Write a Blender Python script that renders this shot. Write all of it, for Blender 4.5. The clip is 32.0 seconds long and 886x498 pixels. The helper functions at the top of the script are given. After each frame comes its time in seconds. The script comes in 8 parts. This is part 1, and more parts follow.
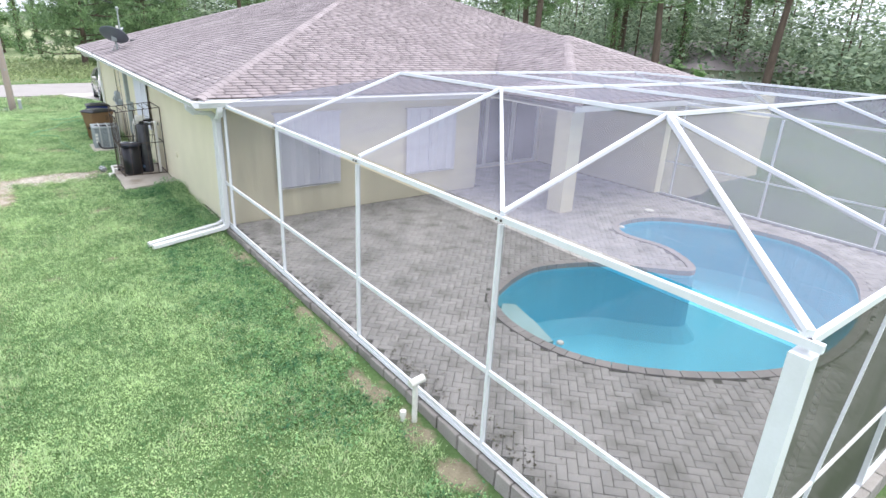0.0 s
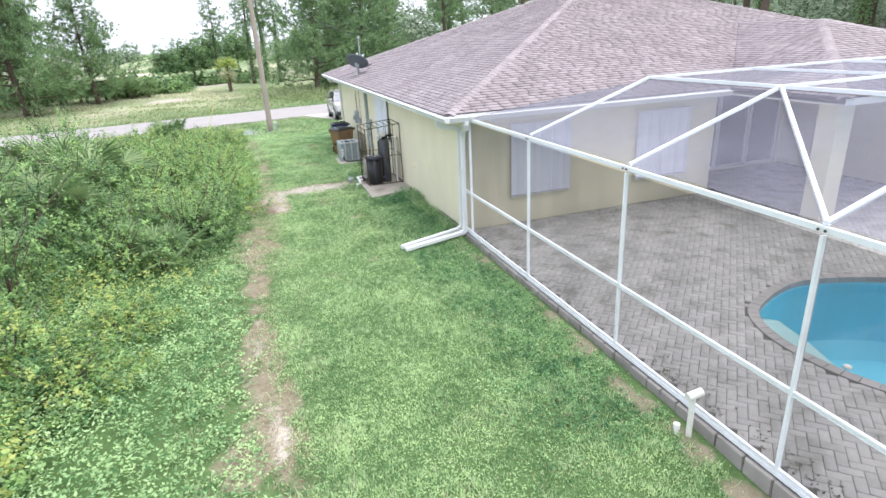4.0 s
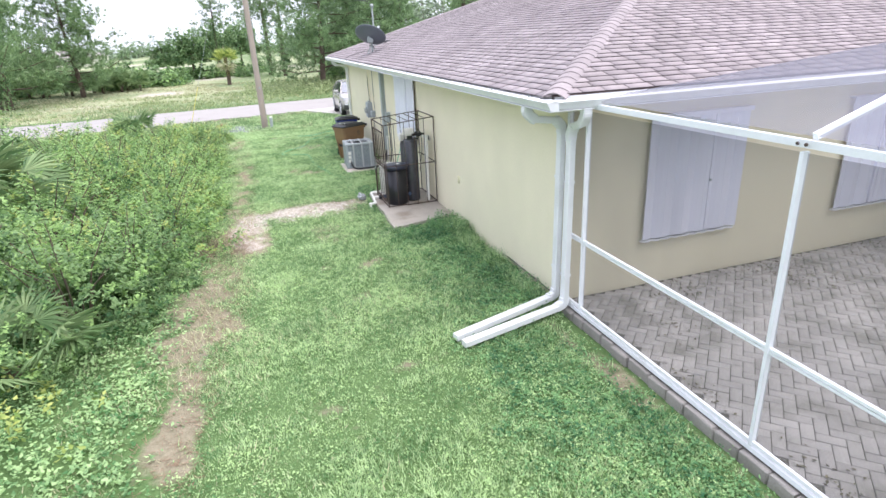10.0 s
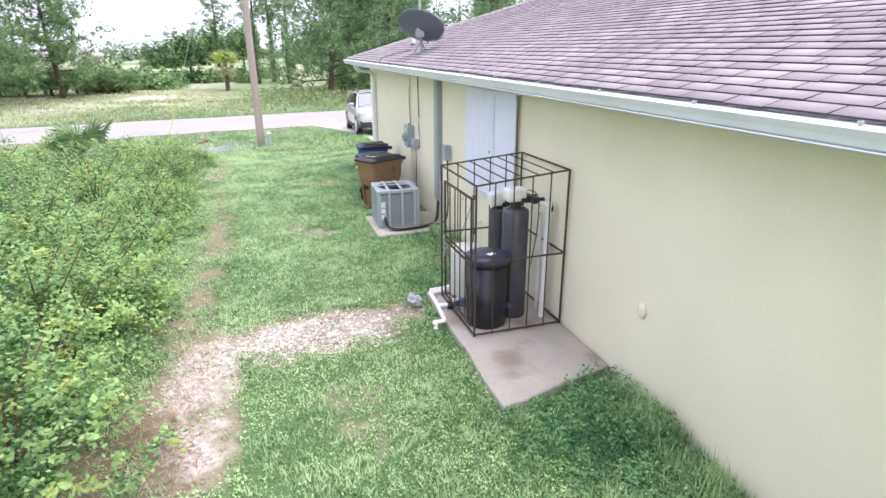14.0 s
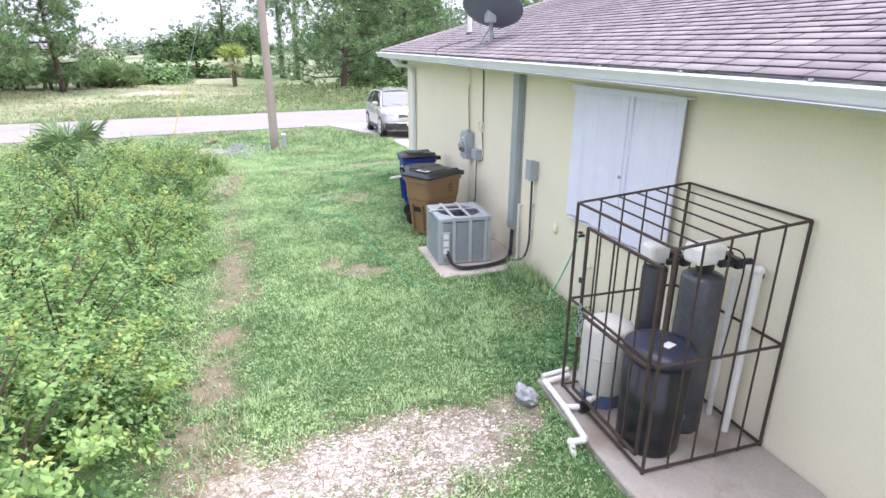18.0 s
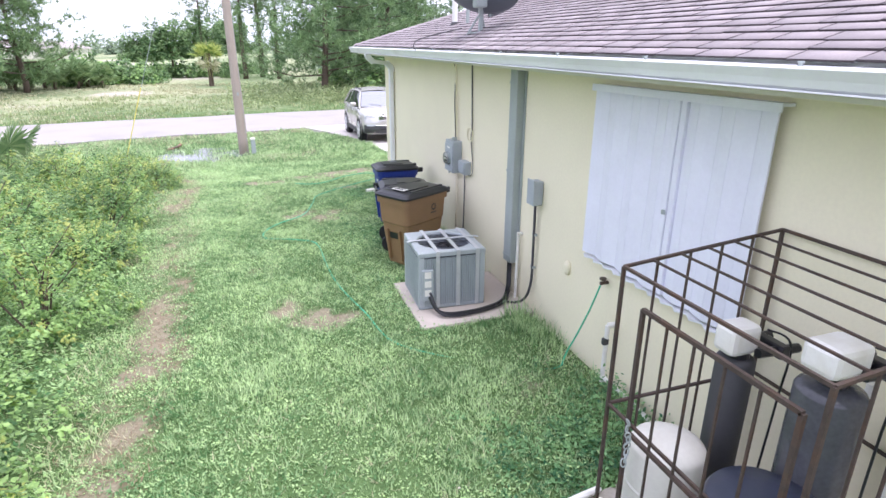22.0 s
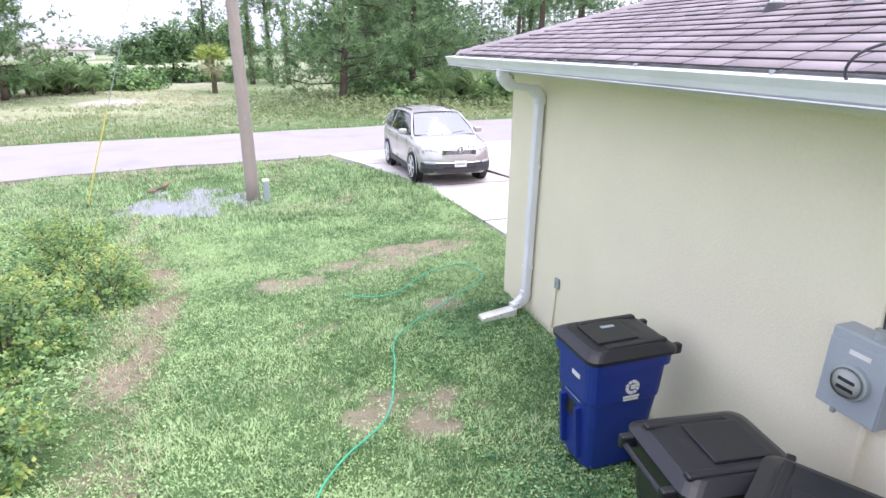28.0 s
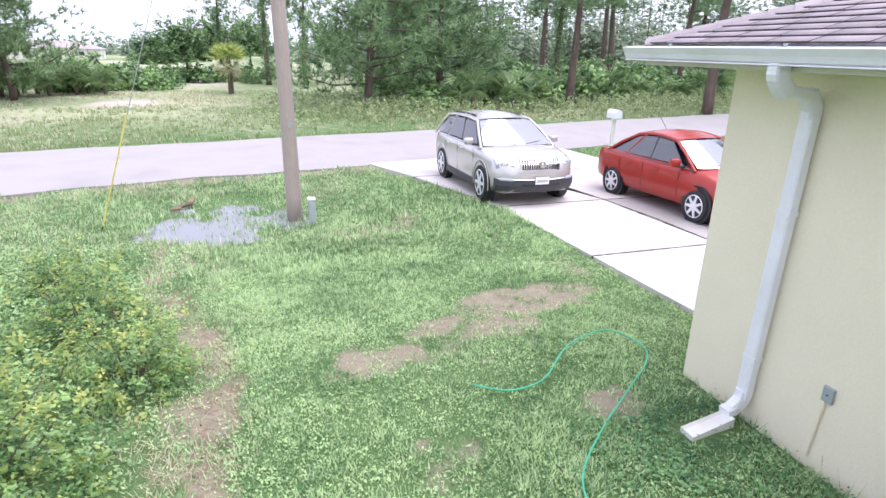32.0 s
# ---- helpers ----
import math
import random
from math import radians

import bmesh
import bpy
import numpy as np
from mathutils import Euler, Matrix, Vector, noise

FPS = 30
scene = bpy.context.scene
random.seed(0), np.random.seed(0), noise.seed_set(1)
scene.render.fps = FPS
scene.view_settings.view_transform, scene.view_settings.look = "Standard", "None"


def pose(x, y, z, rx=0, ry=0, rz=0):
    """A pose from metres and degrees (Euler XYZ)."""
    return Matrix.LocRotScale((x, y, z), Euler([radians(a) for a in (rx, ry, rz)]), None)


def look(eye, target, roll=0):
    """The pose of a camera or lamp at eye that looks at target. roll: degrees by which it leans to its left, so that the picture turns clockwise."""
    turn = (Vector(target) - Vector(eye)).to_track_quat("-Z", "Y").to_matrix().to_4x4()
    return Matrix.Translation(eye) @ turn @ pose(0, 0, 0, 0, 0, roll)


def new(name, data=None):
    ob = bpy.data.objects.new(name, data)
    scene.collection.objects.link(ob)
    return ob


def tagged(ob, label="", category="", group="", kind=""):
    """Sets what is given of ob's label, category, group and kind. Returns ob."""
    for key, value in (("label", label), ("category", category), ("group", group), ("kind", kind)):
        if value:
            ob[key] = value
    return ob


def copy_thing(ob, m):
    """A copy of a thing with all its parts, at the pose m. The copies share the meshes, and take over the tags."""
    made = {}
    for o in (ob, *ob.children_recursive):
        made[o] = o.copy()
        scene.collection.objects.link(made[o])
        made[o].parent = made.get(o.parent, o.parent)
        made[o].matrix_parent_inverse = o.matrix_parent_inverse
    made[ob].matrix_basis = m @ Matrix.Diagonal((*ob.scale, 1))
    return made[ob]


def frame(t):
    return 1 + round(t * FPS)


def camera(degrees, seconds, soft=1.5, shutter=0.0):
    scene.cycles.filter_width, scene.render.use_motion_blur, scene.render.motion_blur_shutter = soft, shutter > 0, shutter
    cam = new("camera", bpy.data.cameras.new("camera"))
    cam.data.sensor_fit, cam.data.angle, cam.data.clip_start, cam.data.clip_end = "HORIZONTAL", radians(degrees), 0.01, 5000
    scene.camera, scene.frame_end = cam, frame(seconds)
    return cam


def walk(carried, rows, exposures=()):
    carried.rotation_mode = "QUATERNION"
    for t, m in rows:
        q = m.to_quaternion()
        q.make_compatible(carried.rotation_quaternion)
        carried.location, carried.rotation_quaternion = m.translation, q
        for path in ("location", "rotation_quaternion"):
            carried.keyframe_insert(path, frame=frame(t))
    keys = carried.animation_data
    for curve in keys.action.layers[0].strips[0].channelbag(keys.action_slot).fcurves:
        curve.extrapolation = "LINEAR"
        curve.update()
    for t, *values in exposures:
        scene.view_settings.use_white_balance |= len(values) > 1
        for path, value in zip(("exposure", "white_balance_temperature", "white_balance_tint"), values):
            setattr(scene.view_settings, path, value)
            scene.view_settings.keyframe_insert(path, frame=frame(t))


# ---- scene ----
cam = camera(76.4, 32.0)
PATH = [
    (0, (-3.065, -10.459, 3.828), (-1.92, -8.986, 3.107), 2.8),
    (0.5, (-3.319, -10.183, 3.848), (-2.217, -8.678, 3.126), -1.7),
    (1, (-3.489, -9.978, 3.846), (-2.484, -8.404, 3.13), -2.0),
    (1.5, (-3.567, -9.904, 3.869), (-2.714, -8.243, 3.153), -3.9),
    (2, (-3.643, -9.883, 3.878), (-2.969, -8.139, 3.168), -2.8),
    (2.5, (-3.729, -9.87, 3.892), (-3.12, -8.1, 3.189), -4.8),
    (3, (-3.861, -10.17, 3.897), (-3.259, -8.397, 3.194), -3.0),
    (3.5, (-4.02, -10.399, 3.928), (-3.431, -8.622, 3.224), -2.9),
    (5.5, (-3.809, -8.919, 3.843), (-3.246, -7.134, 3.138), -2.9),
    (6, (-3.793, -8.917, 3.733), (-3.233, -7.131, 3.029), -2.8),
    (6.5, (-3.795, -8.93, 3.545), (-3.238, -7.144, 2.836), -3.0),
    (7, (-3.762, -8.746, 3.287), (-3.209, -6.96, 2.576), -3.1),
    (7.5, (-3.749, -8.489, 3.157), (-3.196, -6.702, 2.447), -3.0),
    (8, (-3.774, -8.15, 3.172), (-3.218, -6.365, 2.46), -2.9),
    (8.5, (-3.676, -7.46, 3.157), (-3.12, -5.674, 2.449), -2.9),
    (9, (-3.503, -6.602, 3.151), (-2.951, -4.815, 2.444), -2.8),
    (9.5, (-3.383, -5.844, 3.165), (-2.827, -4.059, 2.455), -3.0),
    (10, (-3.209, -5.066, 3.147), (-2.651, -3.281, 2.439), -2.8),
    (10.5, (-2.937, -4.172, 3.092), (-2.371, -2.386, 2.392), -1.7),
    (11, (-2.724, -3.318, 3.093), (-2.098, -1.552, 2.394), 4.7),
    (11.5, (-2.736, -2.435, 3.075), (-2.166, -0.649, 2.379), -1.5),
    (12, (-2.86, -1.7, 3.186), (-2.295, 0.082, 2.476), -2.4),
    (12.5, (-2.826, -0.917, 2.952), (-2.247, 0.873, 2.275), -0.3),
    (13, (-2.871, -0.405, 2.937), (-2.285, 1.384, 2.26), 0.3),
    (13.5, (-2.857, 0.049, 2.874), (-2.276, 1.842, 2.206), 0.2),
    (14, (-2.889, 0.504, 2.83), (-2.313, 2.301, 2.167), -0.3),
    (14.5, (-2.911, 0.786, 2.817), (-2.333, 2.582, 2.154), -0.1),
    (16.5, (-2.96, 1.708, 2.784), (-2.408, 3.509, 2.114), -0.1),
    (17, (-3.029, 2.129, 2.76), (-2.47, 3.928, 2.088), 0.0),
    (17.5, (-3.127, 2.513, 2.72), (-2.56, 4.311, 2.05), 0.4),
    (18, (-3.187, 2.848, 2.699), (-2.619, 4.646, 2.031), 0.4),
    (18.5, (-3.286, 3.191, 2.685), (-2.768, 5.005, 2.02), -5.7),
    (19, (-3.176, 3.48, 2.658), (-2.593, 5.274, 1.992), 0.0),
    (19.5, (-2.957, 3.63, 2.661), (-2.367, 5.42, 1.99), 0.3),
    (20, (-2.715, 3.745, 2.644), (-2.092, 5.523, 1.971), 3.6),
    (20.5, (-2.62, 3.853, 2.629), (-2.02, 5.641, 1.961), 0.8),
    (21, (-2.583, 3.94, 2.624), (-1.974, 5.724, 1.957), 1.5),
    (21.5, (-2.618, 4.046, 2.634), (-2.015, 5.83, 1.961), 0.2),
    (22, (-2.655, 4.297, 2.626), (-2.047, 6.08, 1.953), 0.2),
    (22.5, (-2.572, 4.874, 2.619), (-1.96, 6.657, 1.951), 0.3),
    (23, (-2.402, 5.573, 2.637), (-1.783, 7.353, 1.968), 0.5),
    (23.5, (-2.189, 6.19, 2.631), (-1.504, 7.948, 1.969), 7.6),
    (24, (-2.173, 6.707, 2.641), (-1.543, 8.485, 1.976), 0.9),
    (24.5, (-2.249, 7.126, 2.671), (-1.578, 8.888, 2.003), 5.5),
    (25, (-2.534, 7.541, 2.658), (-1.904, 9.319, 1.994), 0.7),
    (25.5, (-2.637, 7.804, 2.673), (-2.014, 9.583, 2.005), 0.3),
    (27.5, (-2.569, 9.39, 2.685), (-1.948, 11.173, 2.025), 2.9),
    (28, (-2.717, 9.876, 2.688), (-2.119, 11.666, 2.025), 0.6),
    (28.5, (-2.91, 10.251, 2.667), (-2.315, 12.043, 2.006), 0.7),
    (29, (-3.085, 10.552, 2.682), (-2.492, 12.344, 2.022), 0.8),
    (29.5, (-3.197, 10.875, 2.661), (-2.605, 12.668, 2.002), 0.9),
    (30, (-3.278, 11.253, 2.668), (-2.689, 13.047, 2.011), 1.0),
    (30.5, (-3.322, 11.799, 2.711), (-2.735, 13.593, 2.05), 1.0),
    (31, (-3.366, 12.188, 2.689), (-2.781, 13.984, 2.031), 1.0),
    (31.5, (-3.369, 12.279, 2.614), (-2.789, 14.077, 1.958), 1.0),
    (32, (-3.337, 12.191, 2.569), (-2.76, 13.989, 1.911), 0.9),
]
walk(cam, [(t, look(eye, target, roll)) for t, eye, target, roll in PATH],
     [(0, 0.78, 6500, 10), (6, 0.8, 6500, 10), (9, 0.83, 6500, 12), (12, 0.93, 6440, 16), (17, 0.95, 6320, 19), (26, 0.95, 6240, 20), (29, 0.87, 6200, 21), (31, 0.83, 6200, 21), (32, 0.83, 6200, 21)])

# ---- world and sun: bright overcast ----
world = bpy.data.worlds.new("overcast_sky")
scene.world = world
world.use_nodes = True
wn, wl = world.node_tree.nodes, world.node_tree.links
wn.clear()
sky = wn.new("ShaderNodeTexSky")
sky.sky_type, sky.sun_disc = "NISHITA", False
sky.sun_elevation, sky.sun_rotation = radians(72), radians(110)
sky.air_density, sky.dust_density, sky.ozone_density = 1.0, 4.0, 1.0
cloud = wn.new("ShaderNodeMixRGB")
cloud.inputs[0].default_value = 0.8
cloud.inputs[2].default_value = (9.9, 10.4, 12.3, 1)
sky_bg = wn.new("ShaderNodeBackground")
sky_bg.inputs["Strength"].default_value = 0.1
sky_out = wn.new("ShaderNodeOutputWorld")
wl.new(sky.outputs[0], cloud.inputs[1])
wl.new(cloud.outputs[0], sky_bg.inputs["Color"])
wl.new(sky_bg.outputs[0], sky_out.inputs["Surface"])

sun = new("sun", bpy.data.lights.new("sun", "SUN"))
sun.data.energy, sun.data.angle, sun.data.color = 2.1, radians(65), (1.0, 0.98, 0.94)
sun.matrix_world = look((14, -5, 45), (0, 2, 0))

# ---- materials ----
def shader(name, colour, rough=0.7, vary=0.12, scale=6.0, fine=60.0, bump=0.0, bump_scale=90.0, metal=0.0,
           stain=None, stain_scale=0.8, stain_amount=0.0, per_piece=0.0, spec=0.5, stretch=(1, 1, 1), trans=0.0):
    """A surface with variation at two scales, optional stains, relief and piece-to-piece change of tone."""
    m = bpy.data.materials.new(name)
    m.use_nodes = True
    n, l = m.node_tree.nodes, m.node_tree.links
    bsdf = n["Principled BSDF"]
    bsdf.inputs["Roughness"].default_value = rough
    bsdf.inputs["Metallic"].default_value = metal
    bsdf.inputs["Specular IOR Level"].default_value = spec
    if trans:
        bsdf.inputs["Transmission Weight"].default_value = trans
    geo = n.new("ShaderNodeNewGeometry")
    mapping = n.new("ShaderNodeVectorMath")
    mapping.operation = "MULTIPLY"
    mapping.inputs[1].default_value = stretch
    l.new(geo.outputs["Position"], mapping.inputs[0])

    def noise_at(s, detail=3.0):
        t = n.new("ShaderNodeTexNoise")
        t.inputs["Scale"].default_value, t.inputs["Detail"].default_value = s, detail
        l.new(mapping.outputs[0], t.inputs["Vector"])
        return t.outputs["Fac"]

    def ranged(sock, lo, hi, out_lo, out_hi):
        r = n.new("ShaderNodeMapRange")
        for i, v in enumerate((lo, hi, out_lo, out_hi)):
            r.inputs[i + 1].default_value = v
        l.new(sock, r.inputs[0])
        return r.outputs[0]

    def maths(op, a, b):
        x = n.new("ShaderNodeMath")
        x.operation = op
        l.new(a, x.inputs[0])
        if isinstance(b, float):
            x.inputs[1].default_value = b
        else:
            l.new(b, x.inputs[1])
        return x.outputs[0]

    tone = maths("MULTIPLY", ranged(noise_at(scale), 0.25, 0.75, 1 - vary, 1 + vary),
                 ranged(noise_at(fine, 2.0), 0.25, 0.75, 1 - vary * 0.6, 1 + vary * 0.6))
    if per_piece:
        info = n.new("ShaderNodeObjectInfo")
        tone = maths("MULTIPLY", tone, ranged(info.outputs["Random"], 0, 1, 1 - per_piece, 1 + per_piece))
        tone = maths("MULTIPLY", tone, ranged(geo.outputs["Random Per Island"], 0, 1, 1 - per_piece, 1 + per_piece))
    col = n.new("ShaderNodeVectorMath")
    col.operation = "SCALE"
    col.inputs[0].default_value = colour
    l.new(tone, col.inputs["Scale"])
    result = col.outputs[0]
    if stain:
        mix = n.new("ShaderNodeMixRGB")
        mix.inputs[2].default_value = (*stain, 1)
        l.new(result, mix.inputs[1])
        l.new(ranged(noise_at(stain_scale, 6.0), 0.5, 0.72, 0.0, stain_amount), mix.inputs[0])
        result = mix.outputs[0]
    l.new(result, bsdf.inputs["Base Color"])
    if bump:
        b = n.new("ShaderNodeBump")
        b.inputs["Strength"].default_value, b.inputs["Distance"].default_value = 0.6, bump
        l.new(noise_at(bump_scale, 4.0), b.inputs["Height"])
        l.new(b.outputs[0], bsdf.inputs["Normal"])
    return m


def leaf_shader(name, colour, second, rough=0.5, see_through=0.25, tuft=0.0):
    """Leaves: tone changes from leaf to leaf and from clump to clump; some light passes through."""
    m = bpy.data.materials.new(name)
    m.use_nodes = True
    n, l = m.node_tree.nodes, m.node_tree.links
    bsdf = n["Principled BSDF"]
    bsdf.inputs["Roughness"].default_value = rough
    bsdf.inputs["Specular IOR Level"].default_value = 0.3
    geo = n.new("ShaderNodeNewGeometry")
    big = n.new("ShaderNodeTexNoise")
    big.inputs["Scale"].default_value, big.inputs["Detail"].default_value = 1.3, 5.0
    l.new(geo.outputs["Position"], big.inputs["Vector"])
    clump = n.new("ShaderNodeMapRange")
    for i, v in enumerate((0.32, 0.68, 0.1, 0.9)):
        clump.inputs[i + 1].default_value = v
    l.new(big.outputs["Fac"], clump.inputs[0])
    add = n.new("ShaderNodeMath")
    add.operation = "ADD"
    l.new(geo.outputs["Random Per Island"], add.inputs[0])
    l.new(clump.outputs[0], add.inputs[1])
    if tuft:
        small = n.new("ShaderNodeTexNoise")
        small.inputs["Scale"].default_value, small.inputs["Detail"].default_value = tuft, 3.0
        l.new(geo.outputs["Position"], small.inputs["Vector"])
        spread = n.new("ShaderNodeMapRange")
        for i, v in enumerate((0.32, 0.66, -0.6, 0.6)):
            spread.inputs[i + 1].default_value = v
        l.new(small.outputs["Fac"], spread.inputs[0])
        more = n.new("ShaderNodeMath")
        more.operation = "ADD"
        l.new(add.outputs[0], more.inputs[0])
        l.new(spread.outputs[0], more.inputs[1])
        add = more
    ramp = n.new("ShaderNodeMapRange")
    for i, v in enumerate((0.36, 1.5, 0.0, 1.0)):
        ramp.inputs[i + 1].default_value = v
    l.new(add.outputs[0], ramp.inputs[0])
    mix = n.new("ShaderNodeMixRGB")
    mix.inputs[1].default_value, mix.inputs[2].default_value = (*colour, 1), (*second, 1)
    l.new(ramp.outputs[0], mix.inputs[0])
    l.new(mix.outputs[0], bsdf.inputs["Base Color"])
    thin = n.new("ShaderNodeBsdfTranslucent")
    l.new(mix.outputs[0], thin.inputs["Color"])
    both = n.new("ShaderNodeMixShader")
    both.inputs[0].default_value = see_through
    l.new(bsdf.outputs[0], both.inputs[1])
    l.new(thin.outputs[0], both.inputs[2])
    l.new(both.outputs[0], n["Material Output"].inputs["Surface"])
    return m


def screen_shader(name, colour, cover, stain=None):
    """Fine woven insect screen: part of the light meets the threads, the rest passes."""
    m = bpy.data.materials.new(name)
    m.use_nodes = True
    n, l = m.node_tree.nodes, m.node_tree.links
    bsdf = n["Principled BSDF"]
    bsdf.inputs["Roughness"].default_value = 0.9
    bsdf.inputs["Base Color"].default_value = (*colour, 1)
    clear = n.new("ShaderNodeBsdfTransparent")
    mix = n.new("ShaderNodeMixShader")
    geo = n.new("ShaderNodeNewGeometry")
    t = n.new("ShaderNodeTexNoise")
    t.inputs["Scale"].default_value, t.inputs["Detail"].default_value = 0.9, 5.0
    st = n.new("ShaderNodeVectorMath")
    st.operation = "MULTIPLY"
    st.inputs[1].default_value = (1, 1, 0.35)
    l.new(geo.outputs["Position"], st.inputs[0])
    l.new(st.outputs[0], t.inputs["Vector"])
    r = n.new("ShaderNodeMapRange")
    for i, v in enumerate((0.3, 0.7, cover * 0.8, cover * 1.2)):
        r.inputs[i + 1].default_value = v
    l.new(t.outputs["Fac"], r.inputs[0])
    l.new(r.outputs[0], mix.inputs[0])
    if stain:
        c = n.new("ShaderNodeMixRGB")
        c.inputs[1].default_value, c.inputs[2].default_value = (*colour, 1), (*stain, 1)
        l.new(t.outputs["Fac"], c.inputs[0])
        l.new(c.outputs[0], bsdf.inputs["Base Color"])
    l.new(clear.outputs[0], mix.inputs[1])
    l.new(bsdf.outputs[0], mix.inputs[2])
    l.new(mix.outputs[0], n["Material Output"].inputs["Surface"])
    return m


def glass_shader(name, tint, clear_share=0.8, ior=1.5):
    """Thin pane: clear with a Fresnel gloss."""
    m = bpy.data.materials.new(name)
    m.use_nodes = True
    n, l = m.node_tree.nodes, m.node_tree.links
    n.remove(n["Principled BSDF"])
    clear, gloss, dark = n.new("ShaderNodeBsdfTransparent"), n.new("ShaderNodeBsdfGlossy"), n.new("ShaderNodeBsdfDiffuse")
    clear.inputs["Color"].default_value = (*tint, 1)
    gloss.inputs["Roughness"].default_value = 0.03
    dark.inputs["Color"].default_value = (0.02, 0.025, 0.03, 1)
    body, top, fr = n.new("ShaderNodeMixShader"), n.new("ShaderNodeMixShader"), n.new("ShaderNodeFresnel")
    fr.inputs["IOR"].default_value = ior
    body.inputs[0].default_value = 1 - clear_share
    l.new(clear.outputs[0], body.inputs[1])
    l.new(dark.outputs[0], body.inputs[2])
    l.new(fr.outputs[0], top.inputs[0])
    l.new(body.outputs[0], top.inputs[1])
    l.new(gloss.outputs[0], top.inputs[2])
    l.new(top.outputs[0], n["Material Output"].inputs["Surface"])
    return m


M_STUCCO = shader("painted_stucco", (0.8, 0.745, 0.56), 0.85, 0.04, 1.2, 40, 0.004, 70, stain=(0.73, 0.685, 0.5), stain_scale=0.7, stain_amount=0.35)
M_WHITE = shader("white_paint", (0.78, 0.79, 0.8), 0.45, 0.03, 3, 40, stain=(0.6, 0.6, 0.57), stain_scale=2.5, stain_amount=0.35)
M_ALU = shader("white_aluminium", (0.8, 0.82, 0.85), 0.4, 0.03, 4, 50, stain=(0.62, 0.63, 0.62), stain_scale=3, stain_amount=0.3)
M_SHUTTER = shader("shutter_white", (0.76, 0.77, 0.86), 0.4, 0.03, 4, 40)
M_SOFFIT = shader("soffit", (0.7, 0.68, 0.58), 0.6, 0.04, 4, 40)
M_SHINGLE = shader("asphalt_shingle", (0.355, 0.308, 0.315), 0.95, 0.16, 1.5, 130, 0.004, 220, per_piece=0.12, stain=(0.25, 0.21, 0.22), stain_scale=0.9, stain_amount=0.4)
# Weathered hip caps, darkened further: shading of their angle put into the colour.
M_HIP = shader("weathered_shaded_shingle", (0.3, 0.262, 0.268), 0.95, 0.18, 2.5, 130, 0.004, 220, per_piece=0.08, stain=(0.2, 0.175, 0.175), stain_scale=1.2, stain_amount=0.5)
# Cut edges coloured near black to draw the shadow lines between rows and tabs.
M_EDGE = shader("shingle_edge_shadow", (0.05, 0.04, 0.042), 0.95, 0.2, 5, 60)
M_FELT = shader("roof_deck", (0.12, 0.09, 0.085), 0.95, 0.1, 3, 60)
M_CONCRETE = shader("concrete", (0.52, 0.455, 0.41), 0.85, 0.08, 1.5, 50, 0.003, 120, stain=(0.38, 0.34, 0.28), stain_scale=1.4, stain_amount=0.6)
M_DRIVE = shader("driveway_concrete", (0.52, 0.49, 0.465), 0.85, 0.05, 0.8, 40, 0.002, 100, stain=(0.36, 0.31, 0.28), stain_scale=0.6, stain_amount=0.55)
M_DRIVE_WORN = shader("grimy_concrete", (0.36, 0.34, 0.325), 0.85, 0.08, 0.8, 40, 0.002, 100, stain=(0.25, 0.225, 0.205), stain_scale=0.7, stain_amount=0.6)
M_ROAD = shader("old_asphalt", (0.34, 0.318, 0.31), 0.9, 0.08, 0.5, 70, 0.004, 160, stain=(0.23, 0.215, 0.21), stain_scale=0.5, stain_amount=0.6)
M_PAVER = shader("paver", (0.4, 0.385, 0.372), 0.85, 0.12, 2.0, 70, 0.003, 150, per_piece=0.08, stain=(0.14, 0.135, 0.11), stain_scale=2.4, stain_amount=0.6)
M_PAVER_BED = shader("paver_sand", (0.13, 0.125, 0.11), 0.95, 0.1, 6, 60)
M_COPING = shader("pool_coping", (0.36, 0.335, 0.325), 0.8, 0.1, 3, 60, 0.002, 120, per_piece=0.08)
M_BLOCK = shader("edge_block", (0.3, 0.28, 0.26), 0.9, 0.15, 4, 60, 0.006, 60, per_piece=0.12)
M_POOL = shader("pool_plaster", (0.2, 0.6, 0.74), 0.6, 0.04, 1.0, 30)
M_STEEL = shader("rusty_steel", (0.075, 0.055, 0.047), 0.7, 0.25, 12, 90, metal=0.3, stain=(0.11, 0.055, 0.032), stain_scale=9, stain_amount=0.6)
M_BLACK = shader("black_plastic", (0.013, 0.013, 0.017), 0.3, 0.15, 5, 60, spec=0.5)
M_LID = shader("lid_plastic", (0.012, 0.013, 0.017), 0.4, 0.15, 5, 60, spec=0.5)
M_GREY = shader("grey_enamel", (0.36, 0.4, 0.42), 0.45, 0.05, 4, 50)
M_DARKGREY = shader("louvre_grey", (0.29, 0.33, 0.35), 0.5, 0.08, 5, 60)
M_GALV = shader("grey_painted_duct", (0.34, 0.38, 0.37), 0.5, 0.06, 4, 50)
M_PVC = shader("pvc_white", (0.78, 0.77, 0.73), 0.4, 0.04, 5, 50, stain=(0.55, 0.5, 0.4), stain_scale=6, stain_amount=0.4)
M_TANK = shader("tank_beige", (0.62, 0.61, 0.56), 0.5, 0.06, 4, 40, stain=(0.45, 0.42, 0.36), stain_scale=4, stain_amount=0.4)
M_BLUE = shader("bin_blue", (0.013, 0.034, 0.23), 0.45, 0.06, 4, 50)
M_BROWN = shader("bin_brown", (0.235, 0.14, 0.07), 0.55, 0.08, 4, 50)
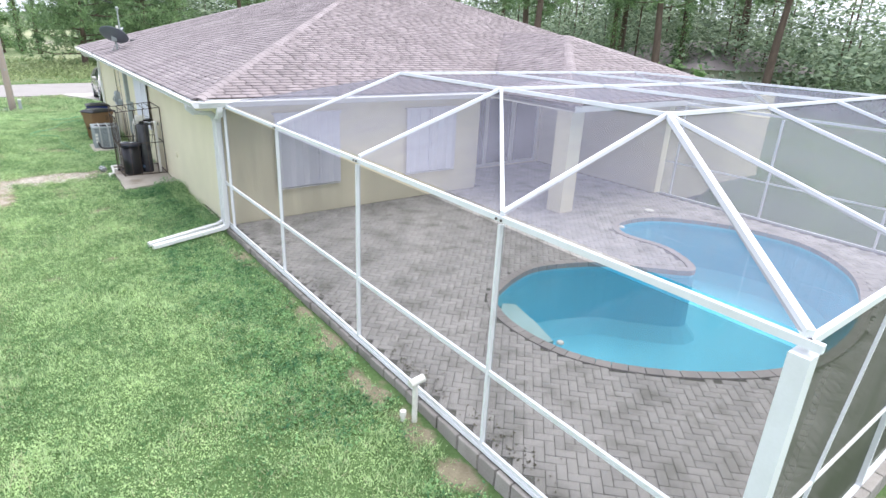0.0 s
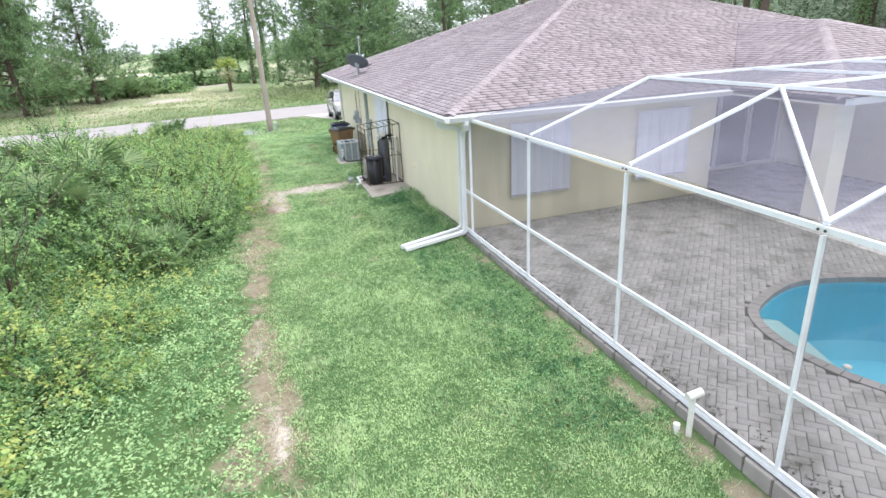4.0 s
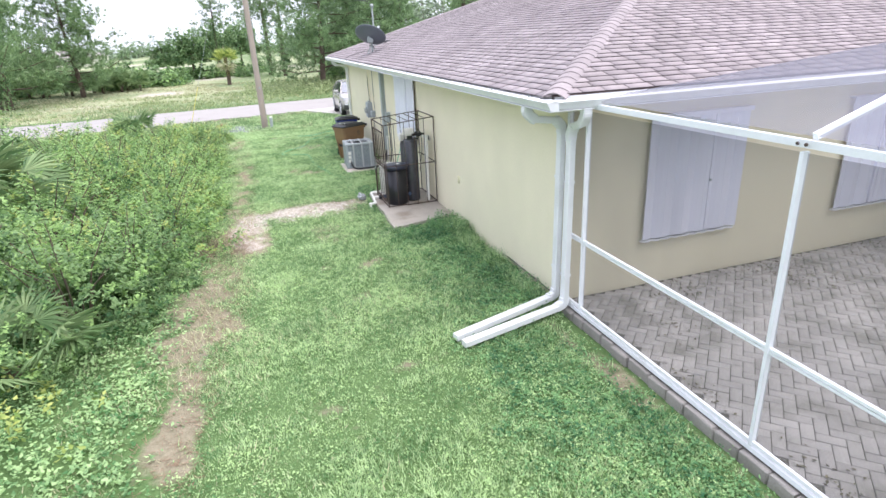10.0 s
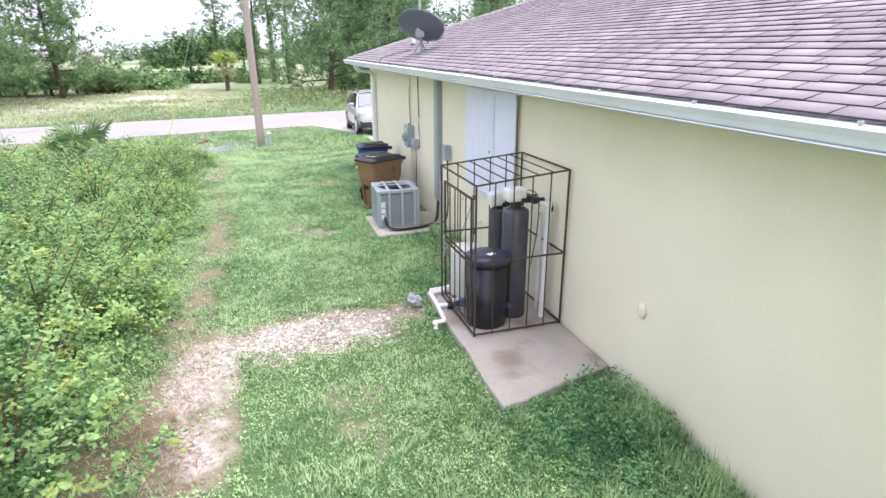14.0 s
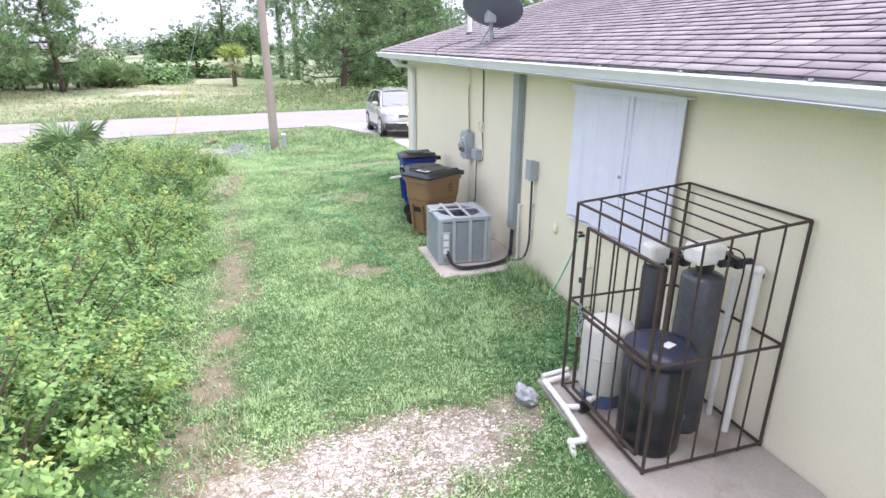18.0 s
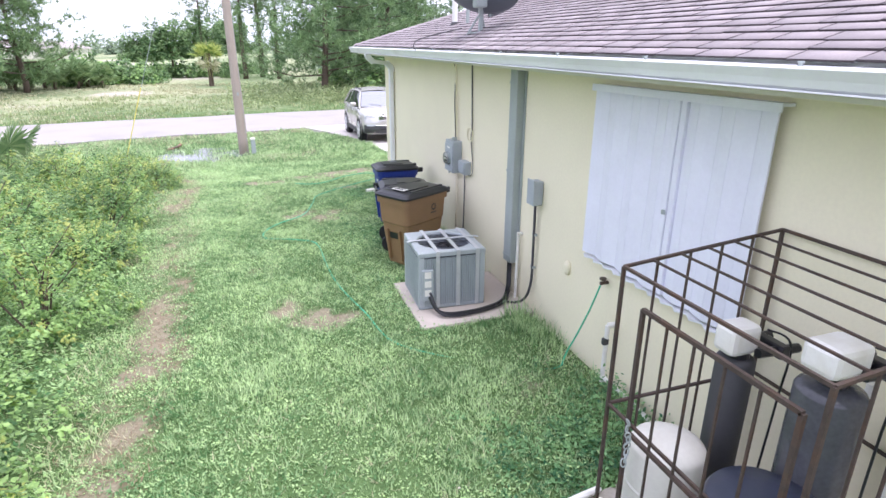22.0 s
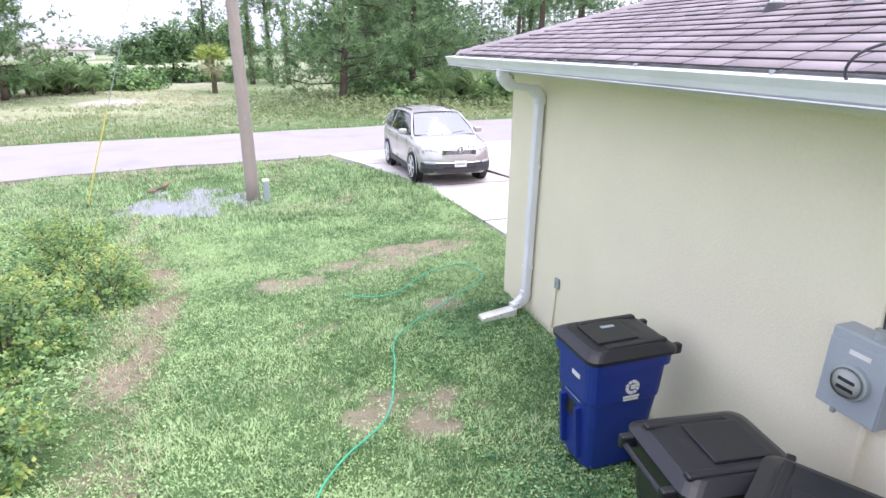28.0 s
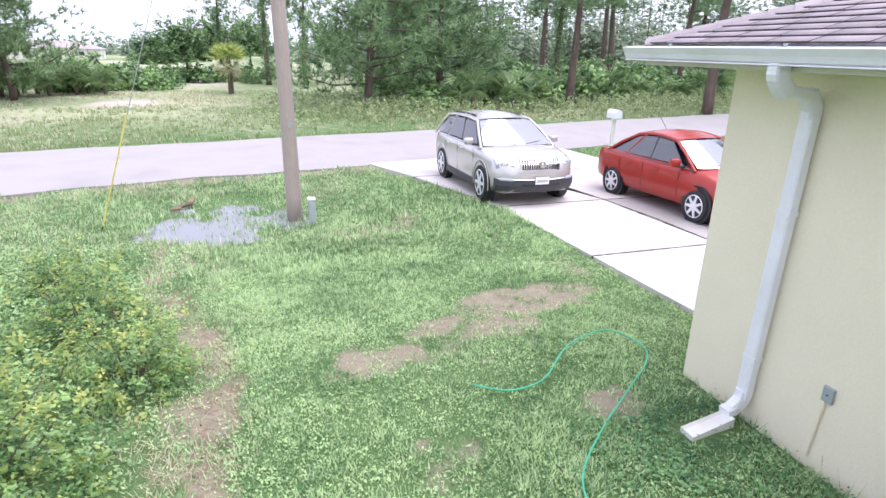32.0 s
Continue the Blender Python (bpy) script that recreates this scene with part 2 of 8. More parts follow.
M_BLUEBASE = shader("tank_stand_blue", (0.1, 0.16, 0.27), 0.5, 0.06, 5, 50)
M_HOSE = shader("green_hose", (0.06, 0.43, 0.25), 0.45, 0.08, 9, 60)
M_POLEWOOD = shader("weathered_pole", (0.39, 0.325, 0.28), 0.9, 0.15, 3, 60, 0.006, 40, stain=(0.26, 0.215, 0.19), stain_scale=1.5, stain_amount=0.5, stretch=(1, 1, 0.12))
M_BARK = shader("bark", (0.13, 0.095, 0.075), 0.95, 0.25, 5, 40, 0.02, 25, stretch=(1, 1, 0.3))
M_SILVER = shader("silver_champagne_paint", (0.6, 0.58, 0.56), 0.22, 0.02, 4, 60, metal=0.5)
M_RED = shader("red_paint", (0.33, 0.035, 0.025), 0.22, 0.02, 4, 60)
M_TYRE = shader("tyre_rubber", (0.025, 0.025, 0.027), 0.85, 0.1, 9, 60)
M_RIM = shader("alloy", (0.74, 0.74, 0.76), 0.3, 0.04, 9, 60, metal=0.1)
M_CHROME = shader("chrome", (0.75, 0.75, 0.76), 0.12, 0.02, 9, 60, metal=1.0)
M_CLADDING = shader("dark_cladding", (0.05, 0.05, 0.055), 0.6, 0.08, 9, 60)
M_LAMPGLASS = shader("headlamp_lens", (0.42, 0.44, 0.47), 0.12, 0.05, 30, 90)
M_REDLAMP = shader("tail_lamp", (0.45, 0.02, 0.02), 0.2, 0.05, 30, 90)
M_AMBER = shader("amber_lens", (0.8, 0.3, 0.03), 0.25, 0.05, 30, 90)
M_YELLOW = shader("yellow_marker", (0.7, 0.6, 0.15), 0.5, 0.1, 5, 50)
M_DISH = shader("dish_grey", (0.11, 0.125, 0.15), 0.5, 0.06, 5, 50)
M_INK = shader("dark_print", (0.04, 0.04, 0.04), 0.6, 0.05, 9, 60)
M_CARGLASS = glass_shader("car_glass", (0.4, 0.45, 0.48), 0.45, 2.4)
M_WINDSCREEN = glass_shader("windscreen_glass", (0.6, 0.65, 0.65), 0.6, 10.0)
M_PANE = glass_shader("window_pane", (0.4, 0.45, 0.48), 0.5)
M_METERGLASS = glass_shader("meter_glass", (0.9, 0.92, 0.92), 0.9)
# Same mesh in two tones: the roof's pale sky haze is in its colour.
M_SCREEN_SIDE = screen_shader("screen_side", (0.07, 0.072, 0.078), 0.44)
M_SCREEN_ROOF = screen_shader("screen_roof_hazed", (0.2, 0.2, 0.25), 0.44)
M_SCREEN_DARK = screen_shader("screen_mossy", (0.035, 0.045, 0.03), 0.85, (0.07, 0.085, 0.045))
M_LEAF = leaf_shader("shrub_leaf", (0.045, 0.13, 0.04), (0.37, 0.56, 0.2), 0.45, 0.35, 4.0)
M_LEAF_YELLOW = leaf_shader("yellowing_leaf", (0.15, 0.27, 0.06), (0.56, 0.61, 0.2), 0.5, 0.4, 4.0)
M_LEAF_DARK = leaf_shader("dark_leaf", (0.05, 0.13, 0.05), (0.28, 0.42, 0.18), 0.5, 0.35)
M_PALMETTO = leaf_shader("palmetto_leaf", (0.09, 0.18, 0.07), (0.3, 0.4, 0.19))
M_NEEDLE = leaf_shader("pine_needle", (0.08, 0.16, 0.075), (0.32, 0.46, 0.22))
M_GRASS = leaf_shader("grass_blade", (0.12, 0.25, 0.095), (0.6, 0.76, 0.42), 0.55, 0.4, 11.0)
M_DRYGRASS = leaf_shader("dry_grass", (0.34, 0.35, 0.21), (0.64, 0.62, 0.42), 0.7, 0.3)
M_VERGE = leaf_shader("verge_blade", (0.19, 0.26, 0.11), (0.44, 0.51, 0.27), 0.6, 0.35)
# Lush green, with part of the house's shade put into the colour.
M_LUSH = leaf_shader("lush_shaded_weed", (0.04, 0.15, 0.065), (0.25, 0.45, 0.19), 0.45, 0.3, 7.0)
M_HERB = leaf_shader("herb_leaf", (0.09, 0.23, 0.085), (0.5, 0.69, 0.34), 0.5, 0.38, 6.0)
M_CLOVER = leaf_shader("lawn_weed_leaf", (0.09, 0.22, 0.08), (0.54, 0.72, 0.35), 0.5, 0.35, 9.0)
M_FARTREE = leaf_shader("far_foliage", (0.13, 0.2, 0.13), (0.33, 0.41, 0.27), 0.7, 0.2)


# ---- mesh helpers ----
def mesh_of(name, bm, material, smooth=False):
    me = bpy.data.meshes.new(name)
    bm.to_mesh(me)
    bm.free()
    me.materials.append(material)
    if smooth:
        me.polygons.foreach_set("use_smooth", [True] * len(me.polygons))
    return me


def part(name, bm, material, parent=None, label="", smooth=False):
    ob = new(name, mesh_of(name, bm, material, smooth))
    if parent is not None:
        ob.parent = parent
    if label:
        ob["label"] = label
    return ob


def thing(name, m=None, label="", category="", group="", kind=""):
    ob = new(name)
    ob.empty_display_size = 0.2
    if m is not None:
        ob.matrix_basis = m
    return tagged(ob, label, category, group, kind)


def arrays_mesh(name, verts, faces, material):
    """A mesh straight from numpy arrays: verts (n, 3), faces (m, 3 or 4)."""
    me = bpy.data.meshes.new(name)
    k = faces.shape[1]
    me.vertices.add(len(verts))
    me.vertices.foreach_set("co", np.ascontiguousarray(verts, dtype=np.float32).ravel())
    me.loops.add(faces.size)
    me.loops.foreach_set("vertex_index", np.ascontiguousarray(faces, dtype=np.int32).ravel())
    me.polygons.add(len(faces))
    me.polygons.foreach_set("loop_start", np.arange(0, faces.size, k, dtype=np.int32))
    me.update(calc_edges=True)
    me.materials.append(material)
    return me


def box(bm, c, s, m=None, bevel=0.0):
    r = bmesh.ops.create_cube(bm, size=1.0)
    vs = r["verts"]
    bmesh.ops.scale(bm, vec=s, verts=vs)
    if bevel:
        es = list({e for v in vs for e in v.link_edges})
        out = bmesh.ops.bevel(bm, geom=es, offset=bevel, segments=2, affect="EDGES", profile=0.5)
        vs = list({v for f in out["faces"] for v in f.verts} | {v for v in vs if v.is_valid})
    bmesh.ops.translate(bm, vec=c, verts=vs)
    if m is not None:
        bmesh.ops.transform(bm, matrix=m, verts=vs)
    return vs


def boxed(c, s, bevel=0.0, m=None):
    bm = bmesh.new()
    box(bm, c, s, m, bevel)
    return bm


def cyl(bm, a, b, r0, r1=None, seg=16, caps=True):
    a, b = Vector(a), Vector(b)
    d = b - a
    m = Matrix.Translation((a + b) / 2) @ d.to_track_quat("Z", "Y").to_matrix().to_4x4()
    bmesh.ops.create_cone(bm, cap_ends=caps, segments=seg, radius1=r0, radius2=r0 if r1 is None else r1, depth=d.length, matrix=m)
    return bm


def rod(a, b, r0, r1=None, seg=16):
    return cyl(bmesh.new(), a, b, r0, r1, seg)


def tube(bm, pts, r, seg=8, taper=None):
    """A round tube along a line of points."""
    pts = [Vector(p) for p in pts]
    rings = []
    side = None
    for i, p in enumerate(pts):
        d = (pts[min(i + 1, len(pts) - 1)] - pts[max(i - 1, 0)]).normalized()
        if side is None:
            side = d.orthogonal().normalized()
        side = (side - d * side.dot(d)).normalized()
        up = d.cross(side)
        rr = r if taper is None else r + (taper - r) * i / (len(pts) - 1)
        rings.append([bm.verts.new(p + side * rr * math.cos(k * math.tau / seg) + up * rr * math.sin(k * math.tau / seg)) for k in range(seg)])
    for a, b in zip(rings, rings[1:]):
        for k in range(seg):
            bm.faces.new((a[k], a[(k + 1) % seg], b[(k + 1) % seg], b[k]))
    bm.faces.new(rings[0][::-1])
    bm.faces.new(rings[-1])
    return bm


def tubed(pts, r, seg=8, taper=None):
    return tube(bmesh.new(), pts, r, seg, taper)


def curve_points(pts, n=8):
    """Catmull-Rom through the points."""
    pts = [Vector(p) for p in pts]
    out = []
    for i in range(len(pts) - 1):
        p0, p1, p2, p3 = pts[max(i - 1, 0)], pts[i], pts[i + 1], pts[min(i + 2, len(pts) - 1)]
        for k in range(n):
            t = k / n
            out.append(0.5 * ((2 * p1) + (p2 - p0) * t + (2 * p0 - 5 * p1 + 4 * p2 - p3) * t * t + (3 * p1 - p0 - 3 * p2 + p3) * t ** 3))
    return out + [pts[-1]]


def lathe(bm, profile, seg=24, c=(0, 0, 0)):
    """profile: (radius, height) from bottom to top, turned round z at c."""
    rings = [[bm.verts.new((c[0] + r * math.cos(k * math.tau / seg), c[1] + r * math.sin(k * math.tau / seg), c[2] + z)) for k in range(seg)] for r, z in profile]
    for a, b in zip(rings, rings[1:]):
        for k in range(seg):
            bm.faces.new((a[k], a[(k + 1) % seg], b[(k + 1) % seg], b[k]))
    bm.faces.new(rings[0][::-1])
    bm.faces.new(rings[-1])
    return bm


def loft(bm, rings, close=True, caps=True):
    vs = [[bm.verts.new(p) for p in ring] for ring in rings]
    n = len(vs[0])
    for a, b in zip(vs, vs[1:]):
        for k in range(n if close else n - 1):
            bm.faces.new((a[k], a[(k + 1) % n], b[(k + 1) % n], b[k]))
    if caps:
        bm.faces.new(vs[0][::-1])
        bm.faces.new(vs[-1])
    bmesh.ops.recalc_face_normals(bm, faces=bm.faces)
    return bm


def prism(bm, outline, z0, z1):
    """An upright prism over a plan outline."""
    return loft(bm, [[(x, y, z0) for x, y in outline], [(x, y, z1) for x, y in outline]])


def slab(bm, pts, thick):
    """A sheet over a planar outline, given thickness below."""
    pts = [Vector(p) for p in pts]
    nrm = (pts[1] - pts[0]).cross(pts[-1] - pts[0]).normalized()
    return loft(bm, [[p - nrm * thick for p in pts], pts])


def smooth_step(a, b, x):
    t = np.clip((x - a) / (b - a), 0, 1)
    return t * t * (3 - 2 * t)


RNG = np.random.default_rng(7)

# ---- ground ----
def wave(x, y, s):
    return np.sin(x * 1.3 * s + 1.7 * np.sin(y * 0.9 * s)) * np.cos(y * 1.1 * s + 1.3 * np.sin(x * 0.7 * s))


def fbm(x, y, s, octaves=4):
    """Smooth value noise, about -1 to 1."""
    x, y = np.asarray(x, float) * s, np.asarray(y, float) * s
    total, amp, norm = 0.0, 1.0, 0.0

    def lattice(i, j):
        h = np.sin(i * 127.1 + j * 311.7) * 43758.5453
        return h - np.floor(h)
    for k in range(octaves):
        i, j = np.floor(x), np.floor(y)
        u, v = x - i, y - j
        u, v = u * u * (3 - 2 * u), v * v * (3 - 2 * v)
        a = lattice(i, j) * (1 - u) + lattice(i + 1, j) * u
        b = lattice(i, j + 1) * (1 - u) + lattice(i + 1, j + 1) * u
        total, norm = total + amp * (2 * (a * (1 - v) + b * v) - 1), norm + amp
        x, y, amp = x * 2.03 + 17.3, y * 2.03 + 9.1, amp * 0.55
    return total / norm * 1.6


def drive_z(y):
    return -0.03 - 0.11 * smooth_step(15.7, 18.5, y) - 0.2 * smooth_step(22.5, 27.0, y)


def ground_z(x, y):
    x, y = np.asarray(x, float), np.asarray(y, float)
    z = -0.42 * smooth_step(14.5, 21.0, y) - 0.17 * smooth_step(-3.0, -10.0, y)
    z = z + (0.42 * smooth_step(14.5, 21.0, y) + drive_z(y) - 0.03) * smooth_step(-1.0, 0.7, x) * smooth_step(14.0, 15.5, y) * smooth_step(27.0, 25.5, y - 0.19 * x)
    lip = 1.3 * np.clip((y - 19.5) / 7.0, 0, 2) ** 1.6
    z = z - 0.08 * smooth_step(1.04 - lip, 1.3 - lip, x) * smooth_step(15.5, 15.8, y) * smooth_step(27.0, 25.5, y - 0.19 * x) * smooth_step(9.5, 7.5, x)
    hollow = np.exp(-(((x + 4.25) / 1.7) ** 2 + ((y - 23.45) / 2.1) ** 2))
    z = z - (0.17 + 0.09 * fbm(x, y, 1.1)) * hollow
    z = z + 0.05 * smooth_step(-5.0, -8.0, x) * (y < 20)
    z = z + 0.025 * wave(x, y, 0.5) + 0.012 * wave(x + 3, y, 1.9)
    inside = (x > -0.15) & (y > -9.7) & (y < 15.7) & (x < 17)
    z = np.where(inside, np.minimum(z, -0.06), z)
    pit = smooth_step(0.15, 0.5, x) * smooth_step(-9.45, -9.1, y) * smooth_step(2.0, 1.6, y) * smooth_step(11.5, 10.8, x)
    return z - 1.6 * pit


def path_x(y):
    return -4.28 + 0.5 * smooth_step(-1, 6, y) + 0.08 * np.sin(y * 0.8) - 0.22 * smooth_step(12, 16, y) - 0.9 * smooth_step(16.5, 20.5, y)


def bare(x, y):
    """How bare the soil is, 0 to 1: the trodden track, the patch beside the slab and worn spots in the lawn."""
    d = np.abs(x - path_x(y))
    b = (0.98 - 0.12 * smooth_step(6.5, 9.0, y)) * np.exp(-(d / (0.25 + 0.1 * fbm(x, y, 1.4))) ** 2) * np.clip(0.68 + 0.6 * fbm(x, y, 1.1) + 0.7 * fbm(x, y + 5, 3.7, 2), 0, 1.3) * (y < 22)
    b = np.maximum(b, np.clip(0.55 * fbm(x + 40, y, 0.7) - 0.12, 0, 0.5) * (x > -4.6))
    ragged = 0.55 + 0.9 * fbm(x, y, 2.6) + 0.5 * fbm(x + 7, y, 7.0, 2)
    for cx, cy, rx, ry, k in ((-3.62, 5.1, 0.36, 1.35, 1.5), (-2.6, 5.95, 0.95, 0.55, 1.3), (-1.75, 6.2, 0.55, 0.3, 1.0), (-4.05, 3.4, 0.3, 1.2, 1.1), (-3.95, 6.9, 0.3, 0.7, 1.1),
                              (-1.3, 13.3, 0.6, 0.45, 1.1), (-2.0, 13.7, 0.35, 0.35, 0.9), (-0.95, 15.4, 0.4, 0.35, 0.9), (-0.6, 17.75, 1.0, 0.55, 1.25), (-1.3, 17.2, 0.9, 0.45, 1.1),
                              (-2.3, 16.7, 0.8, 0.35, 0.85), (-2.3, 15.1, 0.35, 0.3, 0.7), (-2.2, 9.85, 0.45, 0.55, 1.05), (-2.55, 2.9, 0.3, 0.3, 0.6), (-2.0, 2.75, 0.3, 0.25, 0.55),
                              (-2.15, 1.7, 0.25, 0.25, 0.5), (-1.95, -0.3, 0.5, 0.35, 0.6), (-2.6, -0.6, 0.5, 0.4, 0.5), (-4.4, -5.5, 0.5, 2.2, 0.8), (-0.3, -5, 0.17, 5.0, 1.0), (-0.6, 11.5, 0.3, 0.5, 0.6), (-4.8, 20.8, 0.4, 1.0, 1.2), (-4.0, 4.6, 0.42, 1.0, 1.3), (-4.4, 1.6, 0.4, 1.3, 1.0)):
        b = np.maximum(b, k * np.exp(-(((x - cx) / rx) ** 2 + ((y - cy) / ry) ** 2) ** 2) * ragged)
    kerb = np.exp(-((y - (27.35 + 0.19 * x)) / 0.4) ** 2) * (0.8 + 0.7 * fbm(x, y, 0.9)) * (x < 0.4)
    b = np.maximum(b, kerb)
    core = np.exp(-(((x + 3.62) / 0.33) ** 2 + ((y - 5.1) / 1.2) ** 2) ** 2) + np.exp(-(((x + 2.55) / 0.85) ** 2 + ((y - 6.0) / 0.42) ** 2) ** 2)
    return np.clip(b * (1 + 0.75 * fbm(x, y, 3.3)) + core * (0.75 + 0.35 * fbm(x, y, 4.0)), 0, 1)


def pale(x, y):
    """Pale sand among the bare soil."""
    s = 1.15 * np.exp(-(((x + 3.62) / 0.3) ** 2 + ((y - 5.15) / 1.1) ** 2) ** 2) + 0.48 * np.exp(-(((x + 2.55) / 0.85) ** 2 + ((y - 6.0) / 0.45) ** 2) ** 2)
    s = s + 0.5 * np.exp(-((x - path_x(y)) / 0.16) ** 2) * smooth_step(8, 4, y) * (0.5 + 0.5 * wave(x, y, 1.1))
    far = (y > 36) * (np.clip(wave(x * 0.5, y * 0.9, 0.33) * 1.8 - 0.95, 0, 1) * 0.7 + 1.1 * np.exp(-(((x + 10) / 3.4) ** 2 + ((y - 49) / 3.2) ** 2) ** 2) * (0.35 + 0.9 * fbm(x, y, 0.5)) + 0.8 * np.exp(-(((x + 3) / 3) ** 2 + ((y - 50) / 4) ** 2) ** 2) * np.clip(fbm(x, y, 0.7), 0, 1))
    return np.clip(s * (0.8 + 0.7 * fbm(x, y, 2.6)) + far, 0, 1)


def dry(x, y):
    return np.clip(smooth_step(34, 37, y - 0.19 * x) * (0.45 + 0.3 * wave(x, y, 0.21)), 0, 1) * (y < 600)


def build_ground():
    def steps(lo, hi, fine, far):
        a = list(np.arange(lo, hi + 1e-6, fine))
        d, p = fine, hi
        while p < far:
            d *= 1.25
            p += d
            a.append(p)
        d, p = fine, lo
        while p > -far:
            d *= 1.25
            p -= d
            a.insert(0, p)
        return np.array(a)
    xs, ys = steps(-9, 2.5, 0.16, 1500), steps(-12, 27, 0.16, 1500)
    gx, gy = np.meshgrid(xs, ys)
    v = np.stack([gx, gy, ground_z(gx, gy)], -1).reshape(-1, 3)
    nx, ny = len(xs), len(ys)
    i = (np.arange(ny - 1)[:, None] * nx + np.arange(nx - 1)[None, :]).ravel()
    f = np.stack([i, i + 1, i + nx + 1, i + nx], -1)
    m = bpy.data.materials.new("soil_and_turf")
    m.use_nodes = True
    n, l = m.node_tree.nodes, m.node_tree.links
    bsdf = n["Principled BSDF"]
    bsdf.inputs["Roughness"].default_value, bsdf.inputs["Specular IOR Level"].default_value = 0.95, 0.15
    geo = n.new("ShaderNodeNewGeometry")

    def tex(s, d=5.0):
        t = n.new("ShaderNodeTexNoise")
        t.inputs["Scale"].default_value, t.inputs["Detail"].default_value = s, d
        l.new(geo.outputs["Position"], t.inputs["Vector"])
        return t.outputs["Fac"]

    def mixed(a, b, fac):
        x = n.new("ShaderNodeMixRGB")
        for sock, val in ((x.inputs[1], a), (x.inputs[2], b)):
            if isinstance(val, tuple):
                sock.default_value = (*val, 1)
            else:
                l.new(val, sock)
        l.new(fac, x.inputs[0])
        return x.outputs[0]

    def cover(name, grain, sharp):
        a = n.new("ShaderNodeAttribute")
        a.attribute_name = name
        add = n.new("ShaderNodeMath")
        add.operation = "ADD"
        l.new(a.outputs["Fac"], add.inputs[0])
        l.new(tex(grain), add.inputs[1])
        r = n.new("ShaderNodeMapRange")
        for k, val in enumerate((0.92 - sharp, 0.92 + sharp, 0.0, 1.0)):
            r.inputs[k + 1].default_value = val
        l.new(add.outputs[0], r.inputs[0])
        return r.outputs[0]
    turf = mixed((0.1, 0.18, 0.065), (0.2, 0.3, 0.12), tex(1.4))
    turf = mixed(turf, (0.06, 0.11, 0.04), tex(24.0, 3.0))
    turf = mixed(turf, mixed((0.46, 0.43, 0.31), (0.3, 0.36, 0.19), tex(0.6)), cover("dry", 3.0, 0.25))
    soil = mixed((0.14, 0.115, 0.08), (0.52, 0.465, 0.36), tex(9.0))
    soil = mixed(soil, (0.19, 0.17, 0.105), tex(60.0, 2.0))
    col = mixed(turf, soil, cover("bare", 7.0, 0.18))
    col = mixed(col, mixed((0.66, 0.6, 0.54), (0.32, 0.27, 0.23), tex(38.0)), cover("pale", 5.0, 0.15))
    l.new(col, bsdf.inputs["Base Color"])
    b = n.new("ShaderNodeBump")
    b.inputs["Strength"].default_value, b.inputs["Distance"].default_value = 0.8, 0.03
    l.new(tex(45.0), b.inputs["Height"])
    l.new(b.outputs[0], bsdf.inputs["Normal"])
    me = arrays_mesh("ground", v, f, m)
    me.polygons.foreach_set("use_smooth", np.ones(len(f), bool))
    for name, fn in (("bare", bare), ("pale", pale), ("dry", dry)):
        at = me.attributes.new(name, "FLOAT", "POINT")
        at.data.foreach_set("value", fn(v[:, 0], v[:, 1]).astype(np.float32))
    tagged(new("ground", me), "mown lawn, trodden sandy track and dry scrub field", "ground", kind="structure")


build_ground()


def road_y(x):
    return 30.7 + 0.19 * x


def strip(name, material, label, x0, x1, n, near, far, lift, kind="structure", category="road", thick=0.05, zfn=None):
    bm = bmesh.new()
    rows = []
    for i in range(n + 1):
        x = x0 + (x1 - x0) * i / n
        w = 0.12 * math.sin(x * 0.9) + 0.08 * math.sin(x * 2.3)
        ya, yb = near(x) + w, far(x) - w * 0.7
        ring = [(x, ya + (yb - ya) * k / 6, (zfn(x) if zfn else -0.42) + lift + 0.05 * math.sin(math.pi * k / 6)) for k in range(7)]
        rows.append([(x, ya, ring[0][2] - thick)] + ring + [(x, yb, ring[-1][2] - thick)])
    loft(bm, rows, close=False, caps=False)
    return tagged(part(name, bm, material), label, category, kind=kind)


strip("road", M_ROAD, "worn pale asphalt road with ragged sandy edges", -160, 160, 260, lambda x: road_y(x) - 3.05, lambda x: road_y(x) + 3.05, 0.045)
strip("road_far", shader("sandy_road", (0.5, 0.45, 0.38), 0.95, 0.08, 0.6, 40), "pale sandy road beyond the scrub", -120, -14, 40,
      lambda x: 128 + 0.25 * x, lambda x: 136 + 0.25 * x, 0.02)


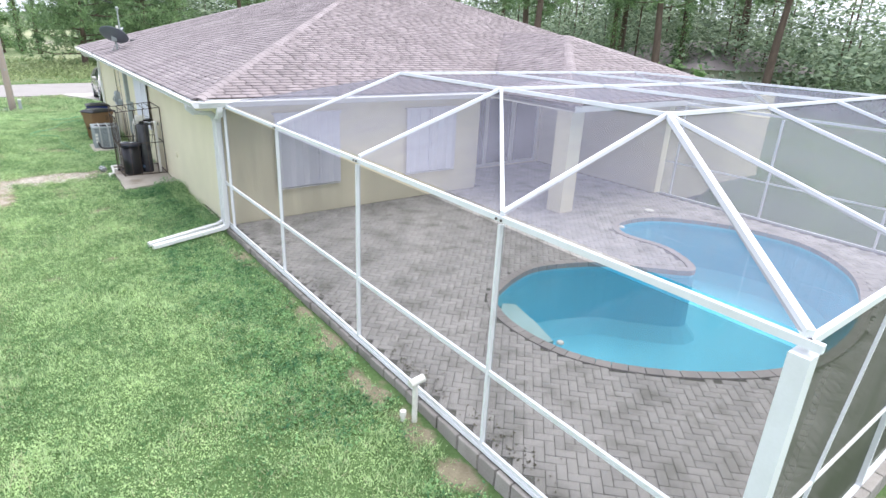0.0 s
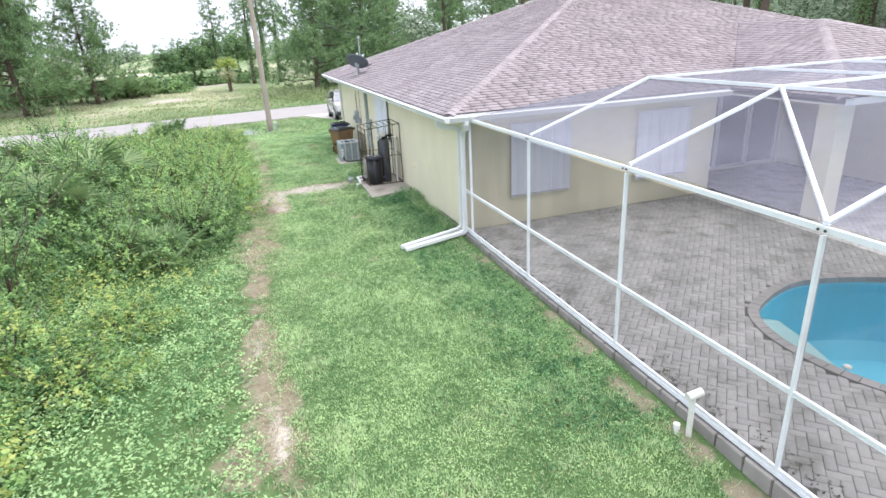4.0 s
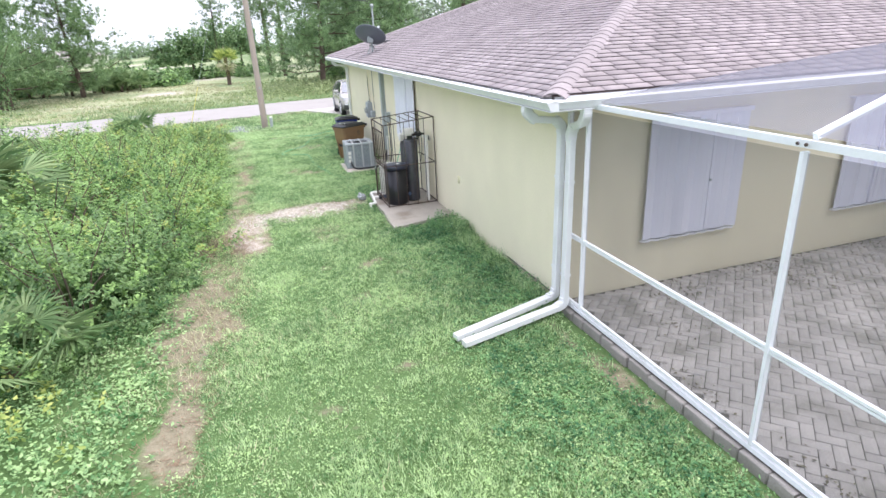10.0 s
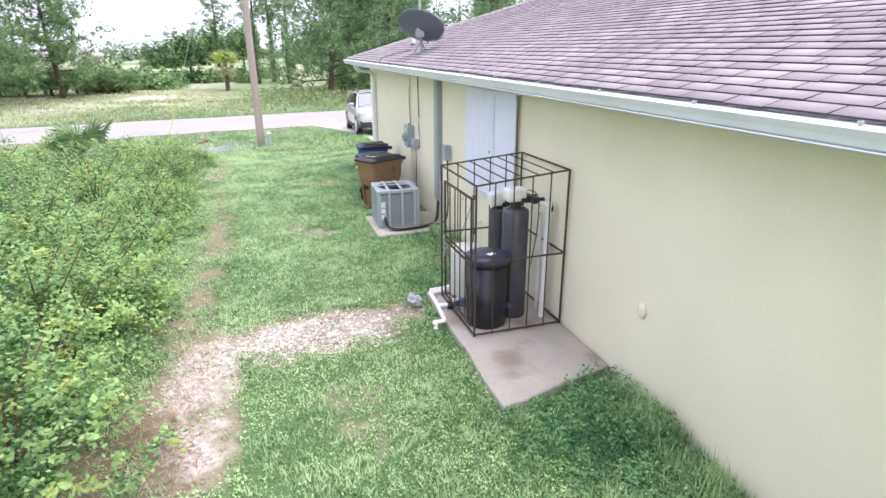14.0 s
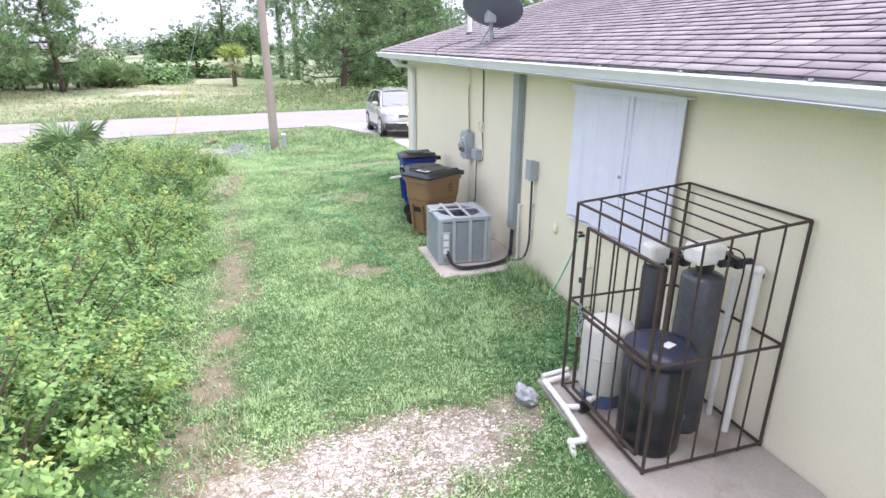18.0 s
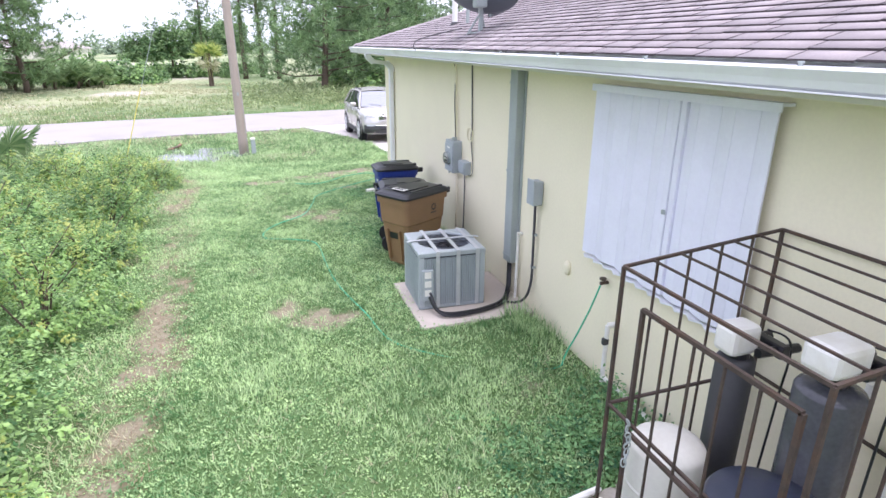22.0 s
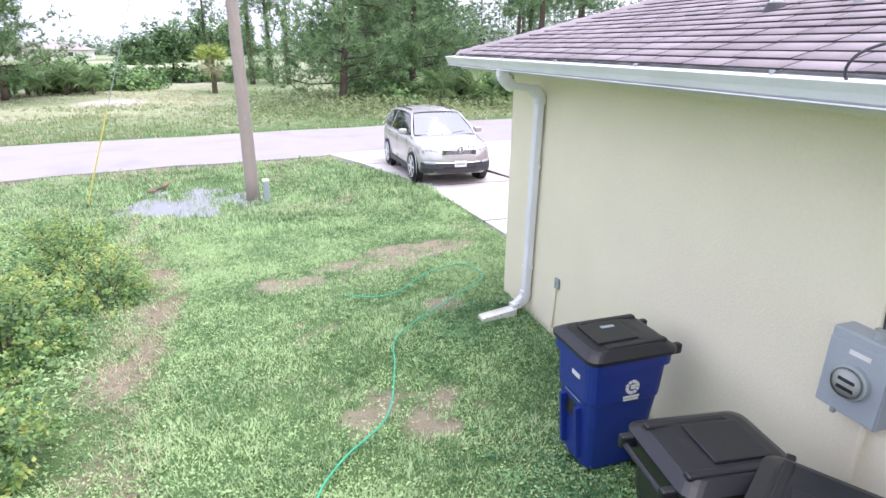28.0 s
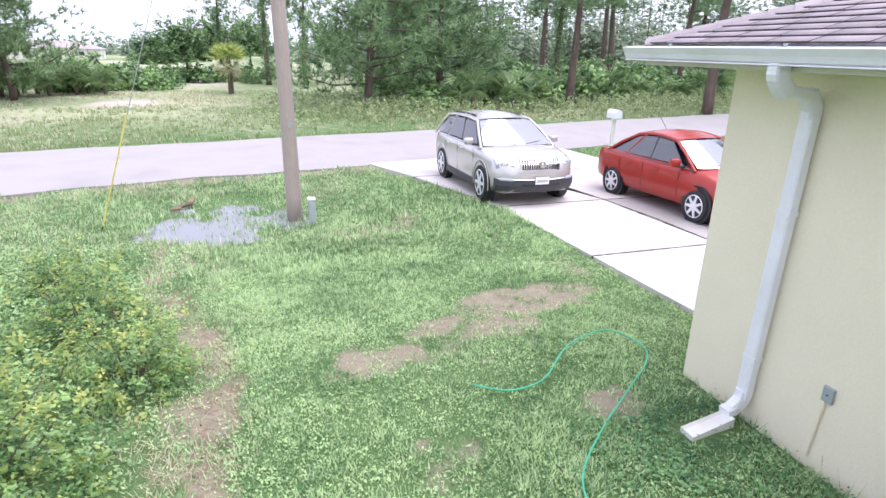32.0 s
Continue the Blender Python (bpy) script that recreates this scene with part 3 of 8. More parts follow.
# ---- concrete driveway in slabs ----
def build_driveway():
    drive = thing("driveway", None, "pale concrete driveway in large jointed slabs", "driveway", kind="structure")
    ys = [15.7, 18.75, 21.62, 25.2, 27.5]
    xs_near = [1.0, 3.2, 6.3]

    def edge(k, y):
        flare = max(0.0, (y - 19.5) / 7.0) ** 1.6
        return xs_near[k] + (-1.3, -1.1, -0.2)[k] * flare
    for j in range(4):
        for k in range(2):
            ya, yb = ys[j] + 0.017, ys[j + 1] - 0.017
            bm = bmesh.new()
            rings = []
            for z_off in (-0.12, 0.0):
                ring = []
                for x_k, y in ((k, ya), (k + 1, ya), (k + 1, yb), (k, yb)):
                    x = edge(x_k, y) + (0.016 if x_k == k else -0.016)
                    yy = y + (0.19 * x + 0.1 if (j == 3 and y == yb) else 0)
                    ring.append((x, yy, float(drive_z(y)) + z_off))
                rings.append(ring)
            loft(bm, rings)
            part("slab", bm, M_DRIVE_WORN if k == 1 and j < 2 else M_DRIVE, drive)
    felt = shader("joint_felt", (0.07, 0.06, 0.05), 0.95, 0.3, 6, 60)

    def joint(pts):
        bm = bmesh.new()
        r = random.Random(8)
        rings = []
        for (x, y), (x2, y2) in zip(pts, pts[1:]):
            for f in np.linspace(0, 1, 24)[:-1]:
                px, py = x + (x2 - x) * f, y + (y2 - y) * f
                d = Vector((x2 - x, y2 - y, 0)).normalized()
                side = Vector((-d.y, d.x, 0)) * r.uniform(0.014, 0.032)
                z = float(drive_z(py)) + 0.0015
                rings.append([Vector((px, py, z)) - side, Vector((px, py, z)) + side, Vector((px, py, z - 0.05)) + side, Vector((px, py, z - 0.05)) - side])
        loft(bm, rings)
        part("expansion_joint", bm, felt, drive, "dark dirt-filled joint between slabs")
    for y in ys[1:-1]:
        joint([(edge(0, y) + 0.01, y), (edge(1, y), y)])
        joint([(edge(1, y), y), (edge(2, y) - 0.01, y)])
    joint([(edge(1, y), y) for y in (15.75, 18.75, 20.2, 21.6, 23.2, 25.1)])
    bm = bmesh.new()
    prism(bm, [(1.05, 15.72), (6.2, 15.72), (6.2, 26.8), (0.6, 26.8)], -0.6, -0.5)
    part("bed", bm, M_PAVER_BED, drive)


build_driveway()

# ---- house shell ----
EAVE, SLOPE, SOFFIT_Z = 2.60, 0.345, 2.45
X0, X1, Y0, Y1 = -0.45, 16.45, -0.05, 16.12


def wall(name, c, s, label, material=None):
    return tagged(part(name, boxed(c, s), material or M_STUCCO), label, "wall", kind="structure")


STUCCO = "pale yellow painted stucco house wall"
wall("wall_west", (0.1, 8.025, 1.1), (0.2, 15.25, 2.8), STUCCO)
wall("wall_south", (3.25, 0.5, 1.075), (6.1, 0.2, 2.75), STUCCO)
wall("wall_lanai_side", (6.4, 1.3, 1.075), (0.2, 1.4, 2.75), STUCCO)
wall("wall_north", (8.2, 15.55, 1.1), (16.0, 0.2, 2.8), STUCCO)
wall("wall_east", (16.1, 7.0, 1.075), (0.2, 16.9, 2.75), STUCCO)
wall("wall_wing_side", (10.4, -0.15, 1.075), (0.2, 4.3, 2.75), STUCCO)
wall("wall_wing_south", (13.25, -2.2, 1.075), (5.5, 0.2, 2.75), STUCCO)


def lanai_back_wall():
    """Recessed wall with an opening for the sliding doors."""
    bm = bmesh.new()
    box(bm, (6.75, 2.1, 1.075), (0.5, 0.2, 2.75))
    box(bm, (8.6, 2.1, 2.3), (3.2, 0.2, 0.3))
    box(bm, (10.25, 2.1, 1.075), (0.1, 0.2, 2.75))
    box(bm, (8.6, 2.1, 0.0), (3.2, 0.2, 0.16))
    tagged(part("wall_lanai_back", bm, M_STUCCO), "recessed yellow stucco wall round the sliding doors", "wall", kind="structure")
    door = thing("door_1", None, "white framed three-panel sliding glass patio door", "door", kind="structure")
    for i in range(3):
        x = 7.0 + 1.067 * i
        bm = bmesh.new()
        for cx, cz, sx, sz in ((x + 0.04, 1.12, 0.07, 2.06), (x + 1.02, 1.12, 0.07, 2.06), (x + 0.53, 2.11, 0.91, 0.07), (x + 0.53, 0.13, 0.91, 0.08)):
            box(bm, (cx, 2.08 + 0.02 * (i % 2), cz), (sx, 0.05, sz))
        part("door_frame", bm, M_ALU, door)
        part("pane", boxed((x + 0.53, 2.08 + 0.02 * (i % 2), 1.12), (0.91, 0.012, 1.91)), M_PANE, door)
    wall("wall_room_back", (8.6, 5.0, 1.2), (4.0, 0.1, 2.5), "plain inner room wall behind the glass doors", M_WHITE)


lanai_back_wall()
tagged(part("column", boxed((6.75, -2.15, 1.25), (0.42, 0.42, 2.5), 0.012), M_STUCCO), "square yellow stucco column carrying the patio roof", "column", kind="structure")


def build_ceiling():
    bm = bmesh.new()
    for c, s in (((-0.215, 8.035, 2.45), (0.45, 16.17, 0.03)), ((3.1, 0.185, 2.455), (6.2, 0.45, 0.03)), ((8.0, 15.89, 2.455), (16.0, 0.46, 0.03)),
                 ((10.0, -0.3, 2.47), (7.6, 4.8, 0.03)), ((16.3, 7.0, 2.47), (0.3, 16.5, 0.03)), ((8.2, 7.9, 2.44), (15.6, 15.0, 0.02))):
        box(bm, c, s)
    tagged(part("ceiling", bm, M_SOFFIT), "cream soffit boards under the eaves", "ceiling", kind="structure")


build_ceiling()

RIDGE_Z = EAVE + SLOPE * 8.085
HIP_APEX = (10.0, 1.1, EAVE + SLOPE * 3.8)


def build_roof():
    roof = thing("roof", None, "brown-pink asphalt shingle hip roof", "roof", kind="structure")
    a, b, c, d = (X0, Y0, EAVE), (X1, Y0, EAVE), (X1, Y1, EAVE), (X0, Y1, EAVE)
    r1, r2 = (X0 + 8.085, 8.035, RIDGE_Z), (X1 - 8.085, 8.035, RIDGE_Z)
    for pts in ((a, b, r2, r1), (b, c, r2), (c, d, r1, r2), (d, a, r1)):
        part("roof_deck", slab(bmesh.new(), pts, 0.05), M_FELT, roof)
    l, r = (6.2, -2.7, EAVE), (13.8, -2.7, EAVE)
    back = (10.0, Y0 + (HIP_APEX[2] - EAVE) / SLOPE, HIP_APEX[2])
    la, ra = (6.2, Y0, EAVE), (13.8, Y0, EAVE)
    for pts in ((l, r, HIP_APEX), (r, ra, back, HIP_APEX), (la, l, HIP_APEX, back)):
        part("roof_deck", slab(bmesh.new(), pts, 0.05), M_FELT, roof)
    return roof


roof = build_roof()


def trim_run(name, label, pts, s_profile, material):
    """A board of the given section from point to point."""
    bm = bmesh.new()
    for (p, q), prof in zip(zip(pts, pts[1:]), [s_profile] * 9):
        p, q = Vector(p), Vector(q)
        d = (q - p).normalized()
        out = Vector((d.y, -d.x, 0))
        loft(bm, [[e + out * u + Vector((0, 0, w)) for u, w in prof] for e in (p - out * 0, q)])
    return tagged(part(name, bm, material), label, "trim", kind="structure")


FASCIA = ((0.0, -0.118), (0.0, 0.0), (0.022, 0.0), (0.022, -0.118))
trim_run("fascia_trim", "white fascia board along the eaves", [(X0, Y1, EAVE - 0.01), (X0, Y0, EAVE - 0.01)], [(-u, w) for u, w in FASCIA], M_WHITE)
trim_run("fascia_trim", "white fascia board along the eaves", [(X0, Y0, EAVE - 0.01), (6.2, Y0, EAVE - 0.01)], [(-u, w) for u, w in FASCIA], M_WHITE)
trim_run("fascia_trim", "white fascia board along the eaves", [(6.2, -2.7, EAVE - 0.01), (13.8, -2.7, EAVE - 0.01)], FASCIA, M_WHITE)
trim_run("fascia_trim", "white fascia board along the eaves", [(X0, Y1, EAVE - 0.01), (X1, Y1, EAVE - 0.01)], [(u, w) for u, w in FASCIA], M_WHITE)

# ---- pool deck ----
POOL = [(3.0, -4.5), (3.8, -4.35), (4.9, -4.75), (5.5, -5.4), (6.15, -5.9), (6.75, -5.0), (6.7, -4.0), (7.3, -3.5), (8.4, -3.75), (9.3, -4.9), (9.5, -6.3), (8.6, -7.5),
        (7.0, -8.2), (5.4, -8.45), (4.1, -8.3), (2.9, -7.6), (2.15, -6.7), (2.0, -5.7), (2.3, -4.9)]


def pool_outline(n=5, grow=0.0):
    pts = curve_points([(x, y, 0) for x, y in POOL] + [(*POOL[0], 0)], n)[:-1]
    out = []
    for i, p in enumerate(pts):
        d = (pts[(i + 1) % len(pts)] - pts[i - 1]).normalized()
        out.append((p.x - d.y * grow, p.y + d.x * grow))
    return out

# ---- pool ----
DECK = 0.08


def build_pool():
    outline = pool_outline()
    pool = thing("pool", None, "free-form swimming pool with turquoise plaster and clear water", "pool", kind="structure")
    bm = bmesh.new()
    top = [bm.verts.new((x, y, DECK - 0.01)) for x, y in outline]
    inner = pool_outline(grow=-0.25)
    low = [bm.verts.new((x, y, -1.0)) for x, y in pool_outline(grow=-0.04)]
    bot = [bm.verts.new((x, y, -1.25)) for x, y in inner]
    for a, b in ((top, low), (low, bot)):
        for k in range(len(a)):
            bm.faces.new((a[k], a[(k + 1) % len(a)], b[(k + 1) % len(a)], b[k]))
    bm.faces.new(bot)
    bmesh.ops.recalc_face_normals(bm, faces=bm.faces)
    bmesh.ops.reverse_faces(bm, faces=bm.faces)
    part("basin", bm, M_POOL, pool)
    w = bpy.data.materials.new("pool_water")
    w.use_nodes = True
    n, l = w.node_tree.nodes, w.node_tree.links
    n.remove(n["Principled BSDF"])
    clear, gloss, fr, mix = n.new("ShaderNodeBsdfTransparent"), n.new("ShaderNodeBsdfGlossy"), n.new("ShaderNodeFresnel"), n.new("ShaderNodeMixShader")
    clear.inputs["Color"].default_value = (0.8, 0.97, 1.0, 1)
    gloss.inputs["Roughness"].default_value = 0.02
    fr.inputs["IOR"].default_value = 1.33
    t, b = n.new("ShaderNodeTexNoise"), n.new("ShaderNodeBump")
    t.inputs["Scale"].default_value = 1.6
    b.inputs["Strength"].default_value, b.inputs["Distance"].default_value = 0.25, 0.02
    l.new(t.outputs["Fac"], b.inputs["Height"])
    for node in (gloss, fr):
        l.new(b.outputs[0], node.inputs["Normal"])
    l.new(fr.outputs[0], mix.inputs[0])
    l.new(clear.outputs[0], mix.inputs[1])
    l.new(gloss.outputs[0], mix.inputs[2])
    l.new(mix.outputs[0], n["Material Output"].inputs["Surface"])
    bm = bmesh.new()
    bm.faces.new([bm.verts.new((x, y, DECK - 0.12)) for x, y in outline])
    bmesh.ops.triangulate(bm, faces=bm.faces)
    for fc in bm.faces:
        if fc.normal.z < 0:
            fc.normal_flip()
    water = tagged(part("water", bm, w), "still clear pool water", "water", kind="structure")
    water.visible_shadow = False
    # tan step shelf at the shallow edge
    bm = bmesh.new()
    prism(bm, [(2.15, -5.75), (2.55, -5.9), (2.75, -5.35), (2.9, -4.75), (2.75, -4.62), (2.35, -4.95)], -0.9, -0.22)
    part("step", bm, shader("pool_step", (0.55, 0.62, 0.6), 0.6, 0.05, 2, 40), pool)
    # coping bricks
    ring_in, ring_out = pool_outline(6, -0.02), pool_outline(6, 0.13)
    for k in range(len(ring_in)):
        k2 = (k + 1) % len(ring_in)
        a, b2, c, d = (Vector((*p, 0)) for p in (ring_in[k], ring_in[k2], ring_out[k2], ring_out[k]))
        mid = (a + b2 + c + d) / 4
        bm = bmesh.new()
        prism(bm, [tuple((mid + (p - mid) * 0.95).xy) for p in (a, b2, c, d)], DECK - 0.07, DECK + 0.018)
        part("coping_brick", bm, M_COPING, pool)
    for x, y, r in ((8.6, -3.3, 0.11), (6.95, -3.75, 0.06), (2.33, -6.2, 0.05)):
        bm = bmesh.new()
        lathe(bm, [(r, 0), (r, 0.02), (r * 0.7, 0.035)], 14, (x, y, DECK + 0.018 if y > -4 else DECK - 0.115))
        tagged(part("skimmer_lid", bm, M_PVC), "round white plastic skimmer lid by the pool", "lid", group="skimmer lids")


build_pool()

# ---- screened pool enclosure ----
APEX = 3.17
CX1, CY0 = 10.4, -9.6


def beam(p, q, w, h, up=(0, 0, 1)):
    """Rectangular hollow bar from p to q."""
    p, q = Vector(p), Vector(q)
    d = (q - p).normalized()
    u = Vector(up)
    s = d.cross(u).normalized()
    u = s.cross(d)
    bm = bmesh.new()
    loft(bm, [[e + s * a * w / 2 + u * b * h / 2 for a, b in ((-1, -1), (1, -1), (1, 1), (-1, 1))] for e in (p, q)])
    return bm


def build_enclosure():
    cage = thing("pool_enclosure", None, "white aluminium pool enclosure with insect screen and mansard top", "enclosure")

    def bar(name, p, q, w=0.05, h=0.05, up=(0, 0, 1), label=""):
        part(name, beam(p, q, w, h, up), M_ALU, cage, label)
    ys = [0.0, -2.45, -4.86, -7.28, CY0]
    for y in ys[:-1]:
        bar("post", (0, y, 0.12), (0, y, 2.37), 0.03, 0.05, (1, 0, 0))
    bar("post", (0, 0.36, 0.12), (0, 0.36, 2.4), 0.05, 0.05, (1, 0, 0))
    bar("corner_post", (0, CY0, -0.05), (0, CY0, 2.36), 0.11, 0.11, (1, 0, 0), "broad white corner post with bolted plates")
    bar("eave_beam", (0, CY0 - 0.08, 2.42), (0, 0.05, 2.42), 0.038, 0.05)
    bar("chair_rail", (0, CY0, 0.967), (0, 0.36, 0.967), 0.03, 0.022)
    bar("chair_rail", (0, CY0, 0.937), (0, 0.36, 0.937), 0.026, 0.022)
    bar("sole_plate", (0, CY0, 0.1), (0, 0.36, 0.1), 0.055, 0.04)
    bar("kick_rail", (-0.006, CY0, 0.152), (-0.006, 0.36, 0.152), 0.026, 0.03)
    xs = [2.6, 5.2, 7.8, CX1]
    for x in xs:
        bar("post", (x, CY0, 0.0), (x, CY0, 2.36), 0.06, 0.04, (1, 0, 0))
    bar("eave_beam", (0, CY0, 2.42), (CX1, CY0, 2.42), 0.038, 0.05)
    bar("chair_rail", (0, CY0, 0.95), (CX1, CY0, 0.95), 0.02, 0.02)
    bar("sole_plate", (0, CY0, 0.08), (CX1, CY0, 0.08), 0.06, 0.03)
    for y in (-2.7, -5.0, -7.3):
        bar("post", (CX1, y, 0.1), (CX1, y, 2.36), 0.04, 0.06, (1, 0, 0))
    bar("eave_beam", (CX1, CY0, 2.42), (CX1, -2.4, 2.42), 0.038, 0.05)
    bar("chair_rail", (CX1, CY0, 0.95), (CX1, -2.4, 0.95), 0.03, 0.03)
    bar("sole_plate", (CX1, CY0, 0.1), (CX1, -2.4, 0.1), 0.07, 0.045)
    # diagonal brace on the front
    bar("brace", (0.75, CY0, 0.1), (1.5, CY0, 2.36), 0.022, 0.022)
    # mansard: slopes up from every side to a flat top
    xa, xb, ya, yb = 2.08, 8.32, -7.31, -2.5
    tops = {"sw": (xa, ya, APEX), "se": (xb, ya, APEX), "nw": (xa, yb, APEX), "ne": (xb, yb, APEX)}
    bar("hip_beam", (0, CY0, 2.47), tops["sw"], 0.045, 0.06)
    bar("hip_beam", (CX1, CY0, 2.47), tops["se"], 0.045, 0.06)
    for y in (yb, -4.9):
        bar("rafter", (0, y, 2.47), (xa, y, APEX), 0.034, 0.042)
        bar("rafter", (CX1, y, 2.47), (xb, y, APEX), 0.034, 0.042)
    bar("brace", (0, -7.28, 2.47), (xa, -4.9, APEX), 0.036, 0.045)
    bar("rafter", (xa, CY0, 2.47), tops["sw"], 0.034, 0.042)
    bar("rafter", (0, -7.28, 2.47), tops["sw"], 0.034, 0.042)
    for x in (4.15, 6.2, xb):
        bar("rafter", (x, CY0, 2.47), (x, ya, APEX), 0.03, 0.04)
        bar("purlin", (x, ya, APEX), (x, yb, APEX), 0.03, 0.04)
    bar("ridge_beam", tops["sw"], tops["nw"], 0.036, 0.044)
    for y in (ya, -4.9, yb):
        bar("purlin", (xa, y, APEX), (xb, y, APEX), 0.035, 0.04)
    for y in ys[1:-1]:
        for dz in (-0.03, 0.03):
            bm = bmesh.new()
            lathe(bm, [(0.012, 0), (0.012, 0.008), (0.007, 0.012)], 8)
            bmesh.ops.transform(bm, matrix=pose(-0.035, y + dz, 2.42, 0, -90, 0), verts=bm.verts)
            part("bolt", bm, M_STEEL, cage)

    def screen(pts, material, name="screen"):
        bm = bmesh.new()
        bm.faces.new([bm.verts.new(p) for p in pts])
        ob = part(name, bm, material, cage)
        return ob
    for a, b in zip(ys, ys[1:]):
        for z0, z1 in ((0.12, 0.93), (0.97, 2.36)):
            screen([(0.012, b, z0), (0.012, a, z0), (0.012, a, z1), (0.012, b, z1)], M_SCREEN_SIDE)
    screen([(0.012, 0.0, 0.12), (0.012, 0.34, 0.12), (0.012, 0.34, 2.4), (0.012, 0.0, 2.4)], M_SCREEN_SIDE)
    for a, b in zip([0] + xs, xs):
        for z0, z1 in ((0.1, 0.93), (0.97, 2.36)):
            screen([(a, CY0 + 0.012, z0), (b, CY0 + 0.012, z0), (b, CY0 + 0.012, z1), (a, CY0 + 0.012, z1)], M_SCREEN_DARK)
    for a, b in zip((-2.4, -5.0, -7.3), (-5.0, -7.3, CY0)):
        screen([(CX1 - 0.012, a, 0.12), (CX1 - 0.012, b, 0.12), (CX1 - 0.012, b, 2.36), (CX1 - 0.012, a, 2.36)], M_SCREEN_SIDE)
    g = 0.03
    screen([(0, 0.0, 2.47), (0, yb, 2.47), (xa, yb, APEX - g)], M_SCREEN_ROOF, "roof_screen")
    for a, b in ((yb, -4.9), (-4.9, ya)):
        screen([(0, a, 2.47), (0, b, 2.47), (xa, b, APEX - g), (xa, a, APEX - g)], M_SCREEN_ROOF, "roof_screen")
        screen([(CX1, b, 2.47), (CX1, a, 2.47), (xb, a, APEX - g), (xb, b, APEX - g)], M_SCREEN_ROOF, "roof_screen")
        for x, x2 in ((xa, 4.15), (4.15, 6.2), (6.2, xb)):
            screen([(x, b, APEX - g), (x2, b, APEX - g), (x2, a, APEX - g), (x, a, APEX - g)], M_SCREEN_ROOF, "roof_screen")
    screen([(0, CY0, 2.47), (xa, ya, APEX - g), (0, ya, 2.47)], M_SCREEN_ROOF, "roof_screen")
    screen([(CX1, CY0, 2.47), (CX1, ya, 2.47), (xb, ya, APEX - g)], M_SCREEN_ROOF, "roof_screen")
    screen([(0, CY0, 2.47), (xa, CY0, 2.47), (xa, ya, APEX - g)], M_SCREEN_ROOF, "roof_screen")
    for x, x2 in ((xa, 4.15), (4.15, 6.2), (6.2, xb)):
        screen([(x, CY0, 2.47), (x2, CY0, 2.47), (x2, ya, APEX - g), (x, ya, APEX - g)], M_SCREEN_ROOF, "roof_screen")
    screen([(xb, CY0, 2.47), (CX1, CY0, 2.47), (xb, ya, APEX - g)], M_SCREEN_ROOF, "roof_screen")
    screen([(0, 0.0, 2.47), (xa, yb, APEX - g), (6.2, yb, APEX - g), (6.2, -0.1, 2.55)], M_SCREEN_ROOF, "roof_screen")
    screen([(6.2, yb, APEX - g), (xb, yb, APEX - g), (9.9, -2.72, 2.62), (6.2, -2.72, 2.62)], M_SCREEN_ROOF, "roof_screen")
    for ob in cage.children:
        if "screen" in ob.name:
            ob.visible_shadow = False
    return cage


build_enclosure()


# ---- gutters, downspouts ----
def gutter(name, p, q, label, hangers=True):
    p, q = Vector(p), Vector(q)
    d = (q - p).normalized()
    out = Vector((d.y, -d.x, 0))
    g = thing(name, None, label, "gutter")
    prof = [(0, -0.083), (0.06, -0.086), (0.085, -0.072), (0.1, -0.04), (0.115, -0.016), (0.125, 0), (0.115, 0.0), (0.1, -0.022), (0.085, -0.05), (0.07, -0.078), (0.008, -0.08), (0.008, 0)]
    bm = bmesh.new()
    loft(bm, [[e + out * u + Vector((0, 0, w)) for u, w in prof] for e in (p, q)])
    part("trough", bm, M_WHITE, g)
    bm = bmesh.new()
    loft(bm, [[e + out * u + Vector((0, 0, w)) for u, w in ((0.0, 0.014), (0.12, 0.004), (0.122, 0.0), (0.12, -0.002), (0.0, 0.009))] for e in (p, q)])
    part("gutter_cover", bm, M_WHITE, g)
    bm = bmesh.new()
    loft(bm, [[e + out * u + Vector((0, 0, w)) for u, w in ((0.062, -0.0855), (0.09, -0.082), (0.092, -0.089), (0.062, -0.092))] for e in (p, q)])
    part("lower_lip", bm, M_WHITE, g)
    for e in (p, q):
        bm = bmesh.new()
        loft(bm, [[e + d * k + out * u + Vector((0, 0, w)) for u, w in prof[:6] + [(0.0, 0.0)]] for k in (-0.006, 0.006)])
        part("end_cap", bm, M_WHITE, g)
    if hangers:
        n = int((q - p).length / 0.95)
        for i in range(n):
            c = p + (q - p) * ((i + 0.5) / n)
            bm = bmesh.new()
            cyl(bm, c + out * 0.07 + Vector((0, 0, 0.004)), c + out * 0.07 + Vector((0, 0, 0.02)), 0.009, None, 8)
            cyl(bm, c + out * 0.07 + Vector((0, 0, 0.02)), c + out * 0.07 + Vector((0, 0, 0.028)), 0.013, None, 8)
            part("hanger_screw", bm, M_GALV, g)
    return g


gutter("gutter", (X0 - 0.024, Y1 + 0.1, EAVE - 0.042), (X0 - 0.024, Y0 - 0.155, EAVE - 0.042), "white aluminium eaves gutter along the side of the house")
gutter("gutter", (X0 - 0.016, Y0 - 0.03, EAVE - 0.045), (6.15, Y0 - 0.03, EAVE - 0.045), "white gutter between roof edge and pool enclosure", False)


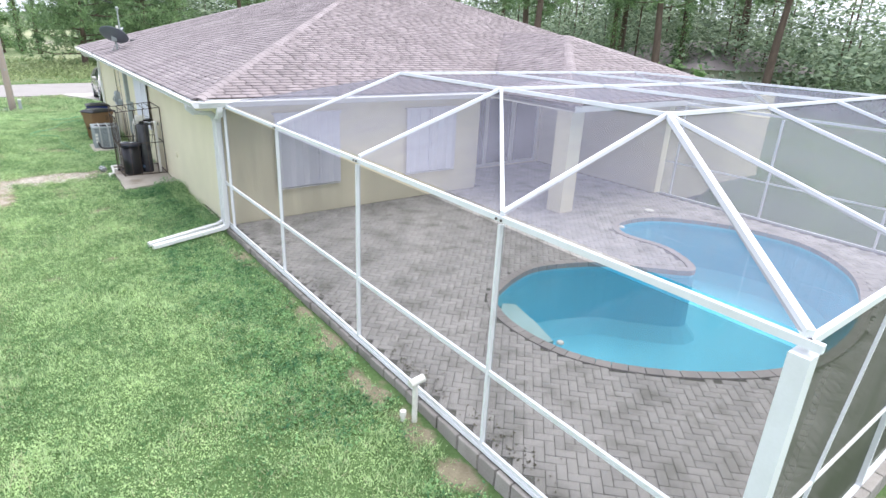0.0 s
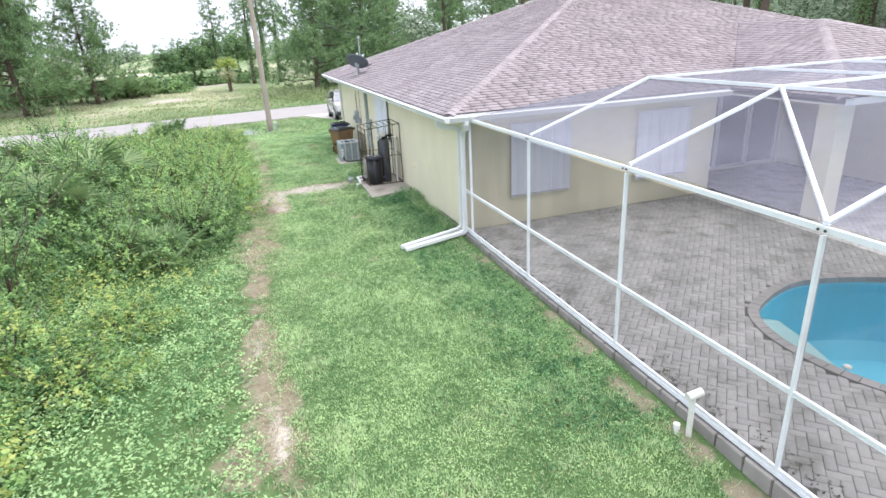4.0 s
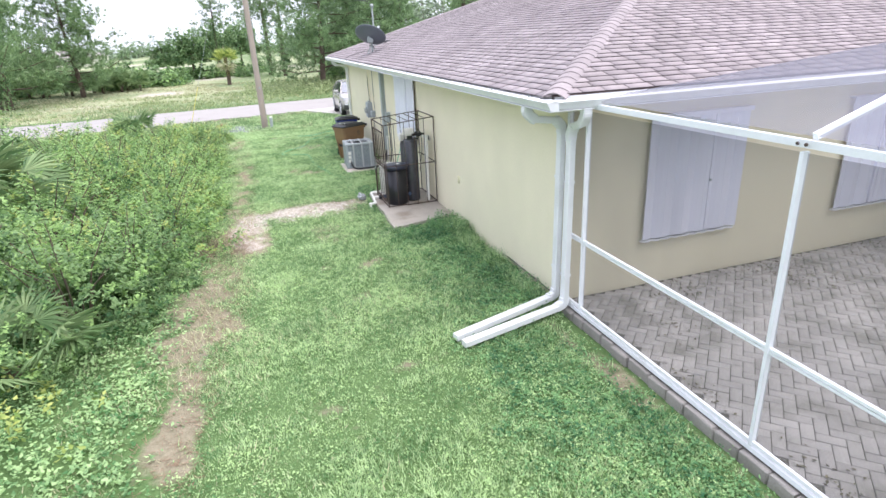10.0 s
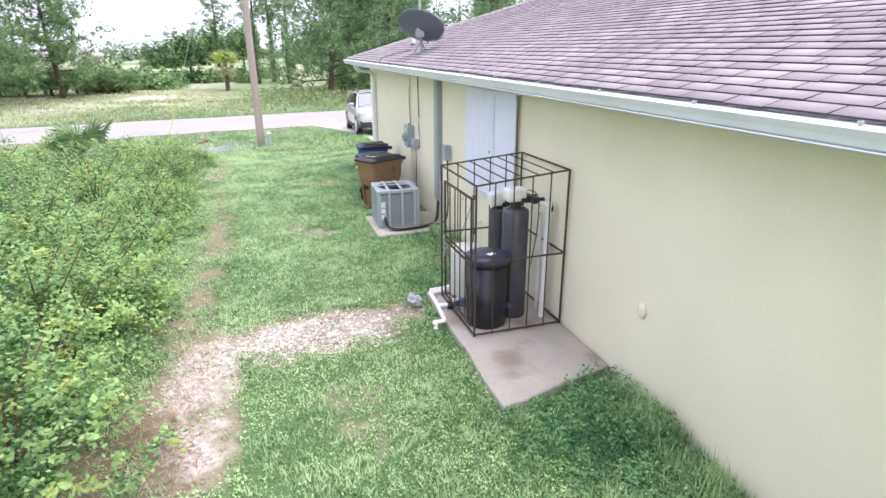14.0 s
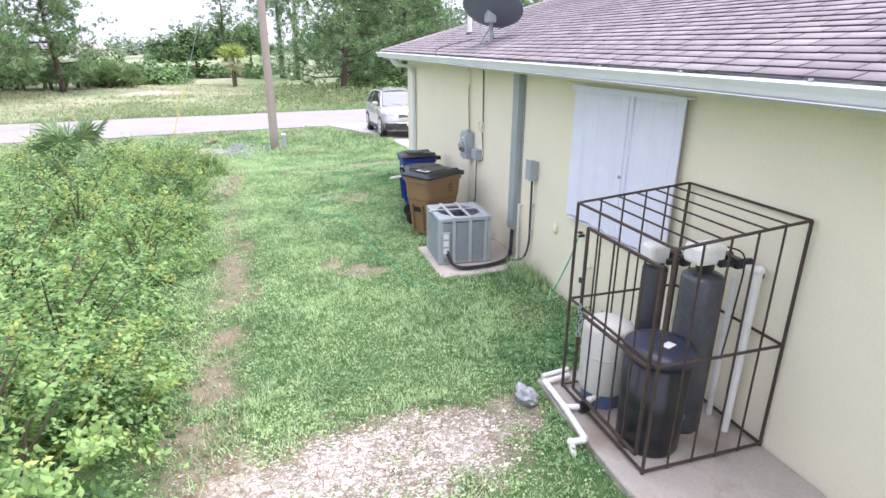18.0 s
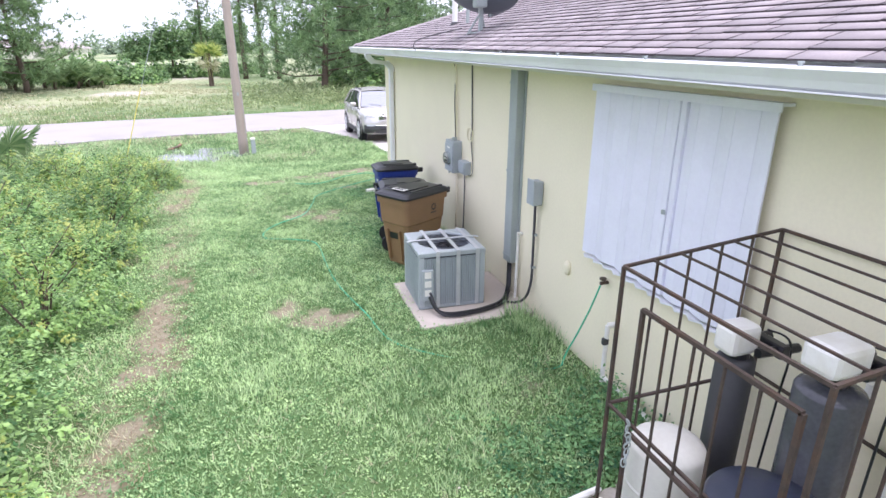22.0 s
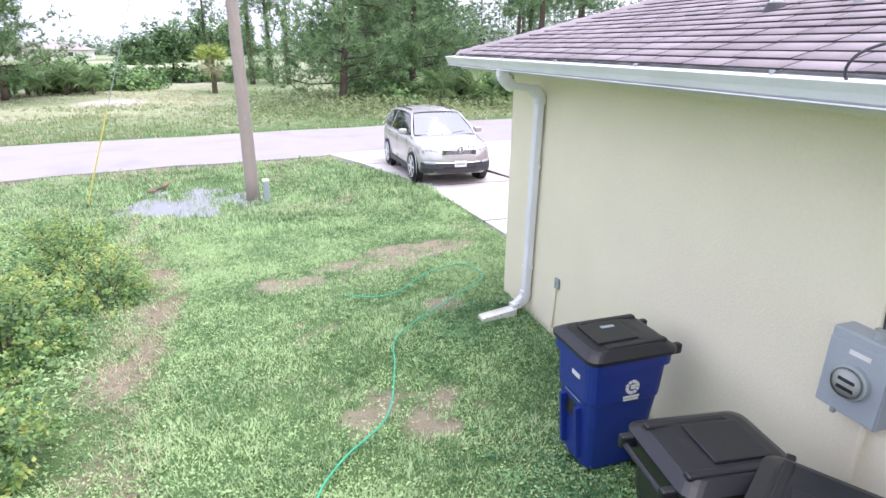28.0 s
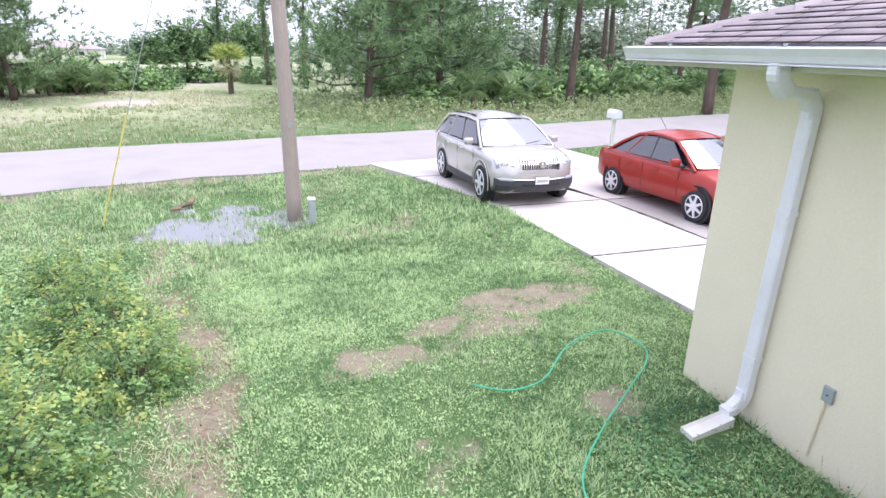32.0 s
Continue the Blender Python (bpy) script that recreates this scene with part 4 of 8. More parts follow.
def flat_tube(bm, pts, w, d, across):
    """A flat rounded downpipe: w along 'across', d the other way."""
    pts = [Vector(p) for p in pts]
    ac = Vector(across)
    rings = []
    for i, p in enumerate(pts):
        t = (pts[min(i + 1, len(pts) - 1)] - pts[max(i - 1, 0)]).normalized()
        s = (ac - t * ac.dot(t)).normalized()
        u = t.cross(s)
        rings.append([p + s * a * w / 2 + u * b * d / 2 for a, b in ((-1, -0.7), (-0.8, -1), (0.8, -1), (1, -0.7), (1, 0.7), (0.8, 1), (-0.8, 1), (-1, 0.7))])
    return loft(bm, rings)


def elbow(pts, n=9):
    """Corrugated elbow: the section swells and shrinks along the bend."""
    c = curve_points(pts, n)
    bm = bmesh.new()
    rings = []
    for i, p in enumerate(c):
        t = (c[min(i + 1, len(c) - 1)] - c[max(i - 1, 0)]).normalized()
        ac = Vector((0, 1, 0.001)) if abs(t.y) < 0.9 else Vector((1, 0, 0))
        s = (ac - t * ac.dot(t)).normalized()
        u = t.cross(s)
        k = 1.0 + 0.05 * (i % 2)
        rings.append([p + s * a * 0.04 * k + u * b * 0.05 * k for a, b in ((-1, -0.7), (-0.8, -1), (0.8, -1), (1, -0.7), (1, 0.7), (0.8, 1), (-0.8, 1), (-1, 0.7))])
    return loft(bm, rings)


def downspout(label, head, top, foot, outlet, strap_z=(0.5, 1.6)):
    """From the gutter outlet: a drop, an offset back to the wall between two corrugated elbows, the pipe, and a shoe with its extension."""
    d = thing("downspout", None, label, "downspout", group="downspouts")
    head, top, foot, outlet = (Vector(p) for p in (head, top, foot, outlet))
    slant = top - head
    a0, a1 = head + Vector((0, 0, -0.07)), head + Vector((0, 0, -0.1)) + slant * 0.22
    b0, b1 = top - slant * 0.2 + Vector((0, 0, 0.035)), top + Vector((0, 0, -0.07))
    part("elbow", elbow([head, a0, a1]), M_WHITE, d, "corrugated white elbow")
    bm = bmesh.new()
    flat_tube(bm, [a1 - slant * 0.04, b0 + slant * 0.04], 0.082, 0.072, (0, 1, 0))
    part("offset_pipe", bm, M_WHITE, d)
    part("elbow", elbow([b0, top, b1]), M_WHITE, d, "corrugated white elbow")
    bm = bmesh.new()
    flat_tube(bm, [b1 + Vector((0, 0, 0.02)), foot], 0.075, 0.1, (1, 0, 0))
    part("downpipe", bm, M_WHITE, d)
    dirn = (outlet - foot).normalized()
    part("shoe", elbow([foot + Vector((0, 0, 0.06)), foot + Vector((0, 0, -0.01)) + dirn * 0.02, foot + dirn * 0.12 + Vector((0, 0, -0.03))]), M_WHITE, d)
    bm = bmesh.new()
    flat_tube(bm, [foot + dirn * 0.1 + Vector((0, 0, -0.03)), outlet], 0.075, 0.095, (0, 0, 1))
    part("extension", bm, M_WHITE, d)
    for z in strap_z:
        p = foot.lerp(b1, (z - foot[2]) / (b1[2] - foot[2]))
        part("strap", boxed(p, (0.082, 0.108, 0.03)), M_WHITE, d)
    return d


downspout("white downspout at the back corner with a long foot", (-0.5, 0.4, 2.42), (-0.06, 0.45, 2.16), (-0.058, 0.49, 0.14), (-1.5, 0.1, 0.045))
downspout("white downspout beside the pool enclosure with a long foot", (-0.12, -0.12, 2.42), (-0.09, 0.19, 2.12), (-0.09, 0.22, 0.14), (-1.46, -0.06, 0.04))
downspout("white downspout at the front corner of the house", (-0.5, 14.82, 2.54), (-0.06, 14.93, 2.28), (-0.055, 14.97, 0.16), (-0.22, 14.96, 0.06))


def splash_block():
    bm = bmesh.new()
    loft(bm, [[(-0.2, 14.87, z0), (-0.2, 14.99, z0), (-0.62, 14.94, z1), (-0.62, 14.81, z1)] for z0, z1 in ((-0.03, -0.05), (0.06, 0.03))])
    for f in list(bm.faces):
        if f.normal.z > 0.8:
            r = bmesh.ops.inset_region(bm, faces=[f], thickness=0.022, depth=-0.02)
    tagged(part("splash_block", bm, M_PVC), "white splash tray under the front downspout", "splash block")


splash_block()


# ---- accordion storm shutters over the windows ----
def shutter(name, label, m, width, height, join):
    """Local x along the wall, y out of it, z up, origin at the lower left corner."""
    s = thing(name, m, label, "shutter", group="storm shutters")
    n = max(8, round(width / 0.135))
    step = width / n
    for i in range(n):
        x0, x1 = i * step, (i + 1) * step
        y0, y1 = (0.034, 0.068) if i % 2 else (0.068, 0.034)
        bm = bmesh.new()
        xm = (x0 + x1) / 2
        loft(bm, [[(x0 + 0.001, y0, z), (xm, (y0 + y1) / 2 + 0.004, z), (x1 - 0.001, y1, z), (x1 - 0.001, y1 - 0.012, z), (x0 + 0.001, y0 - 0.012, z)] for z in (0.02, height - 0.03)])
        part("slat", bm, M_SHUTTER, s)
    for k in (-0.03, 0.03):
        part("meeting_rail", boxed((join + k, 0.05, height / 2), (0.05, 0.034, height - 0.05), 0.008), M_SHUTTER, s)
    part("lock", boxed((join, 0.09, height * 0.45), (0.025, 0.02, 0.03), 0.004), M_GALV, s)
    bm = bmesh.new()
    box(bm, (width / 2, 0.041, height + 0.008), (width + 0.06, 0.08, 0.016))
    box(bm, (width / 2, 0.086, height - 0.006), (width + 0.06, 0.008, 0.05))
    part("top_track", bm, M_SHUTTER, s)
    bm = bmesh.new()
    edge = [(0.0, 0.0)] + [p for i in range(n) for p in ((i * step, 0.05), ((i + 0.5) * step, 0.09))] + [(width, 0.05), (width, 0.0)]
    prism(bm, edge, -0.012, 0.0)
    part("sill_track", bm, M_ALU, s)
    return s


shutter("storm_shutter", "closed white accordion storm shutter over a side window", pose(0, 8.2, 0.98, 0, 0, -90) @ Matrix.Diagonal((1, -1, 1, 1)), 1.66, 1.37, 0.94)
shutter("storm_shutter", "closed white accordion storm shutter facing the pool deck", pose(1.03, 0.4, 0.68) @ Matrix.Diagonal((1, -1, 1, 1)), 1.4, 1.5, 0.9)
shutter("storm_shutter", "closed white accordion storm shutter beside the patio", pose(4.12, 0.4, 0.66) @ Matrix.Diagonal((1, -1, 1, 1)), 1.45, 1.5, 0.7)

# ---- water treatment slab, barred cage and tanks ----
def build_pad(name, c, s, label):
    bm = bmesh.new()
    vs = box(bm, c, s, None, 0.015)
    for v in bm.verts:
        v.co += Vector((noise.noise(v.co * 5), noise.noise(v.co * 5 + Vector((9, 0, 0))), 0)) * 0.012
    return tagged(part(name, bm, M_CONCRETE), label, "slab")


def tank_slab():
    """Hand-cast slab with uneven edges, a little out of square."""
    bm = bmesh.new()
    outline = []
    corners = [(-1.21, 4.12), (-0.012, 4.42), (-0.012, 6.72), (-1.16, 6.58)]
    for (xa, ya), (xb, yb) in zip(corners, corners[1:] + corners[:1]):
        for i in range(10):
            f = i / 10
            w = 0.0 if xa > -0.1 and xb > -0.1 else 0.012 * math.sin(9 * f + xa * 3) + 0.008 * math.sin(23 * f)
            outline.append((xa + (xb - xa) * f + w * (0 if i == 0 else 1) * (abs(yb - ya) > 1), ya + (yb - ya) * f + w * (abs(xb - xa) > 1)))
    c = Vector((-0.6, 5.45, 0))
    loft(bm, [[(x, y, -0.07) for x, y in outline], [(x, y, 0.04) for x, y in outline], [(x + (c.x - x) * 0.012, y + (c.y - y) * 0.008, 0.052) for x, y in outline]])
    tagged(part("concrete_slab", bm, M_WETSLAB), "stained concrete slab under the water tanks", "slab")


M_WETSLAB = shader("damp_concrete", (0.42, 0.38, 0.335), 0.5, 0.14, 2.2, 50, 0.003, 120, stain=(0.2, 0.155, 0.11), stain_scale=1.7, stain_amount=0.9)
tank_slab()
build_pad("concrete_slab", (-0.63, 9.66, -0.045), (1.22, 1.2, 0.13), "small concrete slab under the air conditioner")


def build_security_cage():
    g = thing("security_cage", None, "rusty dark steel bar cage locked round the water tanks", "cage")
    x0, x1, y0, y1, z0, z1 = -1.01, -0.03, 5.33, 6.41, 0.055, 1.635

    def top(x):
        return z1 + 0.09 * (x - x0) / (x1 - x0)

    def b(name, p, q, r=0.011):
        d = Vector(q) - Vector(p)
        part(name, beam(p, q, r * 1.75, r * 1.75, (0, 0, 1) if abs(d.z) < d.length * 0.9 else (1, 0, 0)), M_STEEL, g)
    for x in (x0, x1):
        for y in (y0, y1):
            b("corner_bar", (x, y, z0), (x, y, top(x)), 0.0095)
    for z in (z0 + 0.02, 0.86, None):
        za, zc = (z, z) if z else (top(x0), top(x1))
        for p, q in (((x0, y0, za), (x1, y0, zc)), ((x0, y1, za), (x1, y1, zc)), ((x0, y0, za), (x0, y1, za)), ((x1, y0, zc), (x1, y1, zc))):
            b("rail", p, q, 0.0085)
    for i in range(1, 5):
        x = x0 + (x1 - x0) * i / 5
        b("upright_bar", (x, y0, z0), (x, y0, top(x)), 0.0058)
        b("upright_bar", (x, y1, z0), (x, y1, top(x)), 0.0058)
    for i in range(1, 6):
        x = x0 + (x1 - x0) * i / 6
        b("roof_bar", (x, y0, top(x)), (x, y1, top(x)), 0.0058)
    # hinged gate in the long side, standing just proud of the frame
    gate = thing("gate")
    gate.parent = g
    ga, gb, gx = y0 + 0.06, y1 - 0.2, x0 - 0.022

    def gb_bar(p, q, r):
        d = Vector(q) - Vector(p)
        part("gate_bar", beam(p, q, r * 1.75, r * 1.75, (0, 0, 1) if abs(d.z) < d.length * 0.9 else (1, 0, 0)), M_STEEL, gate)
    for y in (ga, gb):
        gb_bar((gx, y, 0.17), (gx, y, 1.5), 0.011)
    for z in (0.17, 0.83, 1.5):
        gb_bar((gx, ga, z), (gx, gb, z), 0.011)
    for i in range(1, 5):
        y = ga + (gb - ga) * i / 5
        gb_bar((gx, y, 0.17), (gx, y, 1.5), 0.0058)
    # chain looped round the gate
    for i in range(9):
        a = i * 0.7
        bm = bmesh.new()
        ring = [(math.cos(k * math.tau / 10) * 0.022, math.sin(k * math.tau / 10) * 0.013, 0) for k in range(11)]
        tube(bm, ring, 0.004, 5)
        bmesh.ops.transform(bm, matrix=pose(gx - 0.015 - 0.012 * math.sin(i), gb - 0.03 + 0.012 * math.cos(i * 1.3), 0.9 - i * 0.028, 90 * (i % 2), 70, 30 * i), verts=bm.verts)
        part("chain_link", bm, M_GALV, g)


build_security_cage()


def tank(name, label, c, r, h, material, seg=28, dome=0.35):
    t = thing(name, pose(*c), label, "tank", group="water tanks")
    prof = [(r * 0.96, 0), (r, 0.02), (r, h - r * dome)]
    prof += [(r * math.cos(a), h - r * dome + r * dome * math.sin(a)) for a in (0.35, 0.7, 1.0, 1.25, 1.45)]
    bm = bmesh.new()
    lathe(bm, prof, seg)
    part("shell", bm, material, t, smooth=True)
    return t


def control_head(t, z, cap=(0.2, 0.15, 0.15)):
    bm = bmesh.new()
    lathe(bm, [(0.06, 0), (0.06, 0.07), (0.045, 0.08)], 16, (0, 0, z))
    part("valve", bm, M_BLACK, t)
    part("control_cover", boxed((-0.02, 0.0, z + 0.15), cap, 0.03), M_PVC, t, "white plastic valve cover")
    bm = bmesh.new()
    cyl(bm, (0.02, -0.1, z + 0.1), (0.26, -0.12, z + 0.1), 0.025, None, 10)
    cyl(bm, (0.02, 0.05, z + 0.1), (0.24, 0.03, z + 0.1), 0.025, None, 10)
    box(bm, (0.15, -0.04, z + 0.1), (0.06, 0.22, 0.07), None, 0.01)
    part("bypass_valve", bm, M_BLACK, t)
    part("cable", tubed(curve_points([(0.1, -0.06, z + 0.2), (0.18, -0.14, z + 0.14), (0.2, -0.12, z - 0.2), (0.12, -0.16, z - 0.6)], 6), 0.006, 6), M_BLACK, t)


brine = thing("brine_tank", pose(-0.76, 5.63, 0.052), "black plastic brine tank with a domed lid", "tank", group="water tanks")
bm = bmesh.new()
lathe(bm, [(0.205, 0), (0.215, 0.02), (0.225, 0.71)], 32)
part("shell", bm, M_BLACK, brine, smooth=True)
bm = bmesh.new()
lathe(bm, [(0.238, 0.705), (0.24, 0.75), (0.225, 0.775), (0.12, 0.79), (0.05, 0.792)], 32)
part("lid", bm, shader("brine_lid", (0.03, 0.036, 0.06), 0.35, 0.1, 5, 60), brine, smooth=True)
part("paper_label", boxed((0.0, -0.06, 0.795), (0.09, 0.06, 0.003), 0, pose(0, 0, 0, 0, 0, 20)), M_PVC, brine)

tall = tank("softener_tank", "tall black pressure tank with a white control head", (-0.41, 5.72, 0.052), 0.14, 1.24, shader("wound_fibre_tank", (0.06, 0.062, 0.072), 0.25, 0.25, 6, 50, stain=(0.1, 0.1, 0.11), stain_scale=3, stain_amount=0.4))
control_head(tall, 1.22, (0.22, 0.17, 0.14))
bm = bmesh.new()
lathe(bm, [(0.035, 0), (0.035, 0.006), (0.02, 0.008)], 16)
bmesh.ops.transform(bm, matrix=pose(-0.1, -0.115, 0.16, 90, 0, -40), verts=bm.verts)
part("sticker", bm, M_BLUEBASE, tall)
slim = tank("filter_tank", "slim dark filter tank with a white control head", (-0.4, 6.22, 0.052), 0.095, 1.1, M_CLADDING)
control_head(slim, 1.05, (0.18, 0.14, 0.16))
pressure = tank("pressure_tank", "beige steel pressure tank on a blue stand", (-0.79, 6.18, 0.177), 0.19, 0.59, M_TANK)
bm = bmesh.new()
lathe(bm, [(0.165, -0.125), (0.16, -0.02), (0.15, 0.005)], 24)
part("stand", bm, M_BLUEBASE, pressure)
part("weld_band", lathe(bmesh.new(), [(0.191, 0.3), (0.195, 0.31), (0.191, 0.32)], 24), M_TANK, pressure)

pipes = thing("pvc_manifold", None, "white PVC pipework leading off the slab beside the tanks", "pipes")
for pts, r in (([(-0.9, 6.5, 0.09), (-1.14, 6.46, 0.09), (-1.16, 6.1, 0.09), (-1.2, 5.72, 0.08)], 0.024), ([(-1.2, 5.72, 0.08), (-1.3, 5.75, 0.06), (-1.3, 5.68, -0.03)], 0.024),
               ([(-1.16, 6.1, 0.09), (-1.02, 6.05, 0.1), (-0.98, 6.05, 0.15), (-0.86, 6.08, 0.16)], 0.022), ([(-0.85, 6.6, 0.08), (-1.12, 6.56, 0.08)], 0.022), ([(-0.14, 5.55, 0.052), (-0.12, 5.55, 1.32), (-0.2, 5.6, 1.34)], 0.03),
               ([(-0.1, 5.75, 0.052), (-0.1, 5.75, 1.2)], 0.022)):
    bm = bmesh.new()
    for p, q in zip(pts, pts[1:]):
        cyl(bm, p, q, r, None, 12)
    for p in pts[1:-1]:
        bmesh.ops.create_icosphere(bm, subdivisions=2, radius=r * 1.3, matrix=Matrix.Translation(p))
    part("pipe", bm, M_PVC, pipes)
part("valve", rod((-1.06, 6.06, 0.1), (-0.99, 6.05, 0.1), 0.045, None, 12), M_BLACK, pipes, "black ball valve")
bag = bmesh.new()
bmesh.ops.create_icosphere(bag, subdivisions=3, radius=0.1)
for v in bag.verts:
    v.co *= 1 + 0.35 * noise.noise(v.co * 17) + 0.25 * noise.noise(v.co * 41)
    v.co = Vector((v.co.x * 0.8, v.co.y * 1.1, v.co.z * 0.75))
bmesh.ops.transform(bag, matrix=pose(-1.36, 6.36, 0.07, 20, 35, 30), verts=bag.verts)
tagged(part("plastic_bag", bag, shader("cloudy_plastic", (0.3, 0.32, 0.33), 0.2, 0.25, 20, 60, spec=0.7)), "crumpled cloudy plastic wrap by the slab edge", "bag")
part("gauge", rod((-0.06, 5.6, 1.28), (-0.03, 5.6, 1.28), 0.05, None, 16), M_CHROME, pipes)


M_STRAP = shader("galvanised_strap", (0.5, 0.52, 0.53), 0.45, 0.08, 8, 60, metal=0.3)


# ---- air conditioner ----
def build_condenser():
    g = thing("air_conditioner", pose(-0.78, 9.79, 0.022, 0, 0, -3), "grey air conditioning condenser strapped down with metal bands", "air conditioner")
    w, h = 0.36, 0.605
    bm = bmesh.new()
    box(bm, (0, 0, 0.02), (2 * w, 2 * w, 0.04), None, 0.01)
    part("base_pan", bm, M_DARKGREY, g)
    bm = bmesh.new()
    box(bm, (0, 0, h / 2), (2 * w - 0.05, 2 * w - 0.05, h - 0.06))
    part("coil", bm, M_DISH, g, "dark coil behind the louvres")
    for sx, sy in ((-1, -1), (1, -1), (1, 1), (-1, 1)):
        part("corner_panel", boxed((sx * (w - 0.03), sy * (w - 0.03), h / 2), (0.06, 0.06, h - 0.04), 0.008), M_GREY, g)
    for side in range(4):
        rot = pose(0, 0, 0, 0, 0, 90 * side)
        for i in range(24):
            x = -w + 0.07 + (2 * w - 0.14) * i / 23
            part("louvre", boxed((x, -w + 0.01, h / 2), (0.02, 0.02, h - 0.08), 0, rot), M_DARKGREY, g)
    # top panel with a round fan opening
    bm = bmesh.new()
    n = 48
    ring_o, ring_i = [], []
    for k in range(n):
        a = k * math.tau / n
        s = 1 / max(abs(math.cos(a)), abs(math.sin(a)))
        ring_o.append((w * s * math.cos(a), w * s * math.sin(a)))
        ring_i.append((0.285 * math.cos(a), 0.285 * math.sin(a)))
    rings = [[(x, y, h - 0.02) for x, y in ring_o], [(x, y, h + 0.02) for x, y in ring_o], [(x * 0.97, y * 0.97, h + 0.03) for x, y in ring_o],
             [(x * 1.03, y * 1.03, h + 0.03) for x, y in ring_i], [(x, y, h + 0.015) for x, y in ring_i], [(x, y, h - 0.1) for x, y in ring_i]]
    loft(bm, rings, True, False)
    part("top_panel", bm, M_GREY, g)
    for r in np.linspace(0.06, 0.27, 9):
        part("guard_ring", tubed([(r * math.cos(k * math.tau / 28), r * math.sin(k * math.tau / 28), h + 0.005) for k in range(29)], 0.0022, 4), M_BLACK, g)
    for k in range(8):
        a = k * math.tau / 8
        part("guard_spoke", rod((0, 0, h), (0.285 * math.cos(a), 0.285 * math.sin(a), h), 0.003, None, 5), M_BLACK, g)
    part("motor", lathe(bmesh.new(), [(0.075, h - 0.16), (0.075, h - 0.02), (0.05, h - 0.005)], 20), M_BLACK, g)
    for k in range(3):
        bm = bmesh.new()
        box(bm, (0.15, 0, h - 0.1), (0.17, 0.12, 0.006), pose(0, 0, 0, 0, 0, 120 * k) @ pose(0, 0, 0, 14, 0, 0))
        part("fan_blade", bm, M_GALV, g)
    part("dark_well", lathe(bmesh.new(), [(0.28, h - 0.12), (0.28, h - 0.11)], 24), M_BLACK, g)
    for off, ax in ((-0.16, 0), (0.06, 0), (0.27, 0), (0.02, 1)):
        bm = bmesh.new()
        z = h + 0.036 + 0.006 * ax
        prof = [(-w - 0.012, 0.02), (-w - 0.012, z), (w + 0.012, z), (w + 0.012, 0.02)]
        if ax:
            prof = [(-w - 0.04, z - 0.01), (-w, z), (w, z), (w + 0.05, z - 0.012)]
        for (u0, z0), (u1, z1) in zip(prof, prof[1:]):
            a, b = ((off, u0, z0), (off, u1, z1)) if not ax else ((u0, off, z0), (u1, off, z1))
            d = (Vector(b) - Vector(a)).normalized()
            wide = Vector((1, 0, 0)) if not ax else Vector((0, 1, 0))
            nn = d.cross(wide)
            loft(bm, [[Vector(e) + wide * i * 0.02 + nn * j * 0.003 for i, j in ((-1, -1), (1, -1), (1, 1), (-1, 1))] for e in (a, b)])
        part("strap", bm, M_STRAP, g, "bare metal tie-down band")
    part("service_box", boxed((-w + 0.09, -w - 0.012, 0.28), (0.12, 0.03, 0.34), 0.006), M_GREY, g)
    for i in range(3):
        part("sticker", boxed((-w + 0.09, -w - 0.029, 0.2 + i * 0.1), (0.07, 0.003, 0.07)), M_PVC, g)


build_condenser()

hoses = thing("refrigerant_lines", None, "black insulated refrigerant lines curling from wall to condenser", "pipes")
for dx, r in ((0.0, 0.022), (0.045, 0.013)):
    part("line", tubed(curve_points([(-0.05, 9.65 - dx, 0.6), (-0.06, 9.62 - dx, 0.3), (-0.12, 9.52 - dx, 0.08), (-0.3, 9.32 - dx, 0.05), (-0.65, 9.22 - dx, 0.045), (-0.98, 9.25 - dx, 0.06), (-1.05, 9.41, 0.18 + dx)], 8), r, 8), M_BLACK, hoses)

duct = thing("line_cover", None, "grey painted sheet metal line cover on the wall", "duct")
part("cover", boxed((-0.045, 9.63, 1.42), (0.09, 0.17, 2.06), 0.006), M_GALV, duct)
for z in (0.46, 1.4, 2.3):
    part("strap", boxed((-0.047, 9.63, z), (0.095, 0.18, 0.02)), M_GALV, duct)
part("flange", boxed((-0.006, 9.53, 1.42), (0.01, 0.04, 2.06)), M_GALV, duct)

disconnect = thing("disconnect_box", None, "small grey electrical disconnect box with conduit", "electrical box")
part("case", boxed((-0.055, 9.11, 1.29), (0.1, 0.13, 0.24), 0.008), M_GREY, disconnect)
part("cover", boxed((-0.108, 9.11, 1.3), (0.012, 0.14, 0.25), 0.004), M_GREY, disconnect)
part("conduit", tubed(curve_points([(-0.05, 9.11, 1.17), (-0.04, 9.12, 0.75), (-0.04, 9.13, 0.3), (-0.1, 9.2, 0.09), (-0.3, 9.25, 0.09)], 6), 0.014, 8), M_CLADDING, disconnect)
for z in (0.5, 0.85):
    part("clip", boxed((-0.03, 9.12, z), (0.03, 0.06, 0.02)), M_GALV, disconnect)

